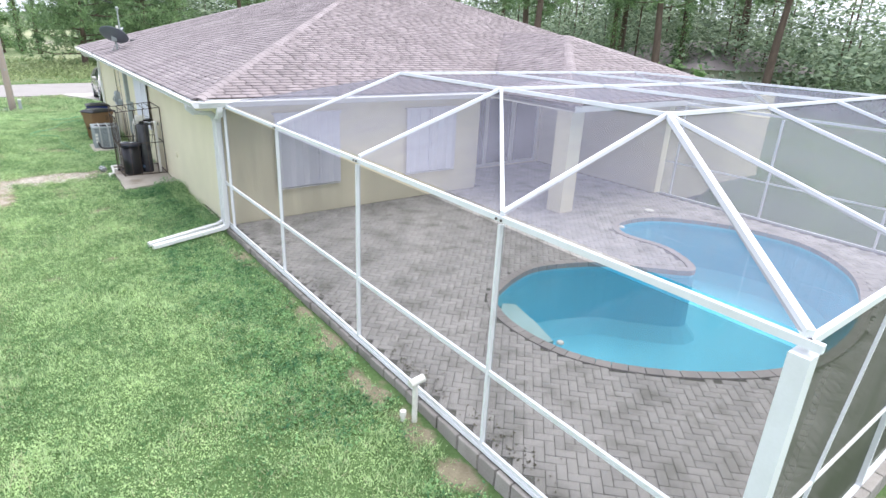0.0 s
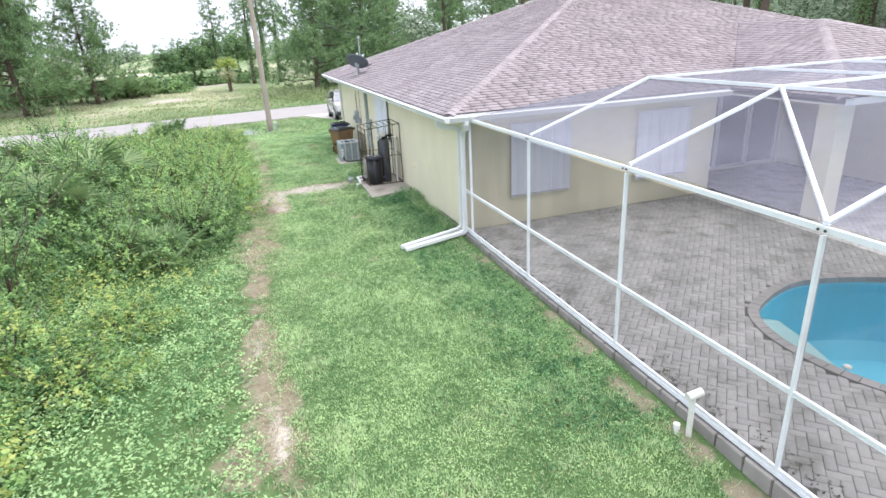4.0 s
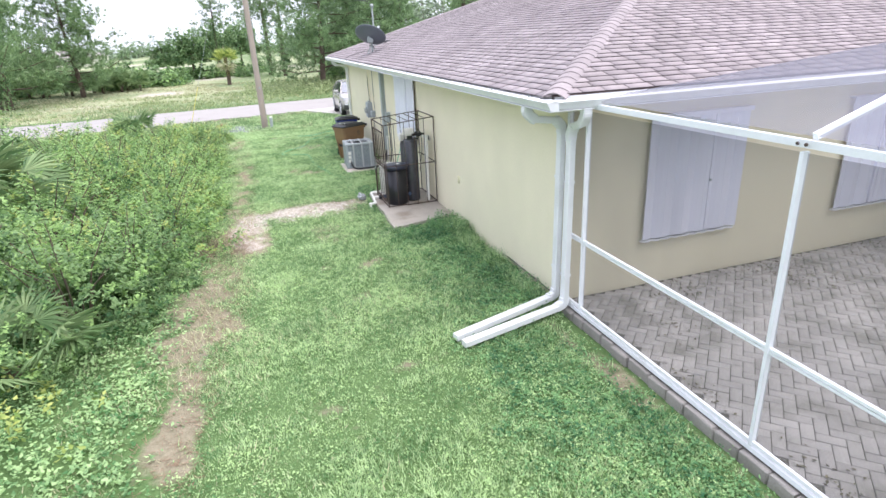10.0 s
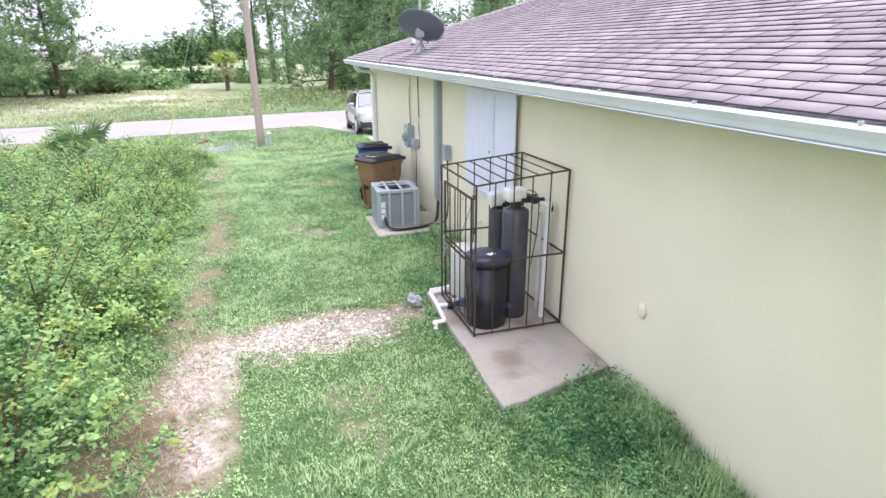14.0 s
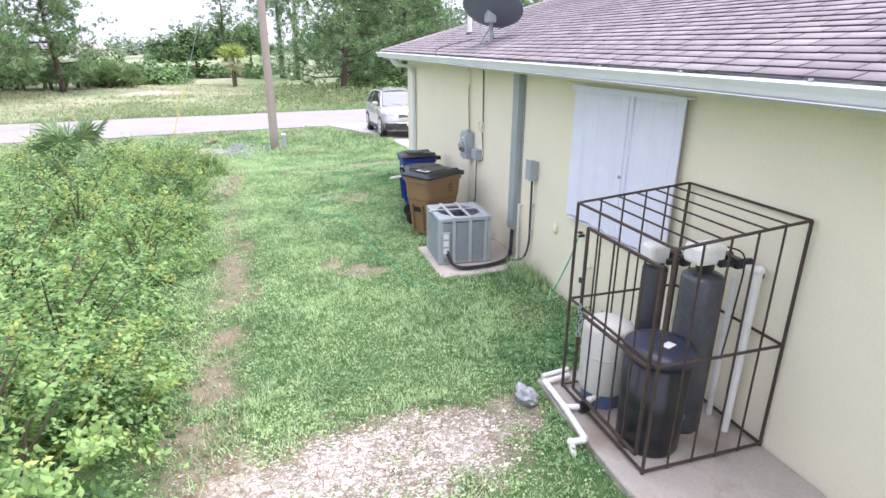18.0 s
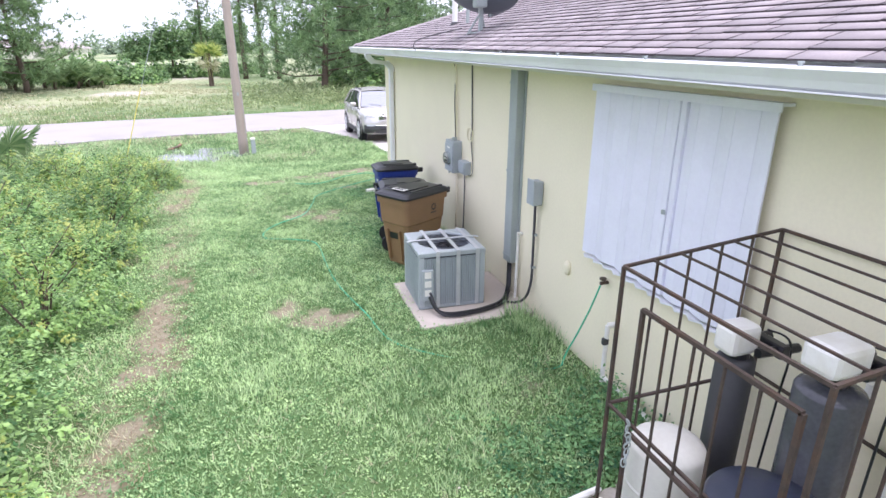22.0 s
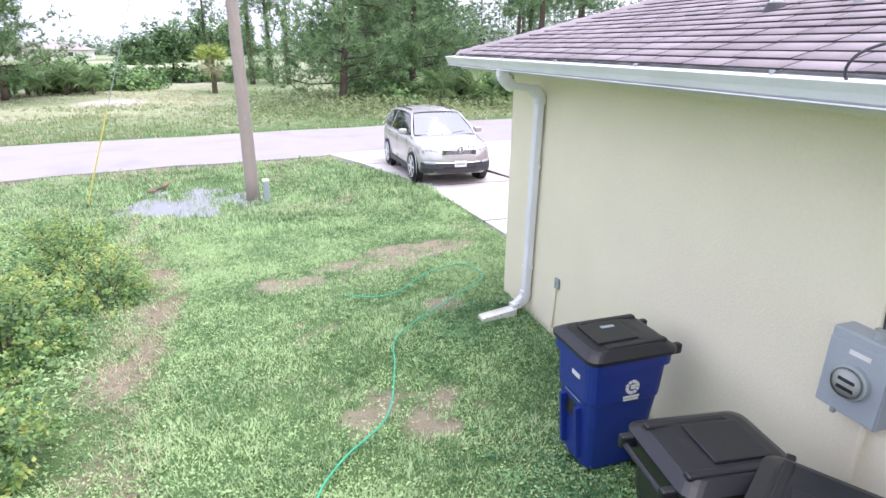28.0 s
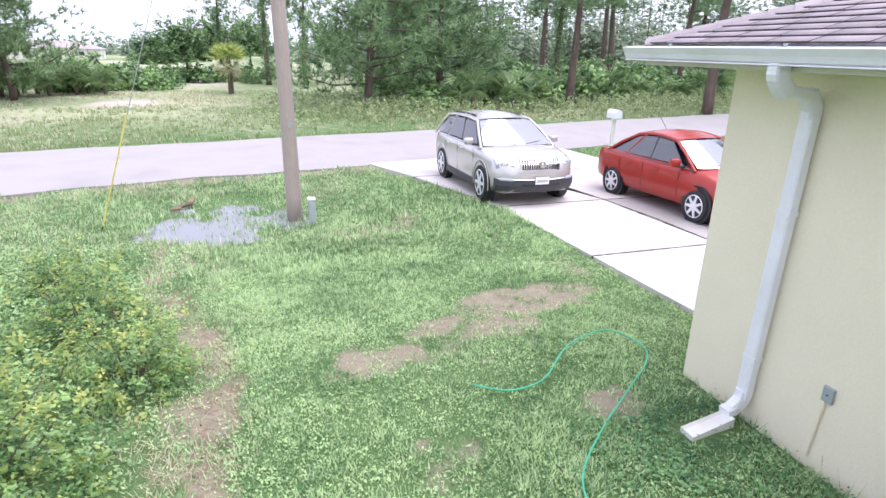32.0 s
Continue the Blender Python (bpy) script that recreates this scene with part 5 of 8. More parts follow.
drain = thing("drain_pipe", None, "thin white PVC condensate pipe on the wall", "pipe")
part("pipe", rod((-0.05, 9.45, 0.0), (-0.05, 9.45, 0.74), 0.014, None, 10), M_PVC, drain)
part("elbow", rod((-0.06, 9.45, 0.76), (-0.0, 9.45, 0.76), 0.019, None, 10), M_PVC, drain)
part("drip_leg", tubed([(-0.05, 9.45, 0.02), (-0.12, 9.4, -0.02), (-0.2, 9.3, -0.04)], 0.014, 8), M_PVC, drain)


# ---- meters ----
def build_meter():
    g = thing("electric_meter", pose(0, -0.09, 0.06), "grey electric meter box with a round glass meter", "meter")
    part("case", boxed((-0.065, 11.55, 1.19), (0.13, 0.3, 0.42), 0.01), M_GREY, g)
    part("cover", boxed((-0.134, 11.55, 1.17), (0.012, 0.29, 0.36), 0.004), M_GREY, g)
    bm = bmesh.new()
    lathe(bm, [(0.088, 0), (0.088, 0.03), (0.08, 0.034)], 28)
    bmesh.ops.transform(bm, matrix=pose(-0.138, 11.545, 1.17, 0, -90, 0), verts=bm.verts)
    part("collar", bm, M_GALV, g)
    bm = bmesh.new()
    lathe(bm, [(0.07, 0.02), (0.07, 0.042), (0.0, 0.043)], 24)
    bmesh.ops.transform(bm, matrix=pose(-0.138, 11.545, 1.17, 0, -90, 0), verts=bm.verts)
    part("dial", bm, M_PVC, g, "pale meter face")
    bm = bmesh.new()
    for dz in (-0.03, 0.012):
        box(bm, (-0.183, 11.545, 1.17 + dz), (0.004, 0.08, 0.016))
    part("dial_print", bm, M_INK, g)
    bm = bmesh.new()
    lathe(bm, [(0.074, 0.03), (0.074, 0.05), (0.062, 0.064), (0.02, 0.068)], 28)
    bmesh.ops.transform(bm, matrix=pose(-0.138, 11.545, 1.17, 0, -90, 0), verts=bm.verts)
    part("glass_dome", bm, M_METERGLASS, g, smooth=True)
    part("nameplate", boxed((-0.142, 11.54, 1.31), (0.004, 0.1, 0.022)), M_PVC, g)
    part("hub", rod((-0.065, 11.52, 1.4), (-0.065, 11.52, 1.44), 0.035, None, 14), M_GALV, g)
    part("conduit", rod((-0.03, 11.56, 1.42), (-0.03, 11.6, 2.44), 0.013, None, 12), M_STUCCO, g, "conduit painted like the wall")
    part("dish_cable", tubed(curve_points([(-0.045, 11.53, 1.4), (-0.05, 11.57, 1.9), (-0.05, 11.6, 2.38), (-0.3, 11.6, 2.42), (-0.52, 11.6, 2.5), (-0.6, 11.58, 2.6), (-0.5, 11.5, 2.68), (-0.1, 11.2, 2.79)], 6), 0.006, 6), M_CLADDING, g)
    part("lower_conduit", rod((-0.04, 11.5, 0.98), (-0.04, 11.5, -0.05), 0.015, None, 10), M_STUCCO, g)
    part("seal_bolt", boxed((-0.1, 11.62, 0.96), (0.02, 0.02, 0.03)), M_GALV, g)


build_meter()

phone = thing("cable_box", pose(0, -0.12, 0.08), "small grey telephone box with looped cables", "electrical box")
part("case", boxed((-0.045, 11.2, 1.08), (0.09, 0.22, 0.17), 0.012), M_GREY, phone)
part("lid", boxed((-0.095, 11.2, 1.09), (0.014, 0.2, 0.14), 0.004), M_GREY, phone)
for k, (dy, r) in enumerate(((0.0, 0.005), (0.018, 0.004))):
    part("cable", tubed(curve_points([(-0.015, 11.08 + dy, 2.46), (-0.015, 11.06 + dy, 2.0), (-0.02, 11.03 + dy, 1.6), (-0.02, 11.05 + dy, 1.45), (-0.02, 10.99, 1.1), (-0.03, 11.04, 1.0), (-0.04, 11.15, 1.01)], 6), r, 6), M_CLADDING, phone)
part("coil", tubed([(-0.03 - 0.004 * k % 0.02, 11.06 + 0.085 * math.cos(k * 0.52), 1.52 + 0.085 * math.sin(k * 0.52)) for k in range(26)], 0.005, 5), M_STUCCO, phone)
part("ground_wire", tubed([(-0.02, 11.27, 1.0), (-0.015, 11.29, 0.5), (-0.015, 11.33, 0.0)], 0.007, 6), M_CLADDING, phone)

for y, z, label in ((8.5, 0.72, "small beige outlet cover on the wall"), (4.05, 0.78, "small plugged hole patch on the wall"), (14.4, 0.53, "square metal outlet cover on the wall")):
    o = thing("wall_outlet", pose(0, y, z), label, "outlet", group="wall outlets")
    if y < 14:
        bm = bmesh.new()
        lathe(bm, [(0.058, 0), (0.056, 0.02), (0.045, 0.034), (0.02, 0.04)], 20)
        bmesh.ops.transform(bm, matrix=pose(0.002, 0, 0, 0, -90, 0) @ Matrix.Diagonal((1.25, 0.8, 1, 1)), verts=bm.verts)
        part("cover", bm, M_STUCCO, o, smooth=True)
        continue
    part("plate", boxed((-0.012, 0, 0), (0.024, 0.075, 0.11), 0.006), M_GALV, o)
    part("screw", rod((-0.024, 0, 0), (-0.028, 0, 0), 0.006, None, 8), M_STEEL, o)
    if y > 14:
        part("conduit", rod((-0.012, 0.01, -0.05), (-0.012, 0.04, -0.5), 0.009, None, 8), M_STUCCO, o)

spigot = thing("garden_tap", None, "brass garden tap with a green hose screwed on", "tap")
part("body", rod((0, 7.89, 0.82), (-0.07, 7.89, 0.82), 0.016, None, 10), M_STEEL, spigot)
part("wheel", rod((-0.05, 7.89, 0.85), (-0.05, 7.89, 0.865), 0.028, None, 12), M_STEEL, spigot)
standpipe = thing("standpipe", None, "white PVC standpipe with an elbow beside the wall", "pipe")
part("pipe", rod((-0.08, 7.72, 0.0), (-0.08, 7.72, 0.52), 0.02, None, 10), M_PVC, standpipe)
part("elbow", rod((-0.08, 7.72, 0.52), (-0.01, 7.7, 0.53), 0.025, None, 10), M_PVC, standpipe)
part("valve", boxed((-0.09, 7.72, 0.38), (0.05, 0.04, 0.06), 0.008), M_CLADDING, standpipe)
part("ground_pipe", rod((-0.08, 7.72, 0.05), (-0.1, 7.1, 0.06), 0.018, None, 10), M_PVC, standpipe)

HOSE = [(-0.07, 7.89, 0.8), (-0.13, 7.93, 0.55), (-0.24, 8.0, 0.2), (-0.36, 8.02, 0.05), (-0.8, 8.2, 0.05), (-1.54, 8.86, 0.05), (-1.71, 9.6, 0.05), (-1.86, 10.4, 0.05), (-1.9, 11.1, 0.05), (-1.92, 11.95, 0.05), (-2.15, 12.22, 0.05),
        (-2.6, 12.45, 0.05), (-2.55, 12.8, 0.05), (-2.34, 13.1, 0.05), (-1.95, 13.48, 0.05), (-1.73, 14.15, 0.05), (-1.6, 14.65, 0.05), (-1.2, 15.06, 0.05), (-0.72, 15.44, 0.05), (-0.26, 15.82, 0.04), (-0.14, 16.1, 0.04),
        (-0.3, 16.42, 0.04), (-0.8, 16.25, 0.04), (-1.28, 15.8, 0.04), (-1.62, 15.72, 0.04), (-1.88, 15.88, 0.04)]
tagged(part("garden_hose", tubed([p - Vector((0, 0, (0.045 if p.y < 9.0 else 0.028 if p.y < 12.6 else 0.012) if p.z < 0.09 else 0)) for p in curve_points(HOSE, 6)], 0.0075, 8), M_HOSE, smooth=True), "thin green garden hose snaking over the lawn", "hose")


# ---- wheeled bins ----
def wheelie_bin(label, m, colour, lid_colour, height=1.0, w=0.5, d=0.62):
    """Front faces local -x; hinge and wheels at +x."""
    g = thing("wheelie_bin", m, label, "bin", group="wheelie bins")

    def ring(z, k, grow=0.0):
        hx, hy = d / 2 * k + grow, w / 2 * k + grow
        c = 0.075
        return [(sx * (hx - c) + c * math.cos(q), sy * (hy - c) + c * math.sin(q), z)
                for sx, sy, q0 in ((1, 1, 0), (-1, 1, 1), (-1, -1, 2), (1, -1, 3)) for q in [(q0 + j / 4) * math.pi / 2 for j in range(5)]]
    hb = height - 0.12
    bm = bmesh.new()
    loft(bm, [ring(0.03, 0.74), ring(hb * 0.62, 0.9), ring(hb * 0.64, 0.93), ring(hb - 0.08, 0.97), ring(hb - 0.075, 0.97, 0.02), ring(hb, 0.98, 0.02)])
    part("body", bm, colour, g, smooth=False)
    bm = bmesh.new()
    for k in (-1, 1):
        box(bm, (-d * 0.38, k * w * 0.2, hb * 0.36), (0.05, 0.03, 0.4), pose(0, 0, 0, 0, -6, 0))
    part("grip_ribs", bm, colour, g)
    part("lift_bar", rod((-d * 0.43, -w * 0.2, hb * 0.6), (-d * 0.43, w * 0.2, hb * 0.6), 0.012, None, 8), M_GALV, g)
    part("grab_recess", boxed((-d * 0.415, 0, hb * 0.5), (0.03, w * 0.34, 0.16), 0.008), M_BLACK, g)
    bm = bmesh.new()
    loft(bm, [ring(hb + 0.005, 1.0, 0.03), ring(hb + 0.03, 1.0, 0.032), [(x, y, z + 0.012 * (1 - abs(x) / d)) for x, y, z in ring(hb + 0.048, 0.98)], [(x, y, z + 0.02 * (1 - abs(x) / d)) for x, y, z in ring(hb + 0.056, 0.88)], [(x, y, z + 0.025 * (1 - abs(x) / d)) for x, y, z in ring(hb + 0.06, 0.6)]])
    lid = part("lid", bm, lid_colour, g)
    part("lid_panel", boxed((-0.05, 0, hb + 0.083), (d * 0.5, w * 0.55, 0.014), 0.006), lid_colour, lid)
    for k in (-1, 1):
        part("lid_rib", boxed((0.05, k * w * 0.36, hb + 0.068), (d * 0.75, 0.05, 0.03), 0.012), lid_colour, lid)
    part("handle", rod((d / 2 + 0.07, -w * 0.4, hb - 0.02), (d / 2 + 0.07, w * 0.4, hb - 0.02), 0.017, None, 10), lid_colour, g)
    for k in (-1, 1):
        part("hinge", boxed((d / 2 + 0.03, k * w * 0.38, hb - 0.01), (0.13, 0.045, 0.07), 0.01), lid_colour, g)
        wheel = part("wheel", rod((d * 0.36, k * (w * 0.42), 0.12), (d * 0.36, k * (w * 0.5), 0.12), 0.12, None, 20), M_TYRE, g)
        part("hub", rod((d * 0.36, k * (w * 0.49), 0.12), (d * 0.36, k * (w * 0.515), 0.12), 0.05, None, 12), M_BLACK, wheel)
    return g, hb


blue, hb = wheelie_bin("blue recycling wheelie bin with a black lid and white emblem", pose(-0.59, 12.67, 0.0), M_BLUE, M_LID, 1.0, 0.47, 0.6)
bm = bmesh.new()
for k in range(10):
    a0, a1 = k * math.tau / 10, (k + 0.75) * math.tau / 10
    vs = [(0.03 * math.cos(a0), 0.03 * math.sin(a0)), (0.052 * math.cos(a0), 0.052 * math.sin(a0)), (0.052 * math.cos(a1), 0.052 * math.sin(a1)), (0.03 * math.cos(a1), 0.03 * math.sin(a1))]
    loft(bm, [[(x + 0.02, -0.229 + j, z + 0.67) for x, z in vs] for j in (-0.003, 0.003)])
box(bm, (0.025, -0.229, 0.672), (0.035, 0.006, 0.03))
box(bm, (0.02, -0.228, 0.6), (0.12, 0.006, 0.014))
box(bm, (0.02, -0.226, 0.578), (0.11, 0.006, 0.012))
part("emblem", bm, M_PVC, blue, "round white emblem over two bars")
part("side_mark", boxed((-0.29, -0.05, 0.72), (0.005, 0.09, 0.03)), M_PVC, blue)
part("lid_sticker", boxed((-0.02, 0.05, hb + 0.092), (0.1, 0.03, 0.003)), M_DARKGREY, blue)

brown, hb = wheelie_bin("brown wheelie bin with a black lid", pose(-0.78, 11.0, 0.0, 0, 0, 31), M_BROWN, M_LID, 1.02, 0.52, 0.78)
part("lid_sticker", boxed((-0.24, -0.02, hb + 0.092), (0.09, 0.2, 0.004), 0, pose(0, 0, 0, 0, 0, 0)), M_PVC, brown, "white sticker with unreadable lines")
bm = bmesh.new()
for i in range(3):
    box(bm, (-0.265 + 0.025 * i, -0.02, hb + 0.096), (0.009, 0.15, 0.003))
part("sticker_print", bm, M_INK, brown)
bm = bmesh.new()
for k in range(8):
    a = k * math.tau / 8
    box(bm, (0.12 + 0.035 * math.cos(a), -0.2505, 0.74 + 0.035 * math.sin(a)), (0.02, 0.006, 0.016))
box(bm, (0.12, -0.249, 0.67), (0.1, 0.006, 0.012))
part("emblem", bm, M_INK, brown, "dark printed emblem")
wheelie_bin("dark grey wheelie bin between the blue and the brown one", pose(-0.74, 11.6, 0.0, 0, 0, 172), M_BLACK, M_LID, 0.96, 0.5, 0.6)


# ---- roof fittings ----
def build_dish():
    g = thing("satellite_dish", None, "dark grey satellite dish on a tripod foot near the eave", "satellite dish")
    face = look((-0.02, 10.72, 3.22), (4.7, 15.6, 10.5))
    bm = bmesh.new()
    rings = []
    for r, s in ((0.02, 0), (0.15, 0), (0.28, 0), (0.38, 0), (0.42, 0), (0.42, 1), (0.37, 1), (0.28, 1), (0.15, 1), (0.02, 1)):
        z = -0.35 * r * r + (0.012 if s else 0)
        rings.append([face @ Vector((r * 1.05 * math.cos(k * math.tau / 32), r * 0.88 * math.sin(k * math.tau / 32), z)) for k in range(32)])
    loft(bm, rings)
    part("reflector", bm, M_DISH, g, smooth=True)
    part("mast", tubed([(0.06, 10.92, 2.76), (0.06, 10.9, 2.98), (0.0, 10.82, 3.15)], 0.028, 10), M_GALV, g)
    part("bracket", boxed((0.0, 10.8, 3.15), (0.14, 0.14, 0.18), 0.02), M_GALV, g)
    part("foot", boxed((0.06, 10.92, 2.795), (0.24, 0.16, 0.02), 0.004, None), M_GALV, g)
    for p in ((0.2, 11.1, 2.83), (-0.08, 11.05, 2.74)):
        part("strut", rod(p, (0.05, 10.89, 3.02), 0.012, None, 8), M_GALV, g)
    a, b = face @ Vector((0, -0.38, -0.02)), face @ Vector((0, -0.2, -0.5))
    part("feed_arm", rod(a, b, 0.015, None, 8), M_GALV, g)
    part("feed_horn", rod(b, b + (face @ Vector((0, 0, 0)) - b).normalized() * 0.12, 0.035, None, 12), M_GREY, g)


build_dish()
vent = thing("vent_pipe", None, "white plumbing vent pipe with a lead collar on the roof", "vent pipe")
part("pipe", rod((0.43, 12.83, 2.85), (0.43, 12.83, 3.5), 0.04, None, 14), M_PVC, vent)
part("collar", rod((0.43, 12.83, 2.88), (0.43, 12.83, 2.99), 0.1, 0.05, 14), M_CLADDING, vent)
vent2 = thing("roof_vent", None, "low dark roof vent on the shingles", "roof vent")
part("hood", boxed((0.75, 12.0, 3.05), (0.2, 0.24, 0.09), 0.03, None), M_CLADDING, vent2)


# ---- pole and street things ----
def gz(x, y):
    return float(ground_z(x, y))


pole = thing("utility_pole", None, "tall weathered wooden utility pole at the roadside", "pole")
bm = bmesh.new()
rings = []
for i in range(16):
    z = -0.8 + i * 0.75
    r = 0.145 - 0.004 * i
    rings.append([((-2.87 - 0.004 * i) + r * math.cos(k * math.tau / 18) * (1 + 0.03 * math.sin(k * 5 + i)), 22.95 + r * math.sin(k * math.tau / 18), z) for k in range(18)])
loft(bm, rings)
part("shaft", bm, M_POLEWOOD, pole, smooth=True)
part("ground_wire", rod((-2.76, 22.82, -0.5), (-2.8, 22.85, 9), 0.006, None, 6), M_GALV, pole)
part("tag", boxed((-2.86, 22.8, 1.3), (0.06, 0.01, 0.09)), M_GALV, pole)
part("crossarm", boxed((-2.93, 22.95, 9.6), (2.4, 0.1, 0.12), 0.01), M_POLEWOOD, pole)
for x in (-3.9, -2.93, -1.9):
    part("insulator", lathe(bmesh.new(), [(0.04, 0), (0.055, 0.05), (0.03, 0.12)], 12, (x, 22.95, 9.66)), M_GREY, pole)
wires = thing("overhead_wires", None, "thin overhead service wires from the pole", "wires")
for a, b, sag in (((-2.9, 22.95, 9.2), (0.43, 12.83, 4.2), 1.0), ((-3.9, 22.95, 9.75), (-60, 12, 10), 1.2), ((-1.9, 22.95, 9.75), (60, 34, 10), 1.2), ((-2.93, 22.95, 8.2), (40, 31, 8.6), 1.3)):
    a, b = Vector(a), Vector(b)
    part("wire", tubed([a.lerp(b, t) - Vector((0, 0, sag * 4 * t * (1 - t))) for t in np.linspace(0, 1, 17)], 0.012, 5), M_CLADDING, wires)
part("guy_wire", rod((-6.15, 22.9, gz(-6.15, 22.9)), (-2.9, 22.95, 8.8), 0.007, None, 6), M_GALV, wires)
mast = thing("service_mast", None, "galvanised service mast pipe standing through the roof", "mast")
part("pipe", rod((0.43, 12.3, 2.86), (0.43, 12.3, 4.0), 0.025, None, 12), M_GALV, mast)
part("weatherhead", lathe(bmesh.new(), [(0.04, 0), (0.06, 0.05), (0.03, 0.1)], 12, (0.43, 12.3, 4.0)), M_GALV, mast)

marker = thing("guy_marker", None, "yellow plastic guard leaning on the guy wire", "marker")
d = (Vector((-2.9, 22.95, 8.8)) - Vector((-6.15, 22.9, -0.55))).normalized()
s = Vector((-6.15, 22.9, gz(-6.15, 22.9)))
part("guard", rod(s + d * 0.1, s + d * 2.1, 0.013, None, 8), M_YELLOW, marker)
part("anchor_rod", rod(s - d * 0.2, s + d * 0.2, 0.012, None, 6), M_STEEL, marker)

ped = thing("cable_pedestal", pose(-2.58, 22.5, gz(-2.58, 22.5) - 0.02), "short pale grey telephone pedestal beside the pole", "pedestal")
part("body", boxed((0, 0, 0.25), (0.13, 0.13, 0.5), 0.03), M_GREY, ped)
part("cap", boxed((0, 0, 0.52), (0.15, 0.15, 0.06), 0.025), M_PVC, ped)

mail = thing("mailbox", pose(8.0, 28.9, -0.4), "white mailbox on a white post at the road edge", "mailbox")
part("post", boxed((0, 0, 0.5), (0.12, 0.12, 1.0), 0.01), M_PVC, mail)
bm = bmesh.new()
loft(bm, [[(0.13 * math.cos(a) * k, y, 1.12 + 0.14 * math.sin(a) * k) for a in np.linspace(0, math.pi, 12)] + [(-0.13, y, 0.98), (0.13, y, 0.98)] for y, k in ((-0.26, 1), (0.26, 1))])
part("box", bm, M_WHITE, mail)
part("door", boxed((0, 0.265, 1.09), (0.24, 0.012, 0.2), 0.004), M_WHITE, mail)
part("flag", boxed((0.14, 0.05, 1.16), (0.01, 0.16, 0.06)), M_REDLAMP, mail)


# ---- puddle in the swale ----
def build_puddle():
    m = bpy.data.materials.new("puddle_water")
    m.use_nodes = True
    n, l = m.node_tree.nodes, m.node_tree.links
    bs = n["Principled BSDF"]
    bs.inputs["Base Color"].default_value, bs.inputs["Roughness"].default_value = (0.17, 0.18, 0.18, 1), 0.12
    t, b = n.new("ShaderNodeTexNoise"), n.new("ShaderNodeBump")
    t.inputs["Scale"].default_value = 6.0
    b.inputs["Strength"].default_value, b.inputs["Distance"].default_value = 0.25, 0.02
    l.new(t.outputs["Fac"], b.inputs["Height"])
    l.new(b.outputs[0], bs.inputs["Normal"])
    bm = bmesh.new()
    ring = [(-4.25 + 2.4 * math.cos(a), 23.45 + 2.7 * math.sin(a)) for a in np.linspace(0, math.tau, 48)[:-1]]
    prism(bm, ring, -0.8, -0.508)
    tagged(part("puddle", bm, m), "shallow rain puddle standing in the grassy swale", "puddle", kind="structure")


build_puddle()

# ---- small white pipe outlet by the pool cage ----
filler = thing("standpipe", None, "white PVC standpipe with a T-head at the deck edge", "pipe")
part("pipe", rod((-0.2, -6.42, -0.2), (-0.2, -6.42, 0.42), 0.03, None, 12), M_PVC, filler)
part("head", rod((-0.27, -6.42, 0.42), (-0.1, -6.42, 0.44), 0.045, None, 12), M_PVC, filler)
part("side_pipe", rod((-0.3, -6.35, -0.2), (-0.3, -6.35, 0.02), 0.025, None, 12), M_PVC, filler)
part("cap", rod((-0.3, -6.35, 0.0), (-0.3, -6.35, 0.06), 0.035, None, 12), M_PVC, filler)

# ---- cars ----
def rounded(spec, x, y):
    """Plan curve: the nose and the tail fall back towards the corners."""
    k = min(1.0, abs(x) / spec["w"]) ** 2.4
    f = max(0.0, 1 - (y - spec["front"]) / 1.0)
    r = max(0.0, 1 - (spec["rear"] + 0.1 - y) / 0.7)
    return y + spec["nose_round"] * k * min(1, f) - 0.2 * k * min(1, r)


def side_ring(spec, y, w, zb, zt, crown):
    half = [(0.8 * w, zb), (0.95 * w, zb + 0.05), (0.99 * w, zb + 0.16), (w, zb + 0.32), (w, (zb + zt) / 2 + 0.1), (w * 0.985, zt - 0.16), (w * 0.955, zt - 0.06), (w * 0.9, zt + crown * 0.2), (w * 0.78, zt + crown * 0.55), (w * 0.45, zt + crown * 0.9)]
    half = [(x, z if zt - zb > 0.5 else zb + (zt - zb) * i / 9 + crown * max(0, i - 6) * 0.2) for i, (x, z) in enumerate(half)]
    pts = half + [(0, zt + crown)] + [(-x, z) for x, z in reversed(half)]
    return [(x, rounded(spec, x, y), z) for x, z in pts]


def nose_band(spec, x0, x1, low, high, out=0.02, deep=0.1, n=10):
    """A panel wrapped round the nose; low and high are (z, distance behind the foremost point)."""
    bm = bmesh.new()
    rows = []
    for x in np.linspace(x0, x1, n):
        q = min(1.0, abs(x) / spec["w"])
        y = rounded(spec, x, spec["front"]) + 0.1 * q ** 6
        mid = ((low[0] + high[0]) / 2, min(low[1], high[1]) - 0.012)
        rows.append([(x, y + b - out, z) for z, b in (low, mid, high)] + [(x, y + high[1] + deep, high[0]), (x, y + low[1] + deep, low[0])])
    loft(bm, rows)
    return bm


def quad_slab(pts, thick=0.012):
    return slab(bmesh.new(), pts, thick)


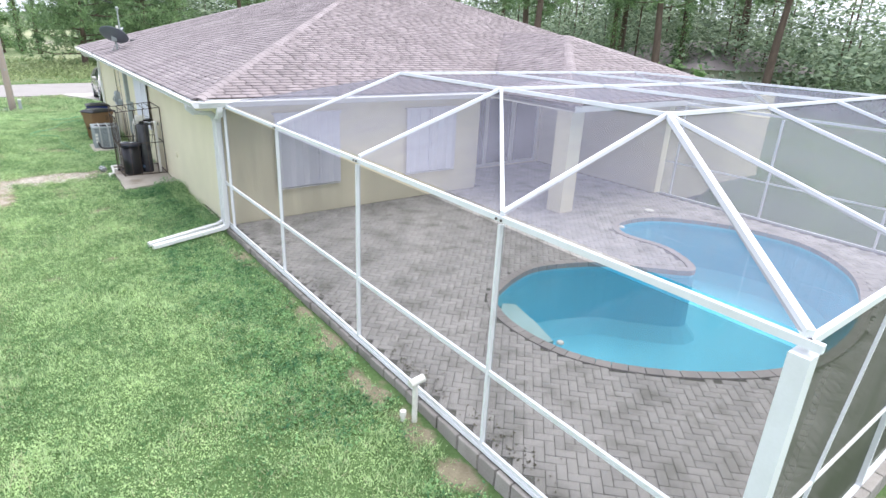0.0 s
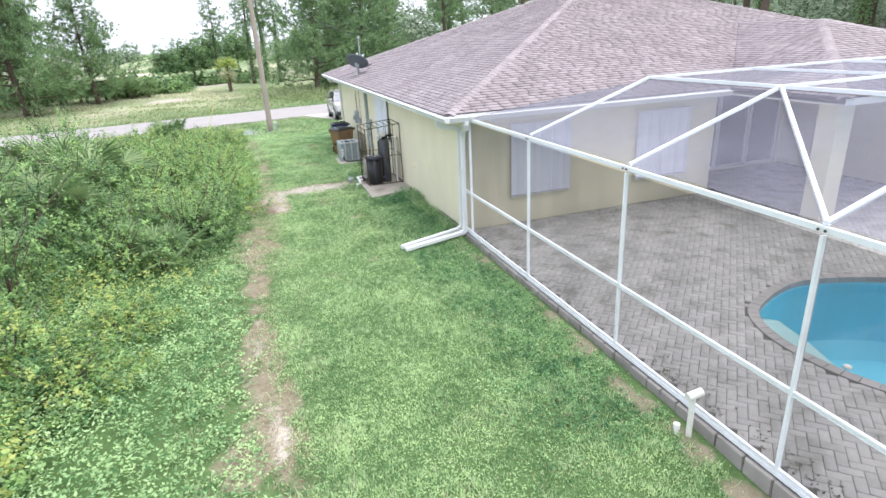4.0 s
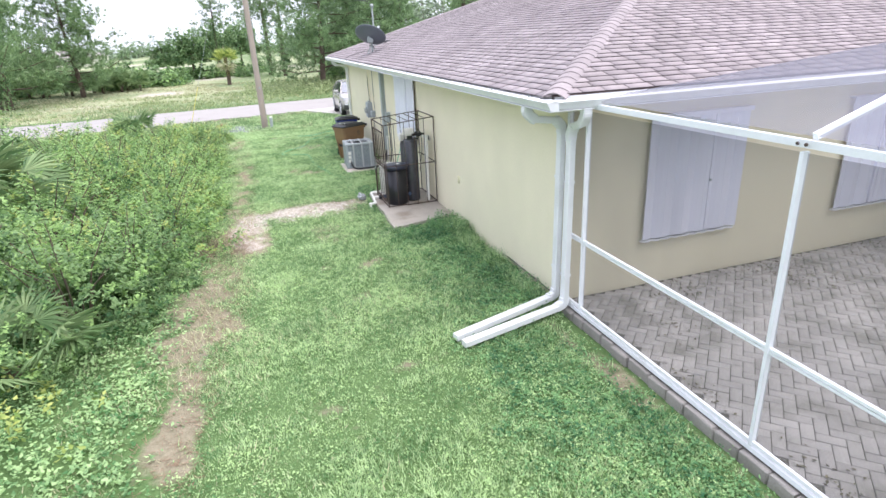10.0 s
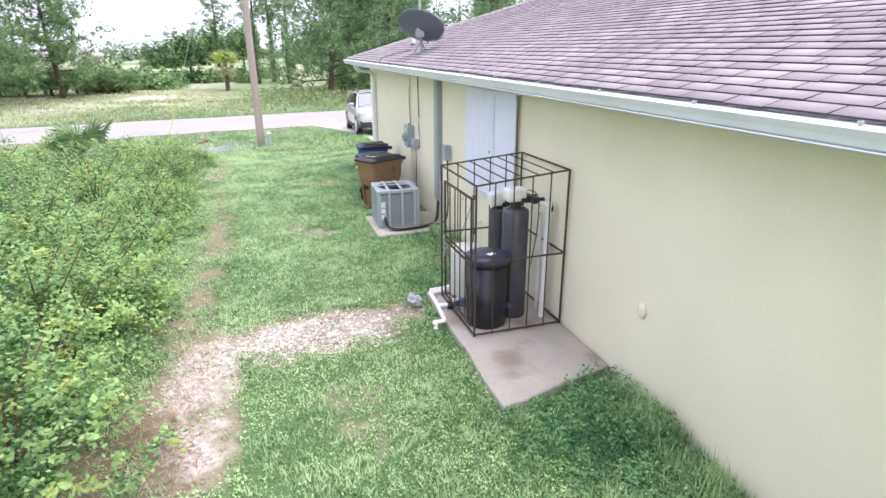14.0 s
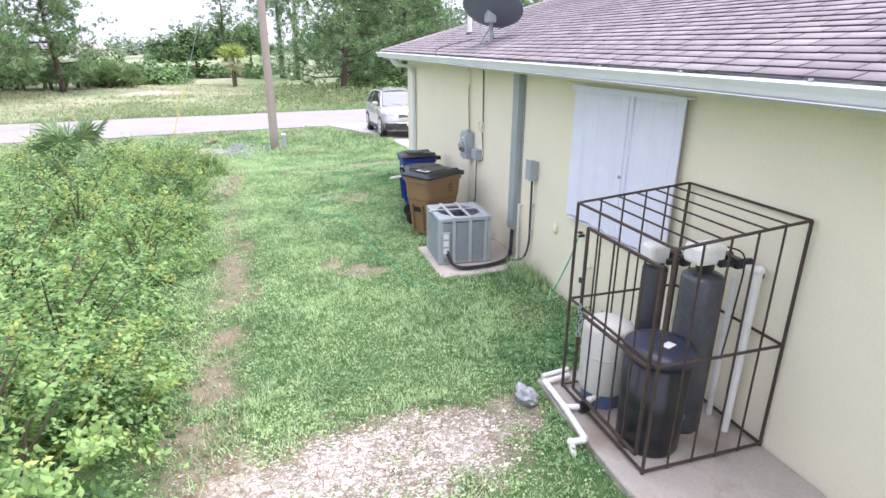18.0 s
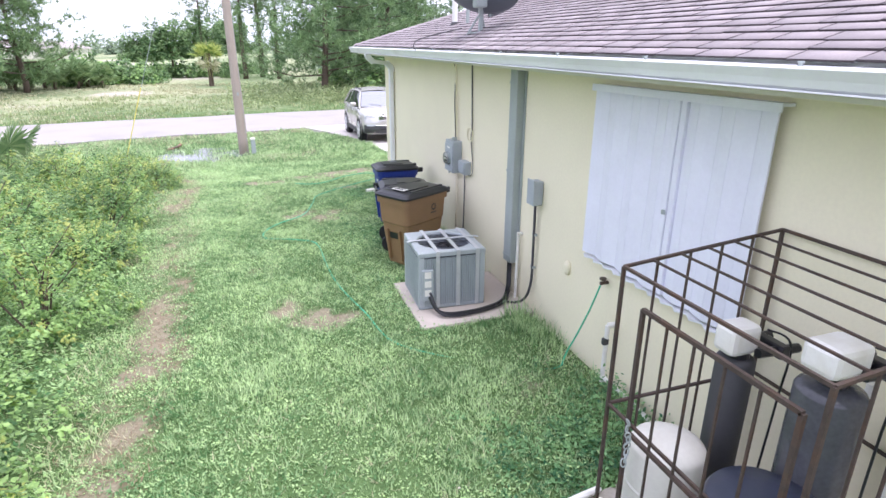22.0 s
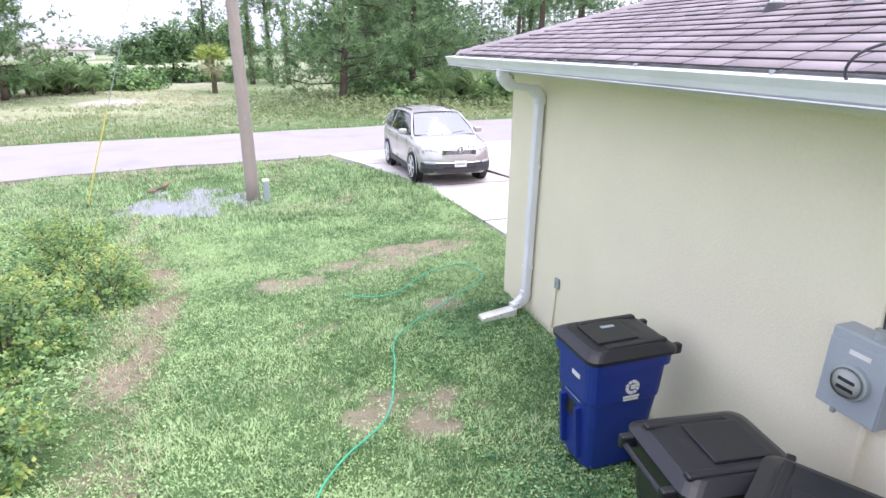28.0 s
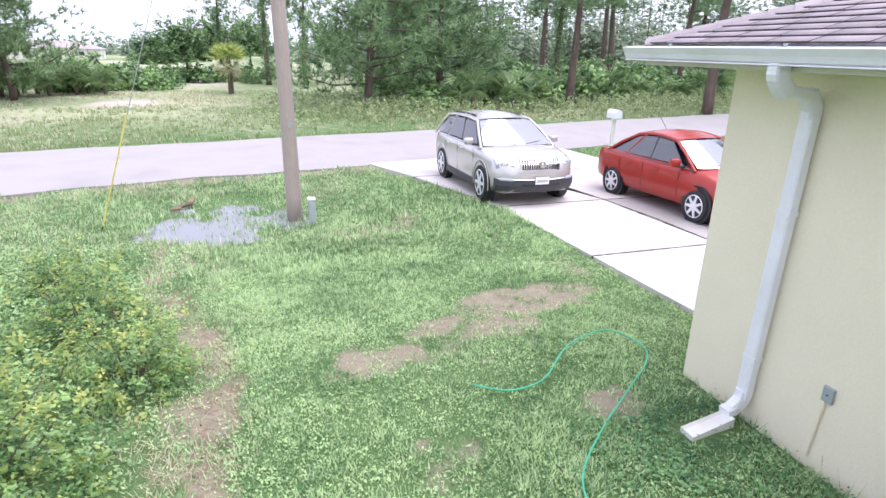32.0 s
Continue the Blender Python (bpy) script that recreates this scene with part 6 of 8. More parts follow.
def build_car(name, label, m, spec):
    """Front faces local -y; the ground is z = 0."""
    s = spec
    g = thing(name, m, label, "car", group="parked cars")
    paint = s["paint"]
    bm = bmesh.new()
    loft(bm, [side_ring(s, *row) for row in s["body"]])
    part("body", bm, paint, g, smooth=True)
    wb, wt, zb, zt = s["glass_w"], s["roof_w"], s["belt"], s["roof"]
    ya, yc, yd, yb = s["glass_y"]
    # cabin: pillars, panes, roof skin
    low = {"fl": Vector((-wb, ya + 0.12, zb)), "fr": Vector((wb, ya + 0.12, zb)), "bl": Vector((-wb, yb, zb)), "br": Vector((wb, yb, zb))}
    top = {"fl": Vector((-wt, yc, zt)), "fr": Vector((wt, yc, zt)), "bl": Vector((-wt, yd, zt)), "br": Vector((wt, yd, zt))}
    cowl = Vector((0, ya - 0.06, zb + 0.02))
    # solid black block, added so the panes show a shaded cabin
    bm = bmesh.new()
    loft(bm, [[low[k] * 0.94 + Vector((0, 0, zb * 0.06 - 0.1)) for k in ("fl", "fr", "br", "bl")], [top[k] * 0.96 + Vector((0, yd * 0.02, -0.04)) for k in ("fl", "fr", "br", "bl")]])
    part("interior", bm, M_BLACK, g, "black block standing in for the shaded cabin")
    for k in ("fl", "fr", "bl", "br"):
        part("pillar", tubed([low[k] + Vector((0, 0, -0.04)), low[k].lerp(top[k], 0.5) + Vector((0.012 if "r" == k[1] else -0.012, 0, 0.01)), top[k]], 0.032, 8), paint, g)
    for name2, a, b, c, d, out in (("windscreen", low["fl"], low["fr"], top["fr"], top["fl"], -1), ("rear_window", low["br"], low["bl"], top["bl"], top["br"], 1)):
        rows = []
        for t in np.linspace(0.03, 0.97, 6):
            p, q = a.lerp(d, t), b.lerp(c, t)
            rows.append([p.lerp(q, u) + Vector((0, out * 0.13 * math.sin(math.pi * u) * (1 - 0.4 * t), 0.01 + (s["roof_bow"] * 0.5 * math.sin(math.pi * u) ** 0.7 * t if out < 0 else 0))) for u in np.linspace(0.03, 0.97, 8)])
        bm = bmesh.new()
        loft(bm, rows, False, False)
        for fc in bm.faces:
            if fc.normal.y * out < 0:
                fc.normal_flip()
        part(name2, bm, M_WINDSCREEN if out < 0 else M_CARGLASS, g, smooth=True)
    for sx in (-1, 1):
        f, b2 = ("fl", "bl") if sx < 0 else ("fr", "br")
        cuts = s["doors"]
        for t0, t1 in zip(cuts, cuts[1:]):
            p0, p1 = low[f].lerp(low[b2], t0), low[f].lerp(low[b2], t1)
            q0, q1 = (top[f].lerp(top[b2], t) + Vector((0, 0, s["arch"] * math.sin(math.pi * t) - (0.02 if t > 0.8 else 0))) for t in (t0, t1))
            o = Vector((sx * 0.012, 0, 0))
            pane = [p0.lerp(q0, 0.05) + o, p1.lerp(q1, 0.05) + o, p1.lerp(q1, 0.93) + o, p0.lerp(q0, 0.93) + o]
            mid = sum(pane, Vector()) / 4
            bm = bmesh.new()
            bm.faces.new([bm.verts.new(mid + (p - mid) * 0.95) for p in pane])
            bm.normal_update()
            for fc in bm.faces:
                if fc.normal.x * sx < 0:
                    fc.normal_flip()
            part("side_window", bm, M_CARGLASS, g)
        for t, mat in zip(cuts[1:-1], (M_CLADDING, paint)):
            part("door_post", tubed([low[f].lerp(low[b2], t) + Vector((0, 0, -0.03)), top[f].lerp(top[b2], t) + Vector((0, 0, s["arch"] * math.sin(math.pi * t)))], 0.03, 6), mat, g)
        part("window_rail", tubed([top[f].lerp(top[b2], u) + Vector((sx * 0.004, 0, 0.006 + s["arch"] * math.sin(math.pi * u))) for u in np.linspace(0, 1, 9)], 0.034, 8), paint, g)
        part("belt_trim", tubed([low[f] + Vector((sx * 0.02, 0, -0.01)), low[b2] + Vector((sx * 0.02, 0, -0.01))], 0.011, 6), M_CHROME if s["chrome"] else M_CLADDING, g)
    rows = []
    for t in np.linspace(0, 1, 7):
        p, q = top["fl"].lerp(top["bl"], t), top["fr"].lerp(top["br"], t)
        rows.append([p.lerp(q, u) + Vector((0, -0.1 * (1 - 2 * t) * math.sin(math.pi * u), 0.02 + s["arch"] * math.sin(math.pi * t) + s["roof_bow"] * math.sin(math.pi * u) ** 0.7 * (0.55 + 0.45 * math.sin(math.pi * t)))) for u in np.linspace(0, 1, 10)])
    bm = bmesh.new()
    loft(bm, rows, False, False)
    part("roof", bm, paint, g, smooth=True)
    # wheels, each with a black disc for the shade of an uncut arch
    r = s["wheel_r"]
    for y in s["axles"]:
        for sx in (-1, 1):
            w = s["wheel_x"] * sx
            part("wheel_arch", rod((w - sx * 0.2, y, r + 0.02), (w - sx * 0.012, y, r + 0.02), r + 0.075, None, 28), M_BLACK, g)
            if s["cladding"]:
                ring = [(w + sx * 0.002, y + (r + 0.085) * math.cos(a), r + 0.02 + (r + 0.085) * math.sin(a)) for a in np.linspace(-0.25, math.pi + 0.25, 18)]
                part("arch_trim", tubed(ring, 0.01, 6), paint, g)
            wh = thing("wheel")
            wh.parent = g
            bm = bmesh.new()
            lathe(bm, [(r * 0.74, -0.1), (r * 0.95, -0.1), (r, -0.07), (r, 0.07), (r * 0.95, 0.1), (r * 0.74, 0.1)], 32)
            bmesh.ops.transform(bm, matrix=pose(w - sx * 0.075, y, r, 0, 90, 0), verts=bm.verts)
            part("tyre", bm, M_TYRE, wh, smooth=False)
            bm = bmesh.new()
            lathe(bm, [(r * 0.75, 0.0), (r * 0.75, 0.098), (r * 0.7, 0.112), (r * 0.66, 0.09), (r * 0.2, 0.085)], 28)
            bmesh.ops.transform(bm, matrix=pose(w - sx * 0.075, y, r, 0, 90 * sx, 0), verts=bm.verts)
            part("rim", bm, M_RIM, wh)
            bm = bmesh.new()
            for k in range(s["spokes"]):
                for side in (-1, 1):
                    box(bm, (side * r * 0.07, r * 0.42, 0.1), (r * 0.09, r * 0.56, 0.03), pose(0, 0, 0, 0, 0, 360 * k / s["spokes"] + side * 4))
            lathe(bm, [(r * 0.2, 0.08), (r * 0.2, 0.11), (r * 0.12, 0.122)], 14)
            bmesh.ops.transform(bm, matrix=pose(w - sx * 0.075, y, r, 0, 90 * sx, 0), verts=bm.verts)
            part("spokes", bm, M_RIM, wh)
            # dark blocks on the closed rim, for the shade between spokes
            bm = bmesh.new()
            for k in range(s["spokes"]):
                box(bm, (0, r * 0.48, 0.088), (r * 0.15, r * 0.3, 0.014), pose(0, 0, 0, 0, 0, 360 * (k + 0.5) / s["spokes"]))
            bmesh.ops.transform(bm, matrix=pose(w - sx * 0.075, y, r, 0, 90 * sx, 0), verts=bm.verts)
            part("spoke_gaps", bm, M_CLADDING, wh, "dark blocks for the shade between the wheel spokes")
    # front face
    yf, W = s["front"], s["w"]
    for sx in (-1, 1):
        lz, lh = s["lamp_z"], s["lamp_h"]
        x0, x1 = sorted((sx * W * s["lamp_x"][0], sx * W * s["lamp_x"][1]))
        lamp = part("headlight", nose_band(s, x0, x1, (lz - lh, s["lamp_back"]), (lz + lh, s["lamp_back"] + 0.13), 0.018, 0.12), M_LAMPGLASS, g, "clear headlight lens")
        for f in (0.4, 0.72):
            x = x0 + (x1 - x0) * (f if sx > 0 else 1 - f)
            y = rounded(s, x, yf) + 0.1 * (abs(x) / W) ** 6 + s["lamp_back"]
            part("bulb", rod((x, y - 0.02, lz), (x, y + 0.06, lz + 0.01), lh * 0.62, None, 16), M_CHROME, lamp)
            part("bulb", rod((x, y - 0.024, lz), (x, y - 0.012, lz), lh * 0.36, None, 12), M_GREY, lamp)
        mr = thing("mirror")
        mr.parent = g
        part("shell", boxed((sx * (wb + 0.17), ya + 0.5, zb + 0.09), (0.23, 0.13, 0.16), 0.05), paint, mr)
        part("stalk", boxed((sx * (wb + 0.04), ya + 0.44, zb + 0.02), (0.14, 0.05, 0.04), 0.01), M_CLADDING, mr)
        for y in s["handles"]:
            part("door_handle", boxed((sx * (W + 0.008), y, zb - 0.14), (0.03, 0.16, 0.03), 0.01), M_CHROME if s["chrome"] else paint, g)
        for y in s["seams"]:
            part("door_seam", boxed((sx * (W * 0.998), y, (zb + 0.36) / 2 - 0.02), (0.006, 0.007, zb - 0.42)), M_BLACK, g)
        part("tail_light", boxed((sx * W * 0.8, s["rear"] - 0.27, zb - 0.19), (0.22, 0.18, 0.16), 0.05), M_REDLAMP, g)
        fx = sorted((sx * W * 0.62, sx * W * 0.86))
        fz = s["bump_z"] + 0.14
        part("fog_light", nose_band(s, fx[0], fx[1], (fz - 0.05, -0.005), (fz + 0.005, 0.0), 0.035, 0.08, 5), M_LAMPGLASS if s["chrome"] else paint, g)
    grille = thing("grille")
    grille.parent = g
    gw, gh, gzz = s["grille"]
    gb = s["lamp_back"] - 0.03
    part("surround", nose_band(s, -gw / 2 - 0.03, gw / 2 + 0.03, (gzz - gh / 2 - 0.03, gb - 0.005), (gzz + gh / 2 + 0.03, gb + 0.065), 0.02, 0.1), M_CHROME if s["chrome"] else paint, grille)
    part("recess", nose_band(s, -gw / 2, gw / 2, (gzz - gh / 2, gb), (gzz + gh / 2, gb + 0.055), 0.045, 0.12), M_BLACK, grille)
    if s["chrome"]:
        for k in range(17):
            x = -gw / 2 + gw * (k + 0.5) / 17
            part("grille_bar", nose_band(s, x - 0.007, x + 0.007, (gzz - gh / 2 + 0.01, gb), (gzz + gh / 2 - 0.01, gb + 0.05), 0.062, 0.05, 2), M_CHROME, grille)
        bm = bmesh.new()
        lathe(bm, [(0.05, 0), (0.075, 0), (0.075, 0.02), (0.05, 0.02), (0.05, 0)], 20)
        bmesh.ops.transform(bm, matrix=pose(0, yf + gb - 0.06, gzz, 78, 0, 0), verts=bm.verts)
        part("badge", bm, M_CHROME, grille)
    bz = s["bump_z"]
    part("lower_bumper", nose_band(s, -W * 0.93, W * 0.93, (bz - 0.15, 0.06), (bz + 0.12, 0.0), 0.022, 0.2, 16), M_CLADDING if s["cladding"] else paint, g)
    part("bumper_strip", nose_band(s, -W * 0.9, W * 0.9, (bz + 0.11, 0.0), (bz + 0.13, 0.0), 0.03, 0.05, 16), M_CHROME if s["chrome"] else paint, g)
    part("intake", nose_band(s, -W * 0.45, W * 0.45, (bz - 0.02, 0.0), (bz + 0.04, 0.0), 0.036, 0.03, 8), M_BLACK, g)
    plate = part("number_plate", boxed((0, yf - 0.05, bz + 0.1), (0.31, 0.014, 0.155), 0.004), M_PVC, g)
    bm = bmesh.new()
    box(bm, (0, yf - 0.059, bz + 0.095), (0.24, 0.004, 0.05))
    part("plate_bar", bm, M_GREY, plate)
    for sx in (-1, 1):
        a = Vector((sx * 0.1, ya + 0.0, zb + 0.05))
        part("wiper", rod(a, a + Vector((sx * 0.42, 0.1, 0.05)), 0.009, None, 6), M_BLACK, g)
    if s["rails"]:
        for sx in (-1, 1):
            pts = [(sx * (wt - 0.1), yc + 0.35, zt + 0.05), (sx * (wt - 0.1), yc + 0.45, zt + 0.1), (sx * (wt - 0.1), yd - 0.35, zt + 0.1), (sx * (wt - 0.1), yd - 0.25, zt + 0.05)]
            part("roof_rail", tubed(pts, 0.02, 8), M_CLADDING, g)
            part("sill_cladding", boxed((sx * W * 0.965, 0.0, 0.31), (0.09, 2.1, 0.16), 0.03), M_CLADDING, g)
    else:
        part("aerial", rod((0, yd - 0.25, zt + 0.03), (0, yd + 0.1, zt + 0.38), 0.006, None, 6), M_BLACK, g)
    return g


SUV = dict(paint=M_SILVER, w=0.985, belt=1.14, roof=1.64, arch=0.05, roof_bow=0.09, glass_w=0.9, roof_w=0.68, glass_y=(-1.38, -0.38, 1.8, 2.42), doors=(0.04, 0.36, 0.68, 0.95), chrome=True, cladding=True, rails=True, nose_round=0.34,
           body=[(-2.53, 0.5, 0.5, 0.66, 0.01), (-2.515, 0.7, 0.37, 0.76, 0.02), (-2.46, 0.84, 0.29, 0.85, 0.04), (-2.34, 0.92, 0.26, 0.92, 0.07), (-2.1, 0.965, 0.26, 0.98, 0.1), (-1.75, 0.98, 0.26, 1.03, 0.11), (-1.35, 0.985, 0.26, 1.09, 0.09), (-1.0, 0.985, 0.26, 1.12, 0.04), (-0.5, 0.985, 0.26, 1.12, 0.0),
                 (1.0, 0.985, 0.26, 1.14, 0.0), (1.9, 0.98, 0.28, 1.16, 0.0), (2.35, 0.95, 0.34, 1.14, 0.0), (2.52, 0.88, 0.45, 1.0, 0.0), (2.56, 0.7, 0.5, 0.85, 0.0)],
           wheel_r=0.39, axles=(-1.51, 1.51), wheel_x=0.99, spokes=6, front=-2.53, rear=2.5, lamp_z=0.88, lamp_h=0.085, lamp_x=(0.58, 0.9), lamp_back=0.08, grille=(0.84, 0.21, 0.9), bump_z=0.47, handles=(-0.15, 0.95), seams=(-0.95, 0.22, 1.2))
SEDAN = dict(paint=M_RED, w=0.845, belt=0.93, roof=1.36, arch=0.06, roof_bow=0.06, glass_w=0.76, roof_w=0.55, glass_y=(-1.2, -0.3, 0.85, 1.65), doors=(0.1, 0.46, 0.76, 0.93), chrome=False, cladding=False, rails=False, nose_round=0.3,
             body=[(-2.1, 0.42, 0.36, 0.54, 0.02), (-2.04, 0.64, 0.26, 0.63, 0.05), (-1.85, 0.78, 0.22, 0.73, 0.08), (-1.3, 0.84, 0.2, 0.86, 0.08), (-0.8, 0.845, 0.2, 0.93, 0.03), (0.6, 0.845, 0.2, 0.95, 0.0),
                   (1.4, 0.84, 0.22, 0.96, 0.02), (1.75, 0.83, 0.26, 0.96, 0.03), (2.02, 0.78, 0.3, 0.92, 0.02), (2.12, 0.7, 0.36, 0.82, 0.01), (2.15, 0.5, 0.42, 0.7, 0.0)],
             wheel_r=0.295, axles=(-1.27, 1.23), wheel_x=0.85, spokes=7, front=-2.1, rear=2.1, lamp_z=0.64, lamp_h=0.07, lamp_x=(0.5, 0.88), lamp_back=0.05, grille=(0.5, 0.07, 0.6), bump_z=0.36, handles=(-0.1, 0.75), seams=(-0.75, 0.3, 1.05))
build_car("suv", "champagne silver SUV parked on the driveway", pose(1.55, 23.62, -0.195, -1.6, 0, -0.9) @ Matrix.Diagonal((0.875, 0.875, 0.875, 1)), SUV)
build_car("sedan", "small red sedan parked on the driveway", pose(4.36, 21.03, -0.14, -0.5, 0, 3) @ Matrix.Diagonal((0.92, 0.92, 0.92, 1)), SEDAN)

# ---- vegetation ----
def leaves_arrays(centres, normals, size, rng, aspect=0.5, fold=0.25):
    """One folded diamond leaf (two triangles) at each centre, facing roughly along its normal."""
    n = len(centres)
    nrm = normals + rng.normal(0, 0.45, (n, 3))
    nrm /= np.linalg.norm(nrm, axis=1, keepdims=True) + 1e-9
    d = rng.normal(0, 1, (n, 3))
    d -= nrm * (d * nrm).sum(1, keepdims=True)
    d /= np.linalg.norm(d, axis=1, keepdims=True) + 1e-9
    s = np.cross(nrm, d)
    L = (size * rng.uniform(0.6, 1.35, n))[:, None]
    w = L * aspect
    tip, base = centres + d * L * 0.5, centres - d * L * 0.5
    left, right = centres + s * w * 0.5 - nrm * w * fold, centres - s * w * 0.5 - nrm * w * fold
    v = np.stack([base, left, tip, right], 1).reshape(-1, 3)
    i = np.arange(n) * 4
    f = np.stack([i, i + 1, i + 2, i, i + 2, i + 3], -1).reshape(-1, 3)
    return v, f


def merge(items):
    vs, fs, o = [], [], 0
    for v, f in items:
        vs.append(v)
        fs.append(f + o)
        o += len(v)
    return np.concatenate(vs), np.concatenate(fs)


def sprays(rng, n_clumps, leaves, spread, size, height, radius, aspect=0.55, hollow=0.5):
    """Leaves in clumps over a lumpy dome, so that the outline is uneven and has gaps."""
    a = rng.uniform(0, math.tau, n_clumps)
    u = rng.uniform(0.0, 1.0, n_clumps)
    up = np.arcsin(u * 0.98)
    k = rng.uniform(hollow, 1.08, n_clumps) * (1 + 0.18 * np.sin(3 * a + 2) + 0.12 * np.sin(5 * a + up * 4))
    c = np.stack([radius * k * np.cos(up) * np.cos(a), radius * k * np.cos(up) * np.sin(a), height * k * np.sin(up) * 0.95 + 0.08], -1)
    out = c / (np.linalg.norm(c, axis=1, keepdims=True) + 1e-6)
    cc = np.repeat(c, leaves, 0) + rng.normal(0, spread, (n_clumps * leaves, 3)) * [1, 1, 0.8]
    cc[:, 2] = np.abs(cc[:, 2])
    nn = np.repeat(out, leaves, 0) * 0.5 + [0, 0, 0.8]
    return leaves_arrays(cc, nn, size, rng, aspect)


def twig_sprays(rng, twigs, leaves, size, height, radius, aspect=0.55, hollow=0.45, reach=(0.16, 0.42)):
    """Leaves set along many short shoots that stand out of a lumpy dome, dense at the ends and dark between."""
    a = rng.uniform(0, math.tau, twigs)
    up = np.arcsin(rng.uniform(0.0, 0.98, twigs))
    k = rng.uniform(hollow, 0.9, twigs) ** 0.7 * (1 + 0.2 * np.sin(3 * a + 2) + 0.14 * np.sin(5 * a + up * 4) + 0.1 * np.sin(11 * a + up * 7))
    o = np.stack([np.cos(up) * np.cos(a), np.cos(up) * np.sin(a), np.sin(up)], -1)
    base = o * k[:, None] * [radius, radius, height * 0.9] + [0, 0, 0.06]
    d = o * 0.75 + [0, 0, 0.55] + rng.normal(0, 0.32, (twigs, 3))
    d /= np.linalg.norm(d, axis=1, keepdims=True)
    L = rng.uniform(*reach, twigs) * (0.8 + 0.4 * (rng.random(twigs) < 0.12))
    t = np.linspace(0.08, 1.0, leaves)[None, :, None]
    p = base[:, None] + d[:, None] * (L[:, None, None] * t) - np.array([0, 0, 1.0]) * (0.3 * L[:, None, None] * t * t)
    p = p + rng.normal(0, 0.028, p.shape)
    p[:, :, 2] = np.abs(p[:, :, 2])
    nn = np.repeat((o * 0.35 + d * 0.2 + [0, 0, 0.75])[:, None], leaves, 1)
    sz = np.repeat((size * (1.15 - 0.5 * t[:, :, 0])), twigs, 0) * rng.uniform(0.75, 1.25, (twigs, 1))
    return leaves_arrays(p.reshape(-1, 3), nn.reshape(-1, 3), sz.ravel(), rng, aspect)


def make_bush(name, label, seed, radius, height, clumps, leaves, size, materials, group="roadside shrubs", aspect=0.6):
    rng = np.random.default_rng(seed)
    g = thing(name, None, label, "shrub", group=group)
    bm = bmesh.new()
    for k in range(11):
        a = rng.uniform(0, math.tau)
        r = radius * rng.uniform(0.3, 0.85)
        tip = Vector((r * math.cos(a), r * math.sin(a), height * rng.uniform(0.55, 0.95)))
        mid = Vector((tip.x * 0.35, tip.y * 0.35, tip.z * 0.55)) + Vector(rng.normal(0, 0.06, 3))
        tube(bm, [(tip.x * 0.06, tip.y * 0.06, -0.1), mid, tip], 0.016, 5, 0.004)
    part("branching_stem", bm, M_BARK, g)
    for j, (mat, share) in enumerate(materials):
        n = max(4, int(clumps * share))
        v, f = twig_sprays(rng, n, leaves, size, height, radius, aspect) if radius < 1.5 else sprays(rng, n, leaves, 0.09 + 0.03 * radius, size, height, radius, 0.72)
        ob = new("foliage", arrays_mesh("foliage", v, f, mat))
        ob.parent = g
    return g


def scatter(proto, places, rng, shift=0.0):
    for i, (x, y, s) in enumerate(places):
        x += shift
        z = gz(x, y) - 0.03
        m = pose(x, y, z, 0, 0, float(rng.uniform(0, 360))) @ Matrix.Diagonal((s * rng.uniform(0.9, 1.15), s * rng.uniform(0.9, 1.15), s * rng.uniform(0.85, 1.15), 1))
        if i == 0:
            proto.matrix_basis = m
        else:
            made = copy_thing(proto, Matrix())
            made.matrix_basis = m


rng = np.random.default_rng(3)
shrub_a = make_bush("shrub", "dense green shrub with small leaves along the track", 11, 0.95, 1.35, 420, 14, 0.058, ((M_LEAF, 0.88), (M_LEAF_YELLOW, 0.12)))
shrub_b = make_bush("shrub", "bushy shrub with yellowing vine leaves", 12, 0.85, 0.95, 430, 14, 0.06, ((M_LEAF, 0.45), (M_LEAF_DARK, 0.25), (M_LEAF_YELLOW, 0.3)))
shrub_c = make_bush("shrub", "dark green waxy shrub beside the track", 13, 1.05, 1.65, 440, 14, 0.07, ((M_LEAF_DARK, 0.55), (M_LEAF, 0.45)))
scatter(shrub_a, [(-5.35, 6.2, 1.0), (-5.4, 8.0, 1.0), (-5.2, 10.2, 0.85), (-6.6, 7.3, 1.15), (-6.4, 9.4, 1.05), (-6.9, 5.2, 1.2), (-7.6, 8.6, 1.2), (-7.9, 10.8, 1.1), (-6.2, 11.6, 0.95), (-5.3, 4.6, 0.95), (-9.2, 7.0, 1.3), (-9.4, 10.0, 1.3),
                  (-7.4, 12.8, 0.9), (-8.9, 13.0, 1.0), (-6.4, 3.2, 1.0)], rng, 0.42)
scatter(shrub_b, [(-5.0, 7.1, 0.7), (-5.15, 12.0, 0.75), (-5.3, 13.7, 0.75), (-6.5, 13.9, 0.85), (-5.5, 15.4, 0.8), (-5.0, 16.9, 0.65), (-6.5, 16.6, 0.9), (-7.7, 15.0, 0.95), (-5.6, 18.2, 0.7), (-7.2, 18.2, 0.85), (-6.3, 19.6, 0.65), (-8.2, 17.2, 1.0), (-6.9, -3.2, 0.85),
                  (-6.6, -1.6, 0.8), (-7.7, -4.6, 0.9), (-7.9, -2.2, 0.9), (-9.2, 15.6, 1.1), (-8.6, 19.4, 0.9)], rng, 0.42)
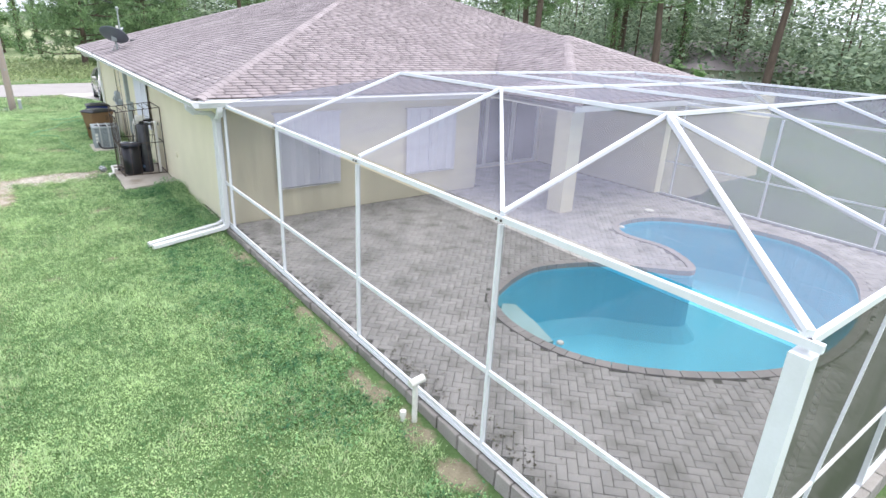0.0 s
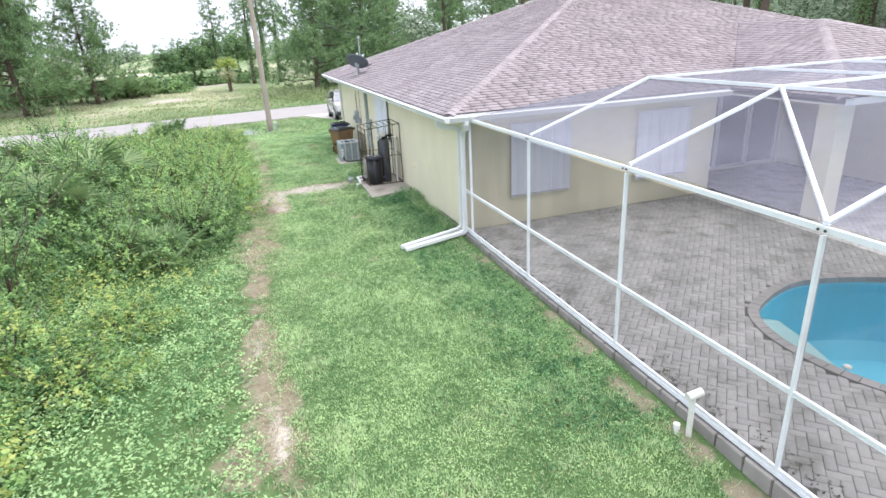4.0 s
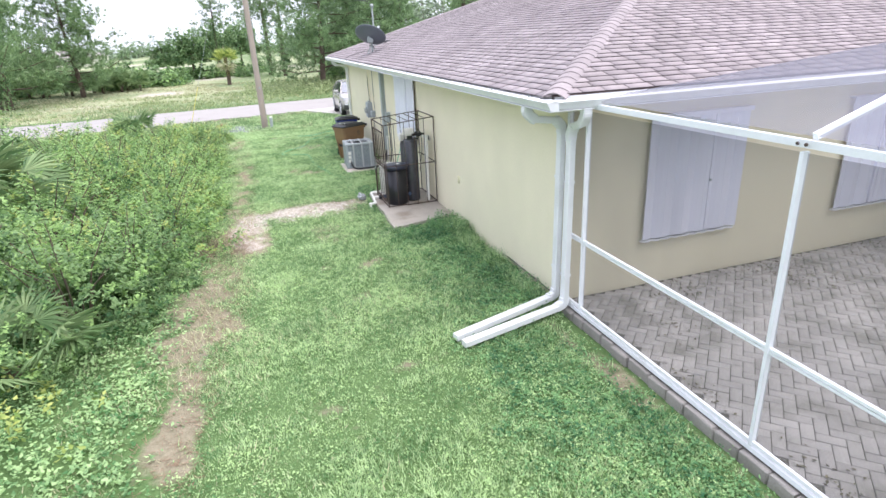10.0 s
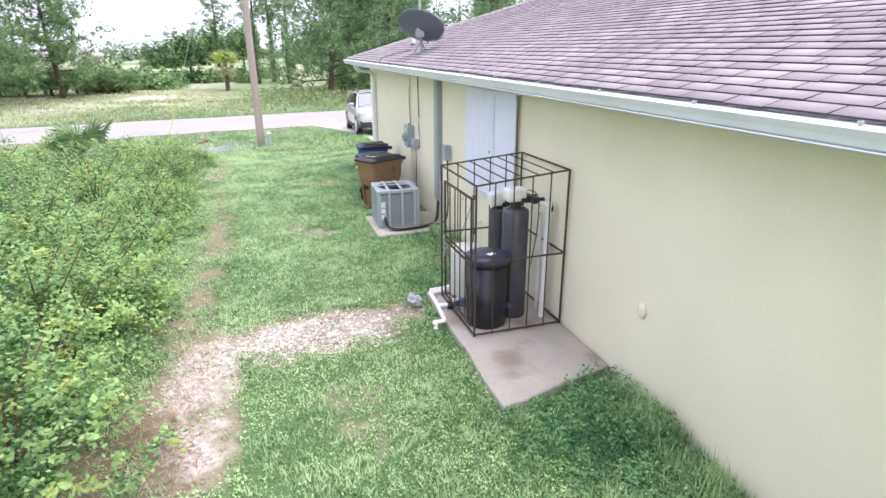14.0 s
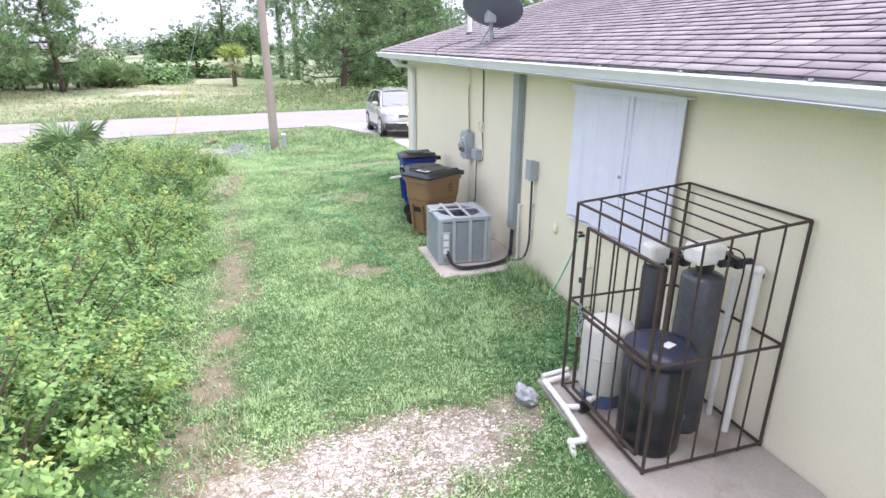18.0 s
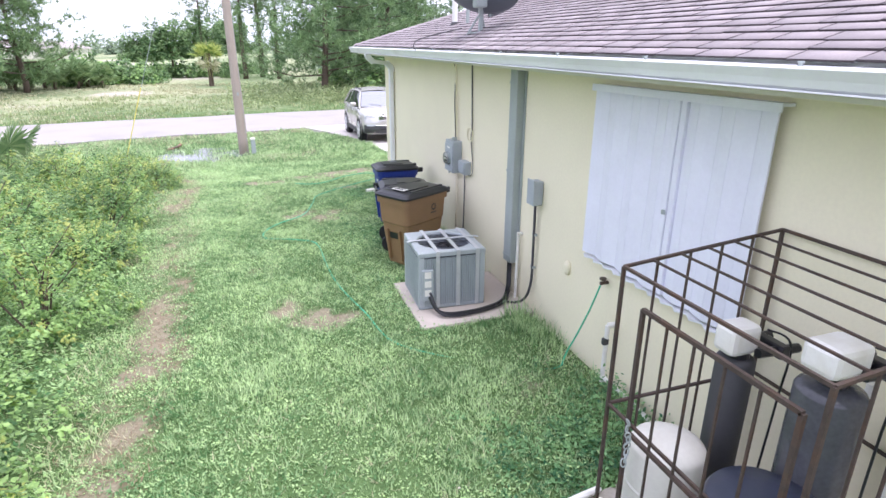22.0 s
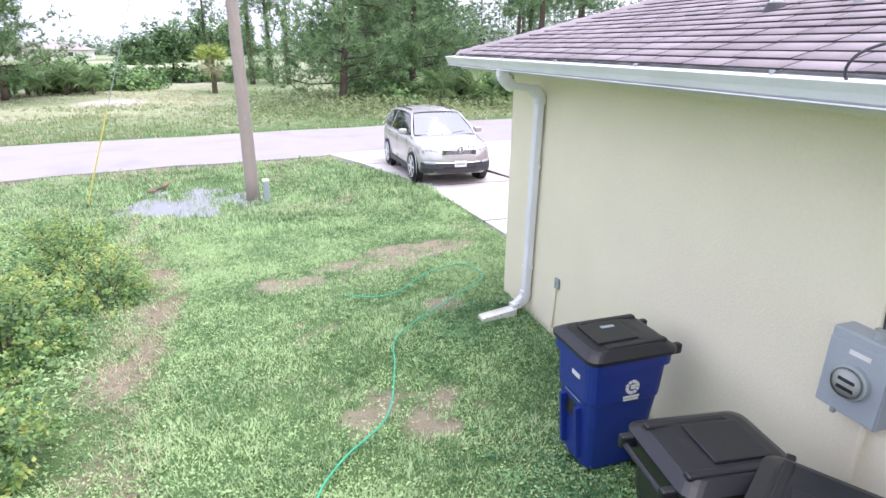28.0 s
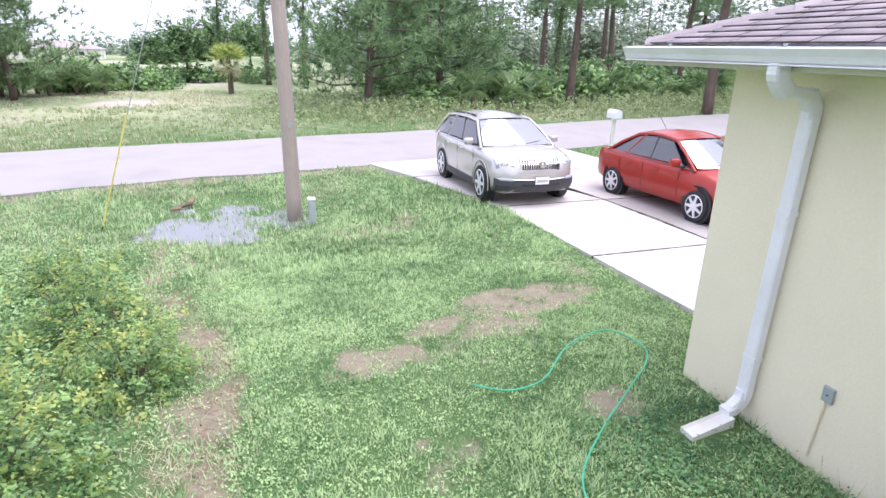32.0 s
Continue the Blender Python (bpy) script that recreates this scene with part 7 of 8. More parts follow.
scatter(shrub_c, [(-5.6, 3.3, 0.85), (-6.0, 2.0, 0.95), (-7.3, 2.6, 1.05), (-7.0, 0.9, 0.9), (-8.4, 4.3, 1.2), (-8.6, 1.4, 1.15), (-8.4, -0.4, 1.0), (-9.9, 3.0, 1.35), (-10.4, 5.6, 1.4), (-9.8, -1.8, 1.2), (-10.6, 8.6, 1.4), (-11.4, 0.8, 1.5), (-10.4, 12.0, 1.3)], rng, 0.42)


def palm_fan(rng, n_fronds, reach, blades=17, blade=0.42, stand=0.25):
    """Fan palm fronds: stalk plus a fan of narrow folded blades."""
    items = []
    for k in range(n_fronds):
        a = k * 2.4 + rng.uniform(-0.3, 0.3)
        el = rng.uniform(0.25, 1.2)
        out = np.array([math.cos(a) * math.cos(el), math.sin(a) * math.cos(el), math.sin(el)])
        side = np.array([-math.sin(a), math.cos(a), 0.0])
        hub = out * reach * rng.uniform(0.6, 1.0) + [0, 0, stand]
        up = np.cross(out, side)
        w = 0.012
        v = np.array([side * w, -side * w, hub - side * w, hub + side * w])
        items.append((v, np.array([[0, 1, 2], [0, 2, 3]])))
        for j in range(blades):
            t = (j / (blades - 1) - 0.5) * 3.6
            d = out * math.cos(t) + side * math.sin(t)
            d = d + up * -0.15 * abs(t) + np.array([0, 0, -0.12])
            s = np.cross(d, up)
            L = blade * (1 - 0.12 * abs(t)) * rng.uniform(0.9, 1.1)
            bw = 0.018 * blade / 0.42
            v = np.array([hub, hub + d * L * 0.5 + s * bw, hub + d * L + [0, 0, -0.06], hub + d * L * 0.5 - s * bw])
            items.append((v, np.array([[0, 1, 2], [0, 2, 3]])))
    return merge(items)


def make_palmetto(seed, label, fronds, reach, blade):
    g = thing("palmetto", None, label, "palm", group="palmettos")
    v, f = palm_fan(np.random.default_rng(seed), fronds, reach, 17, blade)
    ob = new("fronds", arrays_mesh("fronds", v, f, M_PALMETTO))
    ob.parent = g
    part("stem", tubed([(0, 0, -0.1), (0.05, 0, 0.15), (0.02, 0.03, 0.32)], 0.07, 8), M_BARK, g)
    return g


pal = make_palmetto(5, "saw palmetto with grey-green fan leaves", 16, 0.75, 0.5)
scatter(pal, [(-5.9, 1.0, 0.9), (-7.8, 5.9, 1.6), (-8.5, 7.6, 1.7), (-9.2, 12.2, 1.2), (-6.9, 14.9, 0.8), (-9.6, 9.2, 1.8), (-7.3, 17.3, 1.2), (-5.5, 2.5, 0.8), (-8.4, 3.0, 1.9)], rng)
for k in range(46):
    x = -32 + 19 * rng.random() ** 0.8
    y = 55 + 6 * rng.random() + 0.25 * (x + 13)
    s = float(rng.uniform(1.4, 2.3))
    made = copy_thing(pal, Matrix())
    if k > 31:
        x, y = 6 + (k - 31) * 2.2, 41.5 + 0.19 * (6 + (k - 31) * 2.2) + (y - 54) * 0.5
    made.matrix_basis = pose(x, y, -0.45, 0, 0, float(rng.uniform(0, 360))) @ Matrix.Diagonal((s, s, s, 1))


# ---- grass blades, weeds and litter ----
def in_lawn(x, y):
    ok = (x < -0.02) | (y > 15.75) | (y < -9.75)
    ok &= ~((x > -1.2) & (y > 4.13 + 0.25 * (x + 1.2)) & (y < 6.64) & (x < 0))
    ok &= ~((x > -1.22) & (y > 9.08) & (y < 10.25) & (x < 0))
    ok &= ~((x > 0.98 - np.clip((y - 19.5) / 7.0, 0, 2) ** 1.6 * 1.3) & (y > 15.6) & (x < 6.32))
    ok &= ~((x > -0.66) & (x < -0.15) & (y > 14.78) & (y < 15.02))
    ok &= y < road_y(x) - 3.1
    ok &= ~((np.abs(x + 0.09) < 0.13) & (y < 0.1) & (y > -9.6))
    return ok


def grass_mesh(name, label, rng, n, xr, yr, h, w, material, keep, lean=0.5):
    x, y = rng.uniform(*xr, n), rng.uniform(*yr, n)
    k = in_lawn(x, y) & (rng.random(n) < keep(x, y))
    x, y = x[k], y[k]
    n = len(x)
    z = ground_z(x, y)
    a = rng.uniform(0, math.tau, n)
    patch = 0.85 + 0.6 * fbm(x, y, 1.7) + 0.55 * fbm(x + 3, y, 5.5, 2)
    H = h * rng.uniform(0.5, 1.3, n) * np.clip(patch, 0.4, 1.5)
    d = np.stack([np.cos(a), np.sin(a)], -1) * (H * lean * rng.uniform(0.4, 1.6, n))[:, None]
    sx, sy = -np.sin(a) * w * rng.uniform(0.6, 1.3, n), np.cos(a) * w * rng.uniform(0.6, 1.3, n)
    v = np.stack([np.stack([x - sx, y - sy, z - 0.01], -1), np.stack([x + sx, y + sy, z - 0.01], -1), np.stack([x + d[:, 0], y + d[:, 1], z + H], -1)], 1).reshape(-1, 3)
    f = np.arange(3 * n).reshape(-1, 3)
    tagged(new(name, arrays_mesh(name, v, f, material)), label, "grass", kind="stuff")


rng = np.random.default_rng(21)
grass_mesh("lawn_grass", "short bright green lawn grass", rng, 720000, (-4.3, 1.4), (-9.5, 21.5), 0.047, 0.0058, M_GRASS, lambda x, y: np.clip(1.05 - 1.2 * bare(x, y), 0, 1) * np.clip(0.75 + 0.5 * fbm(x, y, 2.4), 0.3, 1) * smooth_step(-4.35, -3.9, x), 0.9)
grass_mesh("swale_grass", "longer grass in the swale and at the road edge", rng, 150000, (-14, 1.5), (19.5, 28), 0.09, 0.014, M_GRASS, lambda x, y: np.clip(1 - 1.35 * np.exp(-(((x + 4.25) / 1.3) ** 2 + ((y - 23.45) / 1.6) ** 2)) + 0.7 * fbm(x, y, 1.9), 0.24, 1) * 0.8 * (1 - 0.9 * bare(x, y)))
grass_mesh("lawn_straw", "dry straw and clippings lying in the lawn", rng, 90000, (-4.3, 1.4), (-9.5, 21.5), 0.04, 0.006, M_DRYGRASS, lambda x, y: np.clip(0.1 + 0.9 * fbm(x + 11, y, 0.9), 0.04, 0.9), 1.6)
grass_mesh("swale_straw", "dry grass at the road edge", rng, 60000, (-14, 0.5), (20.5, 28), 0.08, 0.011, M_DRYGRASS, lambda x, y: np.clip(0.25 + 0.8 * fbm(x + 5, y, 0.7) + 0.5 * smooth_step(-4, -8, x), 0.03, 0.9) * (np.hypot((x + 4.25) / 1.4, (y - 23.45) / 1.6) > 1), 0.9)
grass_mesh("driveway_grass", "grass between the driveway and the road", rng, 30000, (6.3, 13), (19, 29), 0.08, 0.012, M_GRASS, lambda x, y: 0.8 + 0 * x)
grass_mesh("wall_grass", "uncut tufts of grass along the house wall", rng, 22000, (-0.38, -0.02), (0.4, 15.6), 0.17, 0.006, M_GRASS, lambda x, y: np.clip(0.2 + 0.8 * wave(x * 0 + 2, y, 0.9) + 0.8 * np.exp(-((y - 3.6) / 0.7) ** 2), 0.05, 1), 0.45)
grass_mesh("track_grass", "sparse dry grass on the trodden track", rng, 60000, (-5.4, -3.5), (-9.5, 21), 0.05, 0.005, M_DRYGRASS, lambda x, y: np.clip(0.35 + 0.5 * fbm(x, y, 2.0), 0, 0.8), 1.1)


def field_tufts(name, label, rng, n, xr, yr, h, w, material, keep):
    x, y = rng.uniform(*xr, n), rng.uniform(*yr, n)
    k = (rng.random(n) < keep(x, y)) & (y > road_y(x) + 3.3)
    x, y = x[k], y[k]
    m = 5
    x, y = np.repeat(x, m) + rng.normal(0, 0.08, len(x) * m), np.repeat(y, m) + rng.normal(0, 0.08, len(y) * m)
    n = len(x)
    a = rng.uniform(0, math.tau, n)
    H = h * rng.uniform(0.4, 1.3, n)
    z = ground_z(x, y)
    v = np.stack([np.stack([x - np.sin(a) * w, y + np.cos(a) * w, z], -1), np.stack([x + np.sin(a) * w, y - np.cos(a) * w, z], -1), np.stack([x + np.cos(a) * H * 0.4, y + np.sin(a) * H * 0.4, z + H], -1)], 1).reshape(-1, 3)
    tagged(new(name, arrays_mesh(name, v, np.arange(3 * n).reshape(-1, 3), material)), label, "grass", kind="stuff")


field_tufts("field_grass", "dry tufted grass in the field across the road", rng, 44000, (-40, 40), (30, 60), 0.12, 0.03, M_DRYGRASS, lambda x, y: 0.6 * (1 - pale(x, y)) * np.clip(0.45 + 0.9 * fbm(x, y, 0.22), 0.05, 1))
field_tufts("verge_grass", "green verge grass across the road", rng, 20000, (-40, 35), (30, 46), 0.15, 0.025, M_VERGE, lambda x, y: np.clip(0.35 + 0.5 * wave(x, y, 0.5), 0.05, 1) * (1 - pale(x, y)))


def herb_mesh(name, label, rng, n, xr, yr, keep, height, size, material, per=9):
    x, y = rng.uniform(*xr, n), rng.uniform(*yr, n)
    k = rng.random(n) < keep(x, y)
    x, y = x[k], y[k]
    H = height(x, y) * rng.uniform(0.35, 1.1, len(x))
    rise = np.tile(np.linspace(0.3, 1.0, per), len(x))
    c = np.repeat(np.stack([x, y, ground_z(x, y)], -1), per, 0) + rng.normal(0, 0.05, (len(x) * per, 3)) * np.stack([1.3 - 0.6 * rise, 1.3 - 0.6 * rise, 0.25 + 0 * rise], -1)
    c[:, 2] += np.repeat(H, per) * rise
    low = ground_z(c[:, 0], c[:, 1]) + 0.015
    c[:, 2] = np.maximum(c[:, 2], low)
    v, f = leaves_arrays(c, np.tile([0.0, 0.0, 1.0], (len(c), 1)), size, rng, 0.55)
    tagged(new(name, arrays_mesh(name, v, f, material)), label, "undergrowth", kind="stuff")


def verge_zone(x, y):
    d = y - road_y(x) - 3.2
    return smooth_step(0.8, 4.5, d + 1.5 * fbm(x, y, 0.3)) * smooth_step(-6, 3, x)


herb_mesh("verge_herbs", "rank weeds and vines under the trees across the road", rng, 7000, (-4, 34), (34, 52), verge_zone, lambda x, y: 0.25 + 0.5 * smooth_step(3, 9, y - road_y(x)), 0.17, M_VERGE, 7)


def herb_zone(x, y):
    return smooth_step(-4.15, -4.7, x + 0.15 * wave(x, y, 1.7)) * np.clip(1 - 0.85 * np.exp(-((x - path_x(y)) / 0.22) ** 2), 0, 1) * (y < 22) * smooth_step(-11.0, -9.6, x + 0.9 * fbm(x, y, 0.6)) * smooth_step(-9.4, -8.0, y + 0.9 * fbm(x, y, 0.6))


herb_mesh("undergrowth", "low leafy weeds beside the track", rng, 30000, (-11, -4.0), (-9.5, 21.5), herb_zone, lambda x, y: 0.08 + 0.4 * smooth_step(-4.4, -6.5, x) * np.clip(0.8 + 0.8 * fbm(x, y, 0.8), 0.3, 1.6), 0.047, M_HERB, 8)
herb_mesh("track_weeds", "small weeds creeping over the trodden track", rng, 8000, (-5.1, -3.4), (-9, 20), lambda x, y: np.clip(0.15 + 0.9 * fbm(x, y, 1.6), 0, 1) * (1 - 0.8 * pale(x, y)) * np.exp(-((x - path_x(y)) / 0.5) ** 2), lambda x, y: 0.03 + 0.05 * np.clip(fbm(x, y, 2.2), 0, 1), 0.028, M_HERB, 6)
herb_mesh("yellow_undergrowth", "yellow-green vine leaves over the weeds", rng, 5000, (-9, -5.0), (-8, 21), lambda x, y: herb_zone(x, y) * np.clip(0.1 + 0.9 * wave(x, y, 0.55), 0, 1), lambda x, y: 0.25 + 0.4 * smooth_step(-5, -6.5, x), 0.07, M_LEAF_YELLOW, 10)
herb_mesh("lawn_weeds", "broad-leaved weeds scattered in the lawn", rng, 100000, (-4.3, 1.2), (-9, 20), lambda x, y: in_lawn(x, y) * np.clip(0.6 + 0.6 * fbm(x, y, 1.1), 0.2, 1) * (1 - bare(x, y)), lambda x, y: 0.022 + 0.085 * np.clip(0.4 + fbm(x, y, 4.6, 3), 0, 1.1), 0.024, M_CLOVER, 5)


# Weeds along wall and deck edge; their dark tone also stands for shade.
def wall_band(x, y):
    edge = np.where(y < 0.4, -0.2, 0.0)
    k = np.clip(0.5 + 0.8 * fbm(x, y, 0.9) + 0.6 * np.exp(-((y - 3.75) / 0.5) ** 2), 0, 1) * smooth_step(-1.75, -0.5, x - edge) * in_lawn(x, y)
    k = k * ~((y > 9.02) & (y < 10.3) & (x > -1.28)) * ~((y > 14.74) & (y < 15.06) & (x > -0.72)) * np.clip(1.2 - 0.5 * smooth_step(9.5, 11, y), 0, 1)
    return k * np.where(y < 0.4, 0.75, 1.0) * (x < edge - 0.03) * (1 - 0.8 * bare(x, y))


herb_mesh("wall_weeds", "leafy weeds growing at the wall foot, coloured darker for the shade there", rng, 30000, (-1.9, -0.04), (-9.2, 15.2), wall_band,
          lambda x, y: 0.06 + (np.where(y < 0.5, 0.03, 0.14) + 0.24 * np.exp(-((y - 3.75) / 0.5) ** 2)) * smooth_step(-0.9, -0.1, x) * np.clip(0.6 + fbm(x, y, 0.8), 0.2, 1.4), 0.036, M_LUSH, 8)


def litter():
    """Twigs and pale shell gravel on the bare patch."""
    r = np.random.default_rng(9)
    n = 15000
    x, y = r.normal(-2.55, 0.6, n), r.normal(6.0, 0.33, n)
    k = r.random(n) < bare(x, y) * 1.2
    x, y = x[k], y[k]
    s = r.uniform(0.004, 0.009, len(x)) + 0.016 * r.random(len(x)) ** 8
    a = r.uniform(0, math.tau, len(x))
    z = ground_z(x, y)
    ring = [np.stack([x + np.cos(a + q) * s, y + np.sin(a + q) * s * 0.7, z + 0.003], -1) for q in (0, 1.7, 3.3, 4.9)] + [np.stack([x, y, z + s * 0.6], -1)]
    v = np.stack(ring, 1).reshape(-1, 3)
    i = np.arange(len(x)) * 5
    f = np.concatenate([np.stack([i + p, i + q, i + 4], -1) for p, q in ((0, 1), (1, 2), (2, 3), (3, 0))])
    tagged(new("shell_gravel", arrays_mesh("shell_gravel", v, f, shader("shell", (0.5, 0.46, 0.41), 0.8, 0.4, 14, 90, per_piece=0.3))), "pale shell gravel on the bare patch", "gravel", kind="stuff")
    y = np.concatenate([r.uniform(-8.5, 20, 9000), r.normal(4.55, 0.5, 2600), r.normal(6.1, 0.35, 1500)])
    x = np.concatenate([path_x(y[:9000]) - np.abs(r.normal(0.08, 0.36, 9000)) + 0.3, r.normal(-4.1, 0.3, 2600), r.normal(-2.6, 0.8, 1500)])
    n = len(x)
    a = r.uniform(0, math.tau, n)
    L = r.uniform(0.03, 0.13, n)
    z = ground_z(x, y) + 0.006
    dx, dy = np.cos(a) * L, np.sin(a) * L
    v = np.stack([np.stack([x - dy * 0.03, y + dx * 0.03, z], -1), np.stack([x + dy * 0.03, y - dx * 0.03, z], -1), np.stack([x + dx, y + dy, z + L * 0.15], -1)], 1).reshape(-1, 3)
    tagged(new("dead_twigs", arrays_mesh("dead_twigs", v, np.arange(3 * n).reshape(-1, 3), shader("dead_twig", (0.22, 0.15, 0.1), 0.9, 0.2, 9, 60, per_piece=0.2))), "brown dead twigs and needles along the track", "litter", kind="stuff")


litter()


def deck_litter():
    """Wet leaf litter gathered on the paving by the house wall and along the enclosure rail."""
    r = np.random.default_rng(19)
    n = 5200
    x = np.concatenate([r.uniform(0.15, 6.6, 3600), 0.14 + np.abs(r.normal(0, 0.16, 1600))])
    y = np.concatenate([0.36 - np.abs(r.normal(0, 0.75, 3600)), r.uniform(-9.0, 0.2, 1600)])
    k = (r.random(n) < np.clip(0.1 + 0.9 * fbm(x, y, 1.3), 0, 1) * np.where(np.arange(n) < 3600, 1, 0.6)) & (y < 0.37)
    c = np.stack([x, y, 0.092 + 0 * x], -1)[k]
    v, f = leaves_arrays(c, np.tile([0.0, 0.0, 3.0], (len(c), 1)), 0.034, r, 0.6, 0.1)
    v[:, 2] = np.clip(v[:, 2], 0.084, 0.1)
    tagged(new("deck_leaves", arrays_mesh("deck_leaves", v, f, shader("wet_leaf", (0.14, 0.125, 0.085), 0.7, 0.4, 10, 60, per_piece=0.4))), "dark wet leaf litter on the paving", "litter", kind="stuff")
    g = thing("debris", None, "brown broken palm boot lying in the puddle", "debris")
    for x, y, a, L in ((-5.0, 24.25, 20, 0.42), (-4.85, 24.4, 75, 0.3), (-5.1, 24.1, -40, 0.26)):
        part("husk", boxed((0, 0, 0), (L, 0.09, 0.05), 0.018, pose(x, y, gz(x, y) + 0.1, 8, -12, a)), M_BARK if L > 0.4 else M_BROWN, g)


deck_litter()


# ---- trees ----
def pine_mesh(rng, height, crown_from, reach, limbs, tufts, needle, vine=0.0):
    bm = bmesh.new()
    lean = Vector((rng.uniform(-0.02, 0.02), rng.uniform(-0.02, 0.02), 0))
    axis = [Vector((0, 0, -0.2))] + [Vector((lean.x * z * 2 + 0.1 * math.sin(z * 0.6), lean.y * z * 2 + 0.08 * math.cos(z * 0.5), z)) for z in np.linspace(0.6, height, 9)]
    tube(bm, axis, 0.02 * height + 0.03, 9, 0.02)
    pts, dirs = [], []
    for k in range(limbs):
        t = crown_from + (1 - crown_from) * (k / limbs) ** 0.9
        a = k * 2.4 + rng.uniform(-0.5, 0.5)
        L = reach * (1.05 - 0.75 * (t - crown_from) / (1 - crown_from)) * rng.uniform(0.6, 1.15)
        base = axis[0].lerp(axis[-1], t)
        base = Vector((base.x, base.y, t * height))
        tip = base + Vector((math.cos(a) * L, math.sin(a) * L, L * rng.uniform(0.05, 0.45)))
        mid = base.lerp(tip, 0.5) + Vector((0, 0, -0.06 * L))
        tube(bm, [base, mid, tip], 0.012 + 0.012 * L, 5, 0.01)
        m = max(3, int(tufts * L / reach / limbs))
        for j in range(m):
            u = rng.uniform(0.3, 1.05)
            p = mid.lerp(tip, (u - 0.5) * 2) if u > 0.5 else base.lerp(mid, u * 2)
            pts.append(np.array(p) + rng.normal(0, 0.16 * L ** 0.5 + 0.08, 3))
            dirs.append(np.array((tip - base).normalized()) * 0.5 + [0, 0, 0.5])
    for j in range(int(tufts * 0.05)):
        pts.append(np.array(axis[-1]) + rng.normal(0, 0.3, 3) * [1, 1, 1.2])
        dirs.append(np.array([0, 0, 1.0]))
    p, d = np.array(pts), np.array(dirs)
    per = 13
    n = len(p) * per
    P, D = np.repeat(p, per, 0), np.repeat(d, per, 0) + rng.normal(0, 0.75, (n, 3))
    D /= np.linalg.norm(D, axis=1, keepdims=True)
    S = np.cross(D, rng.normal(0, 1, (n, 3)))
    S /= np.linalg.norm(S, axis=1, keepdims=True)
    L = needle * rng.uniform(0.6, 1.2, (n, 1))
    w = needle * 0.055
    v = np.stack([P - S * w, P + S * w, P + D * L + [0, 0, -0.03]], 1).reshape(-1, 3)
    f = np.arange(3 * n).reshape(-1, 3)
    vines = None
    if vine:
        m = 2600
        t = rng.uniform(0.02, vine, m) * height
        a = rng.uniform(0, math.tau, m)
        r = rng.uniform(0.15, 0.75, m) * (1 - 0.5 * t / height)
        vines = leaves_arrays(np.stack([r * np.cos(a), r * np.sin(a), t], -1), np.stack([np.cos(a), np.sin(a), 0.6 + 0 * a], -1), 0.16, rng)
    return bm, (v, f), vines


def make_pine(seed, label, height, crown_from, reach, limbs=30, tufts=900, needle=0.34, vine=0.0):
    rng = np.random.default_rng(seed)
    bm, (v, f), vines = pine_mesh(rng, height, crown_from, reach, limbs, tufts, needle, vine)
    g = thing("pine_tree", None, label, "tree", group="pine trees")
    part("trunk", bm, M_BARK, g, smooth=True)
    ob = new("crown", arrays_mesh("crown", v, f, M_NEEDLE))
    ob.parent = g
    if vines:
        ob = new("climbing_vine", arrays_mesh("climbing_vine", *vines, M_LEAF_DARK))
        ob.parent = g
    return g


def plant(proto, places, z=-0.42):
    r = np.random.default_rng(int(abs(places[0][0]) * 10) + 5)
    for i, (x, y, s) in enumerate(places):
        m = pose(x, y, z, 0, 0, float(r.uniform(0, 360))) @ Matrix.Diagonal((s, s, s * r.uniform(0.92, 1.1), 1))
        if i == 0:
            proto.matrix_basis = m
        else:
            copy_thing(proto, Matrix()).matrix_basis = m


big = make_pine(31, "broad bushy pine across the road with low limbs", 12.5, 0.08, 5.2, 60, 3500, 0.55)
plant(big, [(2.7, 45.5, 0.95), (8.0, 48.5, 1.0), (-20.5, 44.0, 0.95), (-24.5, 49.0, 1.15), (-17.0, 52.0, 0.8)])
mid = make_pine(32, "slender pine with an open crown", 15, 0.42, 3.0, 34, 950, 0.58)
plant(mid, [(22, 62, 0.95), (26, 57, 1.05), (31, 66, 1.1), (36, 60, 1.0), (13, 74, 1.0), (43, 66, 1.1), (18, 80, 1.05), (50, 60, 1.0), (29, 75, 1.1), (9, 66, 0.8), (25, 30, 1.0), (29, 22, 1.05), (34, 30, 1.05), (24, 16, 0.95), (38, 20, 1.1), (42, 12, 1.05), (31, 12, 1.0),
           (28, 36, 1.0), (46, 26, 1.0), (36, 7, 1.0), (52, 18, 1.1), (20, 38, 1.0), (15, 44, 0.9), (58, 70, 1.0), (66, 58, 1.1)])
viny = make_pine(33, "pine trunk wrapped in climbing vines", 13, 0.5, 2.4, 24, 900, 0.42, 0.6)
plant(viny, [(18.5, 52.5, 0.95), (-19.5, 43.0, 0.95), (33, 17, 0.95), (27, 19, 0.9), (37, 14, 1.0), (13.0, 58, 0.8), (-6.5, 74, 0.8), (-2.4, 68, 0.95), (-0.6, 71, 1.05), (0.9, 67, 0.9)])


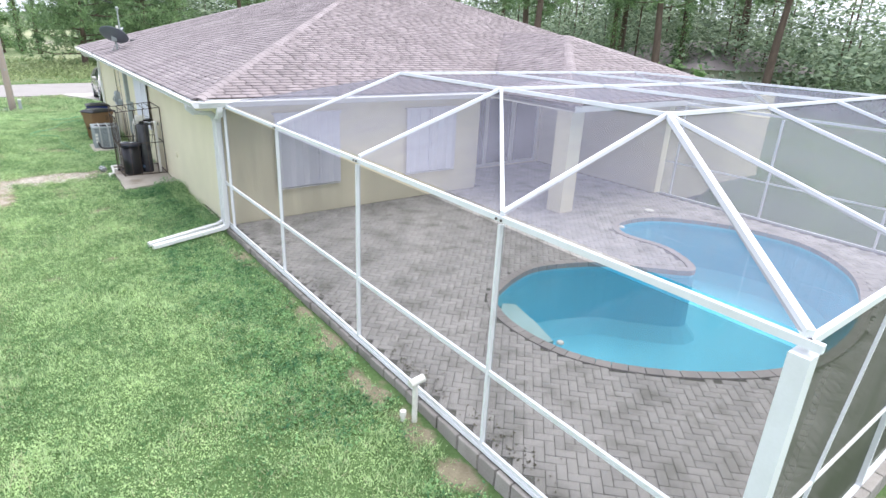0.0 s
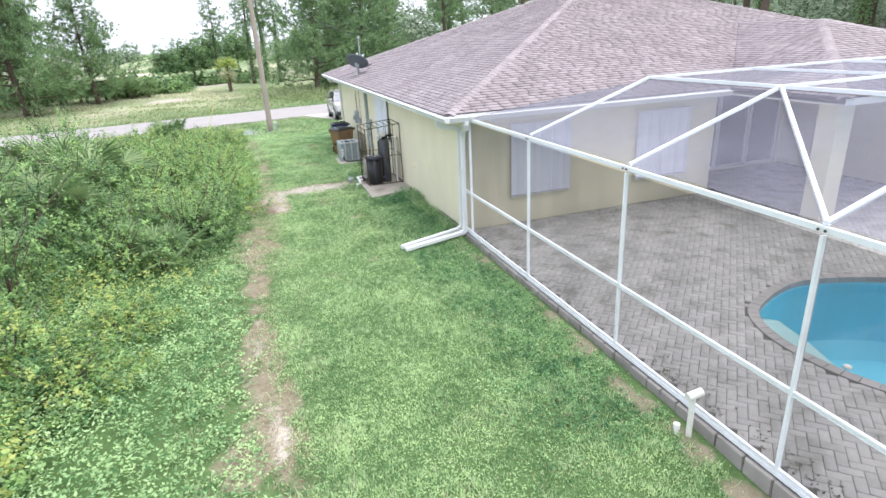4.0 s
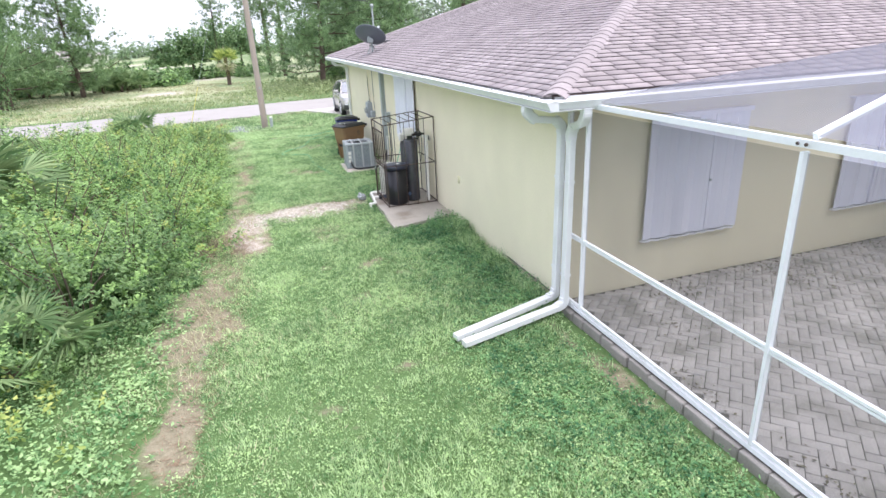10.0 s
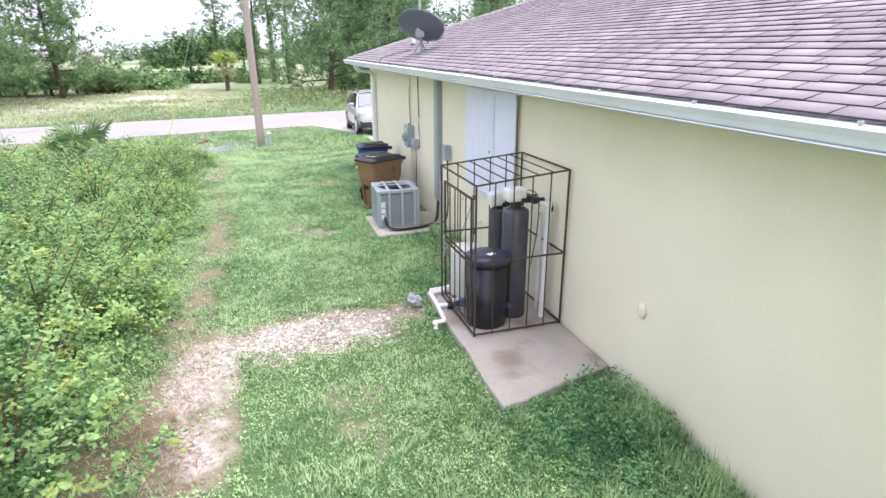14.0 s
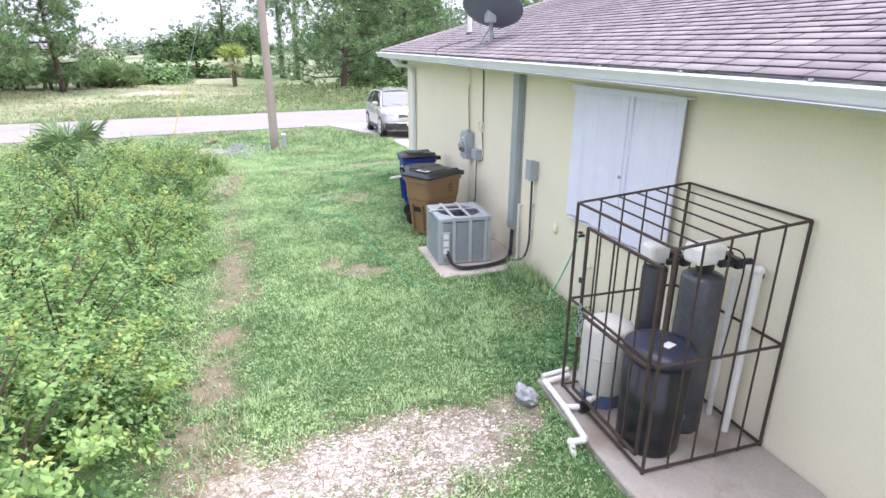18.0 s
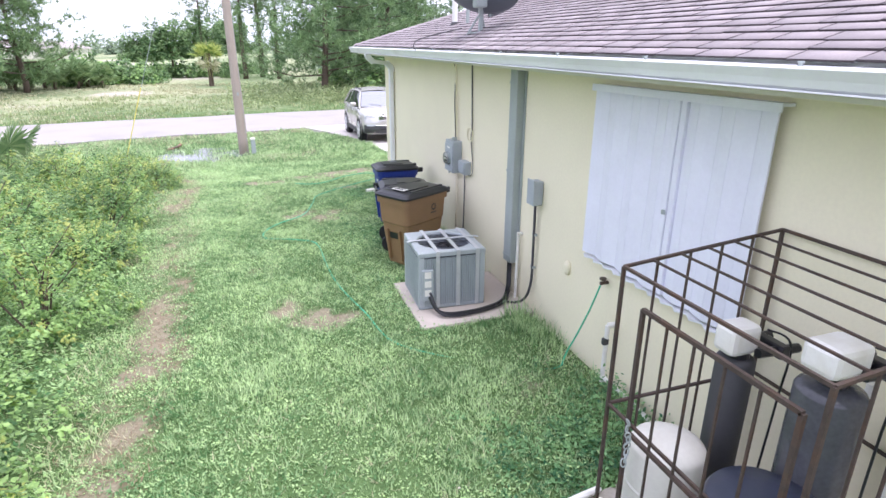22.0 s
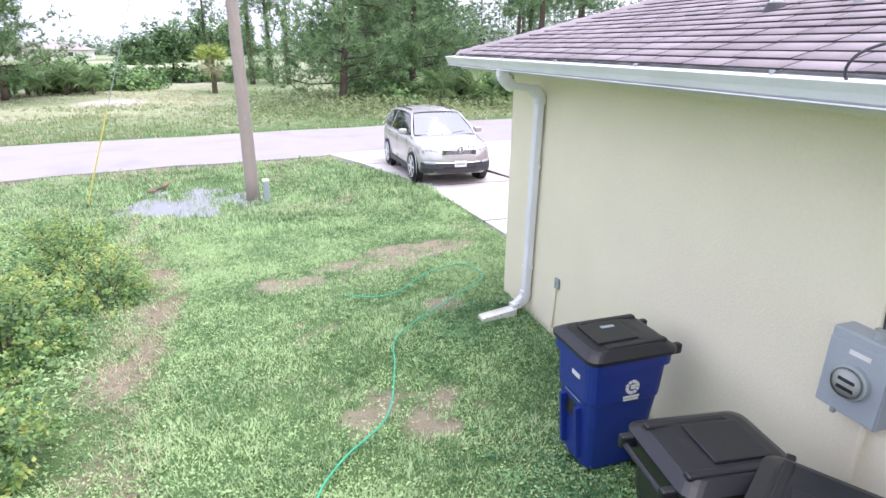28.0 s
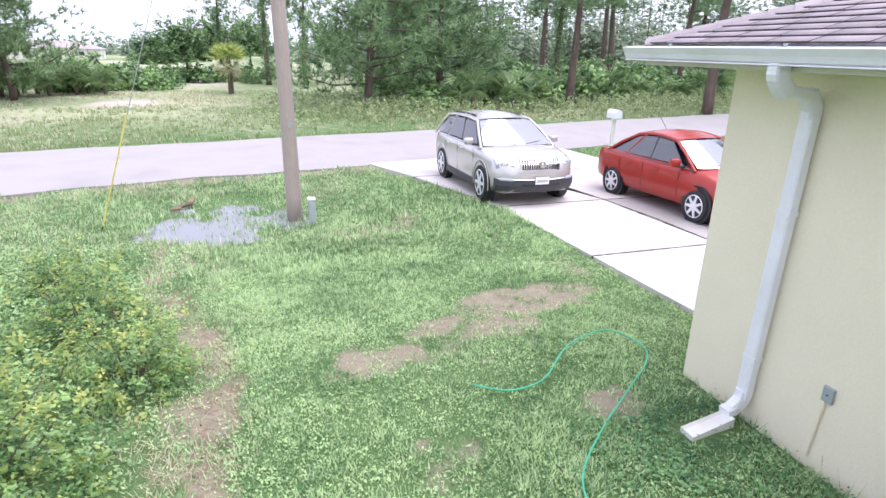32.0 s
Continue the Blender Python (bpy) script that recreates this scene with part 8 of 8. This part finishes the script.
def make_broadleaf(seed, label, height, reach, clumps, leaf, material):
    r = np.random.default_rng(seed)
    g = thing("tree", None, label, "tree", group="far trees")
    bm = bmesh.new()
    tube(bm, [(0, 0, -0.2), (0.05, 0.03, height * 0.3), (0.1, 0, height * 0.6)], height * 0.025, 8, 0.05)
    for k in range(7):
        a = k * 0.9
        tube(bm, [(0.05, 0, height * 0.3), (math.cos(a) * reach * 0.4, math.sin(a) * reach * 0.4, height * 0.55), (math.cos(a) * reach * 0.7, math.sin(a) * reach * 0.7, height * r.uniform(0.55, 0.85))], 0.05, 5, 0.01)
    part("trunk", bm, M_BARK, g)
    v, f = sprays(r, clumps, 26, 0.1 * reach, leaf, height * 0.66, reach, 0.6, 0.45)
    v[:, 2] += height * 0.3
    ob = new("crown", arrays_mesh("crown", v, f, material))
    ob.parent = g
    return g


broad = make_broadleaf(41, "dark rounded tree in the scrub field", 6, 2.4, 240, 0.3, M_LEAF_DARK)
plant(broad, [(-9.5, 72, 1.0), (-13, 78, 0.9), (-7.0, 82, 1.1), (-4.0, 90, 1.2), (8, 100, 1.3), (-50, 70, 1.3), (-44, 62, 1.2), (-38, 58, 1.1), (-34, 50, 1.1), (-30, 60, 0.9)])
scrub = make_bush("scrub", "low scrub bush in the field across the road", 51, 1.6, 1.3, 60, 15, 0.27, ((M_LEAF_DARK, 0.7), (M_LEAF, 0.3)), "field scrub")
r2 = np.random.default_rng(77)
spots = []
for k in range(34):
    x = r2.uniform(-34, -10.5)
    spots.append((x, 62 + 0.1 * (x + 11) + r2.uniform(-2.5, 7), r2.uniform(0.9, 1.6)))
for k in range(16):
    spots.append((r2.uniform(-12, 0), r2.uniform(70, 84), r2.uniform(0.6, 1.1)))
for k in range(105):
    x = r2.uniform(5, 62)
    spots.append((x, 44 + 0.2 * x + r2.uniform(-2, 16), r2.uniform(0.8, 1.7)))
for k in range(26):
    spots.append((r2.uniform(19, 50), r2.uniform(4, 34), r2.uniform(1.0, 2.0)))
for i, (x, y, s) in enumerate(spots):
    m = pose(x, y, -0.45, 0, 0, float(r2.uniform(0, 360))) @ Matrix.Diagonal((s, s, s * float(r2.uniform(0.8, 1.3)), 1))
    if i == 0:
        scrub.matrix_basis = m
    else:
        copy_thing(scrub, Matrix()).matrix_basis = m


def cabbage_palm():
    g = thing("cabbage_palm", pose(-5.2, 56.5, -0.45), "small cabbage palm with browning lower fronds", "palm")
    part("trunk", tubed([(0, 0, -0.2), (0.05, 0, 1.5), (0.0, 0.05, 2.6)], 0.2, 10, 0.16), M_BARK, g)
    r = np.random.default_rng(4)
    v, f = palm_fan(r, 24, 0.9, 17, 0.85, 2.3)
    ob = new("fronds", arrays_mesh("fronds", v, f, M_LEAF_YELLOW))
    ob.parent = g
    v, f = palm_fan(r, 14, 0.9, 13, 0.9, 1.6)
    ob = new("dead_fronds", arrays_mesh("dead_fronds", v * [0.85, 0.85, -1.0] + [0, 0, 3.7], f, M_DRYGRASS))
    ob.parent = g


cabbage_palm()


def far_woods():
    """Distant tree line, joined."""
    r = np.random.default_rng(15)
    items = []
    for ring, (dist, n, h, leaf) in enumerate(((165, 200, 7, 0.9), (300, 260, 9, 1.5))):
        for k in range(n):
            a = r.uniform(-0.95, 1.9) if ring == 0 else r.uniform(-1.0, 2.0)
            if ring == 0 and -0.32 < a < 0.02:
                continue
            d = dist * r.uniform(0.9, 1.25)
            c = np.array([math.sin(a) * d, math.cos(a) * d, -0.5])
            hh = h * r.uniform(0.5, 1.3)
            v, f = sprays(r, 16, 12, hh * 0.14, leaf, hh, hh * 0.55, 0.7, 0.4)
            items.append((v + c, f))
    v, f = merge(items)
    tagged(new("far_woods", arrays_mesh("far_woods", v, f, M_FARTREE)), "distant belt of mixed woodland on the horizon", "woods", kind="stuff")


far_woods()


def woods_belt(label, seed, a0, a1, dist, depth, n, h, leaf, centre=(0, 12)):
    """Dense woodland of overlapping crowns and trunks, joined."""
    r = np.random.default_rng(seed)
    items, bm = [], bmesh.new()
    for k in range(n):
        a = math.radians(r.uniform(a0, a1))
        d = dist + depth * r.random()
        c = np.array([centre[0] + math.sin(a) * d, centre[1] + math.cos(a) * d, -0.5])
        hh = h * r.uniform(0.55, 1.2)
        v, f = sprays(r, 27, 19, hh * 0.088, leaf, hh * 0.75, hh * 0.34, 0.6, 0.35)
        items.append((v + c + [0, 0, hh * r.uniform(0.0, 0.28)], f))
        if k % 2 == 0:
            tube(bm, [tuple(c), tuple(c + [r.uniform(-0.3, 0.3), 0.2, hh * 1.1])], 0.085, 6, 0.03)
    v, f = merge(items)
    w = thing("woodland", None, label, "woods", kind="stuff")
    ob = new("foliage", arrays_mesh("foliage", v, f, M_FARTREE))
    ob.parent = w
    part("trunks", bm, M_BARK, w)


woods_belt("dense mixed woodland behind the scrub across the road", 61, 6, 75, 62, 45, 170, 13, 0.62)
woods_belt("dense woodland behind the neighbouring house", 62, 62, 118, 38, 30, 130, 13, 0.4)


def neighbour_house(x, y, rz, w, d, label):
    g = thing("far_house", pose(x, y, -0.45, 0, 0, rz), label, "house", group="far houses")
    part("wall", boxed((0, 0, 1.3), (w, d, 2.7)), M_SOFFIT, g)
    bm = bmesh.new()
    loft(bm, [[(-w / 2 - 0.5, -d / 2 - 0.5, 2.6), (w / 2 + 0.5, -d / 2 - 0.5, 2.6), (w / 2 + 0.5, d / 2 + 0.5, 2.6), (-w / 2 - 0.5, d / 2 + 0.5, 2.6)],
              [(-w / 2 + d * 0.4, -0.1, 4.5), (w / 2 - d * 0.4, -0.1, 4.5), (w / 2 - d * 0.4, 0.1, 4.5), (-w / 2 + d * 0.4, 0.1, 4.5)]])
    part("roof", bm, M_FELT if w < 15 else M_SHINGLE, g)
    for k in (-0.3, 0.0, 0.3):
        win = part("window", boxed((k * w, -d / 2 - 0.03, 1.5), (1.4, 0.06, 1.1)), M_WHITE, g)
        part("pane", boxed((k * w, -d / 2 - 0.07, 1.5), (1.2, 0.02, 0.95)), M_PANE, win)


neighbour_house(44, 17, 65, 16, 10, "pale neighbouring house behind the pines")
neighbour_house(-52, 190, 5, 20, 11, "far low house beyond the scrub field")
neighbour_house(-66, 205, 0, 14, 10, "small far house near the horizon")

# ---- roof shingles ----
def shingle_field(origin, u, v, du, slope_len, width_at, parts_from=None, seed=1, exposure=0.118, tab=0.305):
    """Shingles over one roof slope: u along the eave, v up the slope. width_at(s) gives the run (from, to) along u at s metres up."""
    r = np.random.default_rng(seed)
    o, u, v = Vector(origin), Vector(u).normalized(), Vector(v).normalized()
    nrm = u.cross(v).normalized()
    if nrm.z < 0:
        nrm = -nrm
    rows = int(slope_len / exposure)
    boxes = []
    for j in range(rows):
        s = j * exposure
        a, b = width_at(s + exposure * 0.5)
        x = a - (0.5 * tab if j % 2 else 0) - r.uniform(0, 0.08)
        while x < b:
            w = tab * r.uniform(0.85, 1.15)
            x0, x1 = max(x, a), min(x + w, b)
            if x1 - x0 > 0.03:
                boxes.append((x0 + 0.0045, x1 - 0.0045, s - 0.006 * (r.random() < 0.3), s + exposure + 0.004, r.uniform(0.006, 0.0095)))
            x += w
    return o, u, v, nrm, boxes


def add_shingles(parent, data, take=None):
    o, u, v, nrm, boxes = data
    B = np.array(boxes)
    O, U, V, N = (np.array(q) for q in (o, u, v, nrm))

    def corner(x, s, h):
        return O + x[:, None] * U + s[:, None] * V + np.asarray(h)[:, None] * N
    sel = np.zeros(len(B), bool) if take is None else take(corner((B[:, 0] + B[:, 1]) / 2, B[:, 2], B[:, 4]))
    idx = np.flatnonzero(sel)[:300]
    sel = np.zeros(len(B), bool)
    sel[idx] = True
    faces = np.array([[0, 1, 5, 4], [4, 5, 6, 7], [0, 4, 7, 3], [1, 2, 6, 5]])

    def verts(b):
        t = b[:, 4]
        z = 0.002 + 0 * t
        lo = [corner(b[:, 0], b[:, 2], z), corner(b[:, 1], b[:, 2], z), corner(b[:, 1], b[:, 3], z), corner(b[:, 0], b[:, 3], z)]
        hi = [corner(b[:, 0], b[:, 2], t + 0.004), corner(b[:, 1], b[:, 2], t + 0.004), corner(b[:, 1], b[:, 3], z + 0.001), corner(b[:, 0], b[:, 3], z + 0.001)]
        return np.stack(lo + hi, 1)
    rest = verts(B[~sel]).reshape(-1, 3)
    n = (~sel).sum()
    f = (faces[None] + (np.arange(n) * 8)[:, None, None]).reshape(-1, 4)
    me = arrays_mesh("shingles", rest, f, M_SHINGLE)
    # front and side faces take the shadow-line colour
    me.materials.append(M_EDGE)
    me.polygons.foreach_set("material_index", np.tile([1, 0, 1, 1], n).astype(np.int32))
    ob = tagged(new("shingles", me), kind="stuff")
    ob.parent = parent
    for b in verts(B[sel]):
        me = arrays_mesh("shingle", b, faces, M_SHINGLE)
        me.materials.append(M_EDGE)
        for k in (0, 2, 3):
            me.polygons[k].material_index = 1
        ob = new("shingle", me)
        ob.parent = parent


def lay_roof():
    k = math.sqrt(1 + SLOPE ** 2)
    L = 8.085 * k
    lift = 0.004
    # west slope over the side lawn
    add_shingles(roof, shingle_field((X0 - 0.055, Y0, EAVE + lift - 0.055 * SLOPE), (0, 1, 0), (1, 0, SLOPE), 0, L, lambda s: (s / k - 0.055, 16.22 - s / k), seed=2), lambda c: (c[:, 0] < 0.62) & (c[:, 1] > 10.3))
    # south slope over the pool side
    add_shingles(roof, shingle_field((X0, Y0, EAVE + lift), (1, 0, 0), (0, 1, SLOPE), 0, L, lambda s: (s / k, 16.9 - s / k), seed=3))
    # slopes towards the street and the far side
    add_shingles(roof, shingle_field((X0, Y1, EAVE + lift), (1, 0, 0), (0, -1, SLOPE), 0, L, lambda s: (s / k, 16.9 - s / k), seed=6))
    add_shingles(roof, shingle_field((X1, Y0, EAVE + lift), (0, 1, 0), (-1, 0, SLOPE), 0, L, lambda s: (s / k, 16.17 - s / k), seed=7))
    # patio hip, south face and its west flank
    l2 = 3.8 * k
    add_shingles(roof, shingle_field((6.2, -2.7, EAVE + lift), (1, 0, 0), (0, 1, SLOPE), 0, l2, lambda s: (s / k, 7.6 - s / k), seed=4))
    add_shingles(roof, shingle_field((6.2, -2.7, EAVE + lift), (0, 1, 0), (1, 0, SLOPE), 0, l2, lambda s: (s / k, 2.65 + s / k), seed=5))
    # hip caps
    def caps(a, b, n_name):
        a, b = Vector(a), Vector(b)
        d = (b - a).normalized()
        n = int((b - a).length / 0.16)
        side = d.cross(Vector((0, 0, 1))).normalized()
        for i in range(n):
            p, q = a + d * (i * 0.16), a + d * (i * 0.16 + 0.2)
            bm = bmesh.new()
            hi = 0.012
            ring = []
            arc = [(-0.13, -0.05), (-0.09, -0.022), (-0.045, -0.003), (0.0, 0.004), (0.045, -0.003), (0.09, -0.022), (0.13, -0.05)]
            for e, h in ((p, hi + 0.008), (q, hi - 0.004)):
                ring.append([e + side * u + Vector((0, 0, h + w)) for u, w in arc] + [e + side * u + Vector((0, 0, h + w - 0.01)) for u, w in arc[::-1]])
            loft(bm, ring)
            part("hip_cap", bm, M_HIP, roof)
    r1 = (X0 + 8.085, 8.035, RIDGE_Z)
    caps((X0, Y0, EAVE + 0.01), (r1[0], r1[1], RIDGE_Z + 0.01), "")
    caps((X0, Y1, EAVE + 0.01), (r1[0], r1[1], RIDGE_Z + 0.01), "")
    caps((6.2, -2.7, EAVE + 0.01), (HIP_APEX[0], HIP_APEX[1], HIP_APEX[2] + 0.01), "")
    caps((13.8, -2.7, EAVE + 0.01), (HIP_APEX[0], HIP_APEX[1], HIP_APEX[2] + 0.01), "")


lay_roof()


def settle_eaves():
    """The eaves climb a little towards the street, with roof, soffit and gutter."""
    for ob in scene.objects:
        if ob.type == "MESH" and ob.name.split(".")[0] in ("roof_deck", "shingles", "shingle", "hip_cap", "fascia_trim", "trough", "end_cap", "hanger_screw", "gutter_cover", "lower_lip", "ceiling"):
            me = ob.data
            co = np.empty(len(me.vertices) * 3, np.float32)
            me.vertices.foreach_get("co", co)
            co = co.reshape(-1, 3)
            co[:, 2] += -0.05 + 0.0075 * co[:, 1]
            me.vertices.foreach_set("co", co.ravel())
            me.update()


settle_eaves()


# ---- deck pavers in herringbone ----
def lay_deck():
    deck = thing("deck", None, "weathered grey herringbone paver deck round the pool", "paving", kind="structure")
    out = np.array(pool_outline(6, 0.13))

    def inside(px, py):
        n = len(out)
        c = np.zeros(len(px), bool)
        for i in range(n):
            (x0, y0), (x1, y1) = out[i], out[i - 1]
            hit = ((y0 > py) != (y1 > py)) & (px < (x1 - x0) * (py - y0) / (y1 - y0 + 1e-12) + x0)
            c ^= hit
        return c
    S = 0.102
    cells = []
    for i in range(-110, 220):
        for j in range(-200, 120):
            m = (i + j) % 4
            if m == 0:
                cells.append((i, j, 2, 1))
            elif m == 2:
                cells.append((i, j, 1, 2))
    C = np.array(cells, float)
    a = math.radians(45)
    cx, cy = (C[:, 0] + C[:, 2] / 2) * S, (C[:, 1] + C[:, 3] / 2) * S
    px, py = cx * math.cos(a) - cy * math.sin(a) + 5, cx * math.sin(a) + cy * math.cos(a) - 4
    ok = (px > 0.06) & (px < 10.3) & (py > -9.5) & (py < 2.0) & ~((py > 0.33) & (px < 6.55)) & ~inside(px, py) & ~((px > 10.2) & (py > -2.4))
    C, px, py = C[ok], px[ok], py[ok]
    rr = np.random.default_rng(6)
    n = len(C)
    hx, hy = C[:, 2] * S / 2 - 0.003, C[:, 3] * S / 2 - 0.003
    top = DECK + rr.uniform(-0.003, 0.003, n)
    ca, sa = math.cos(a), math.sin(a)

    def pt(u, v, z):
        return np.stack([px + u * ca - v * sa, py + u * sa + v * ca, z], -1)
    b = 0.004
    lo = [pt(sx * hx, sy * hy, top - 0.02) for sx, sy in ((-1, -1), (1, -1), (1, 1), (-1, 1))]
    md = [pt(sx * hx, sy * hy, top - 0.004) for sx, sy in ((-1, -1), (1, -1), (1, 1), (-1, 1))]
    hi = [pt(sx * (hx - b), sy * (hy - b), top) for sx, sy in ((-1, -1), (1, -1), (1, 1), (-1, 1))]
    V = np.stack(lo + md + hi, 1)
    F = [[8, 9, 10, 11]]
    for k in range(4):
        F += [[k, (k + 1) % 4, 4 + (k + 1) % 4, 4 + k], [4 + k, 4 + (k + 1) % 4, 8 + (k + 1) % 4, 8 + k]]
    F = np.array(F)
    near = (px < 1.75) & (py > -4.6) & (py < -0.2)
    idx = np.flatnonzero(near)[:300]
    sel = np.zeros(n, bool)
    sel[idx] = True
    m = (~sel).sum()
    ob = tagged(new("pavers", arrays_mesh("pavers", V[~sel].reshape(-1, 3), (F[None] + (np.arange(m) * 12)[:, None, None]).reshape(-1, 4), M_PAVER)), kind="stuff")
    ob.parent = deck
    for v in V[sel]:
        ob = new("paver", arrays_mesh("paver", v, F, M_PAVER))
        ob.parent = deck
    # bedding with the pool cut out
    bm = bmesh.new()
    outer = [bm.verts.new((x, y, DECK - 0.012)) for x, y in ((-0.03, -9.66), (10.45, -9.66), (10.45, 2.0), (-0.03, 2.0))]
    inner = [bm.verts.new((x, y, DECK - 0.012)) for x, y in pool_outline(5, 0.02)]
    es = [bm.edges.new((l[i], l[i - 1])) for l in (outer, inner) for i in range(len(l))]
    bmesh.ops.triangle_fill(bm, edges=es, use_beauty=True)
    for f in [f for f in bm.faces if inside(np.array([f.calc_center_median().x]), np.array([f.calc_center_median().y]))[0] and all(v in set(inner) for v in f.verts)]:
        bm.faces.remove(f)
    part("bedding", bm, M_PAVER_BED, deck)
    # rough stone edging below the screen wall
    y = 0.3
    rr = random.Random(4)
    while y > -9.7:
        L = rr.uniform(0.2, 0.36)
        z0 = float(ground_z(-0.2, y)) - 0.1
        bm = bmesh.new()
        box(bm, (-0.015 + rr.uniform(-0.015, 0.015), y - L / 2, (z0 + DECK) / 2 - 0.01), (0.1, L - 0.012, DECK - z0 - 0.02), None, 0.012)
        for v in bm.verts:
            v.co += Vector((rr.uniform(-1, 1), rr.uniform(-1, 1), rr.uniform(-1, 1))) * 0.006
        part("edge_stone", bm, M_BLOCK, deck)
        y -= L
    x = 0.05
    while x < 10.4:
        L = rr.uniform(0.2, 0.36)
        bm = bmesh.new()
        box(bm, (x + L / 2, CY0 - 0.03, -0.13), (L - 0.012, 0.16, 0.4), None, 0.012)
        part("edge_stone", bm, M_BLOCK, deck)
        x += L


lay_deck()
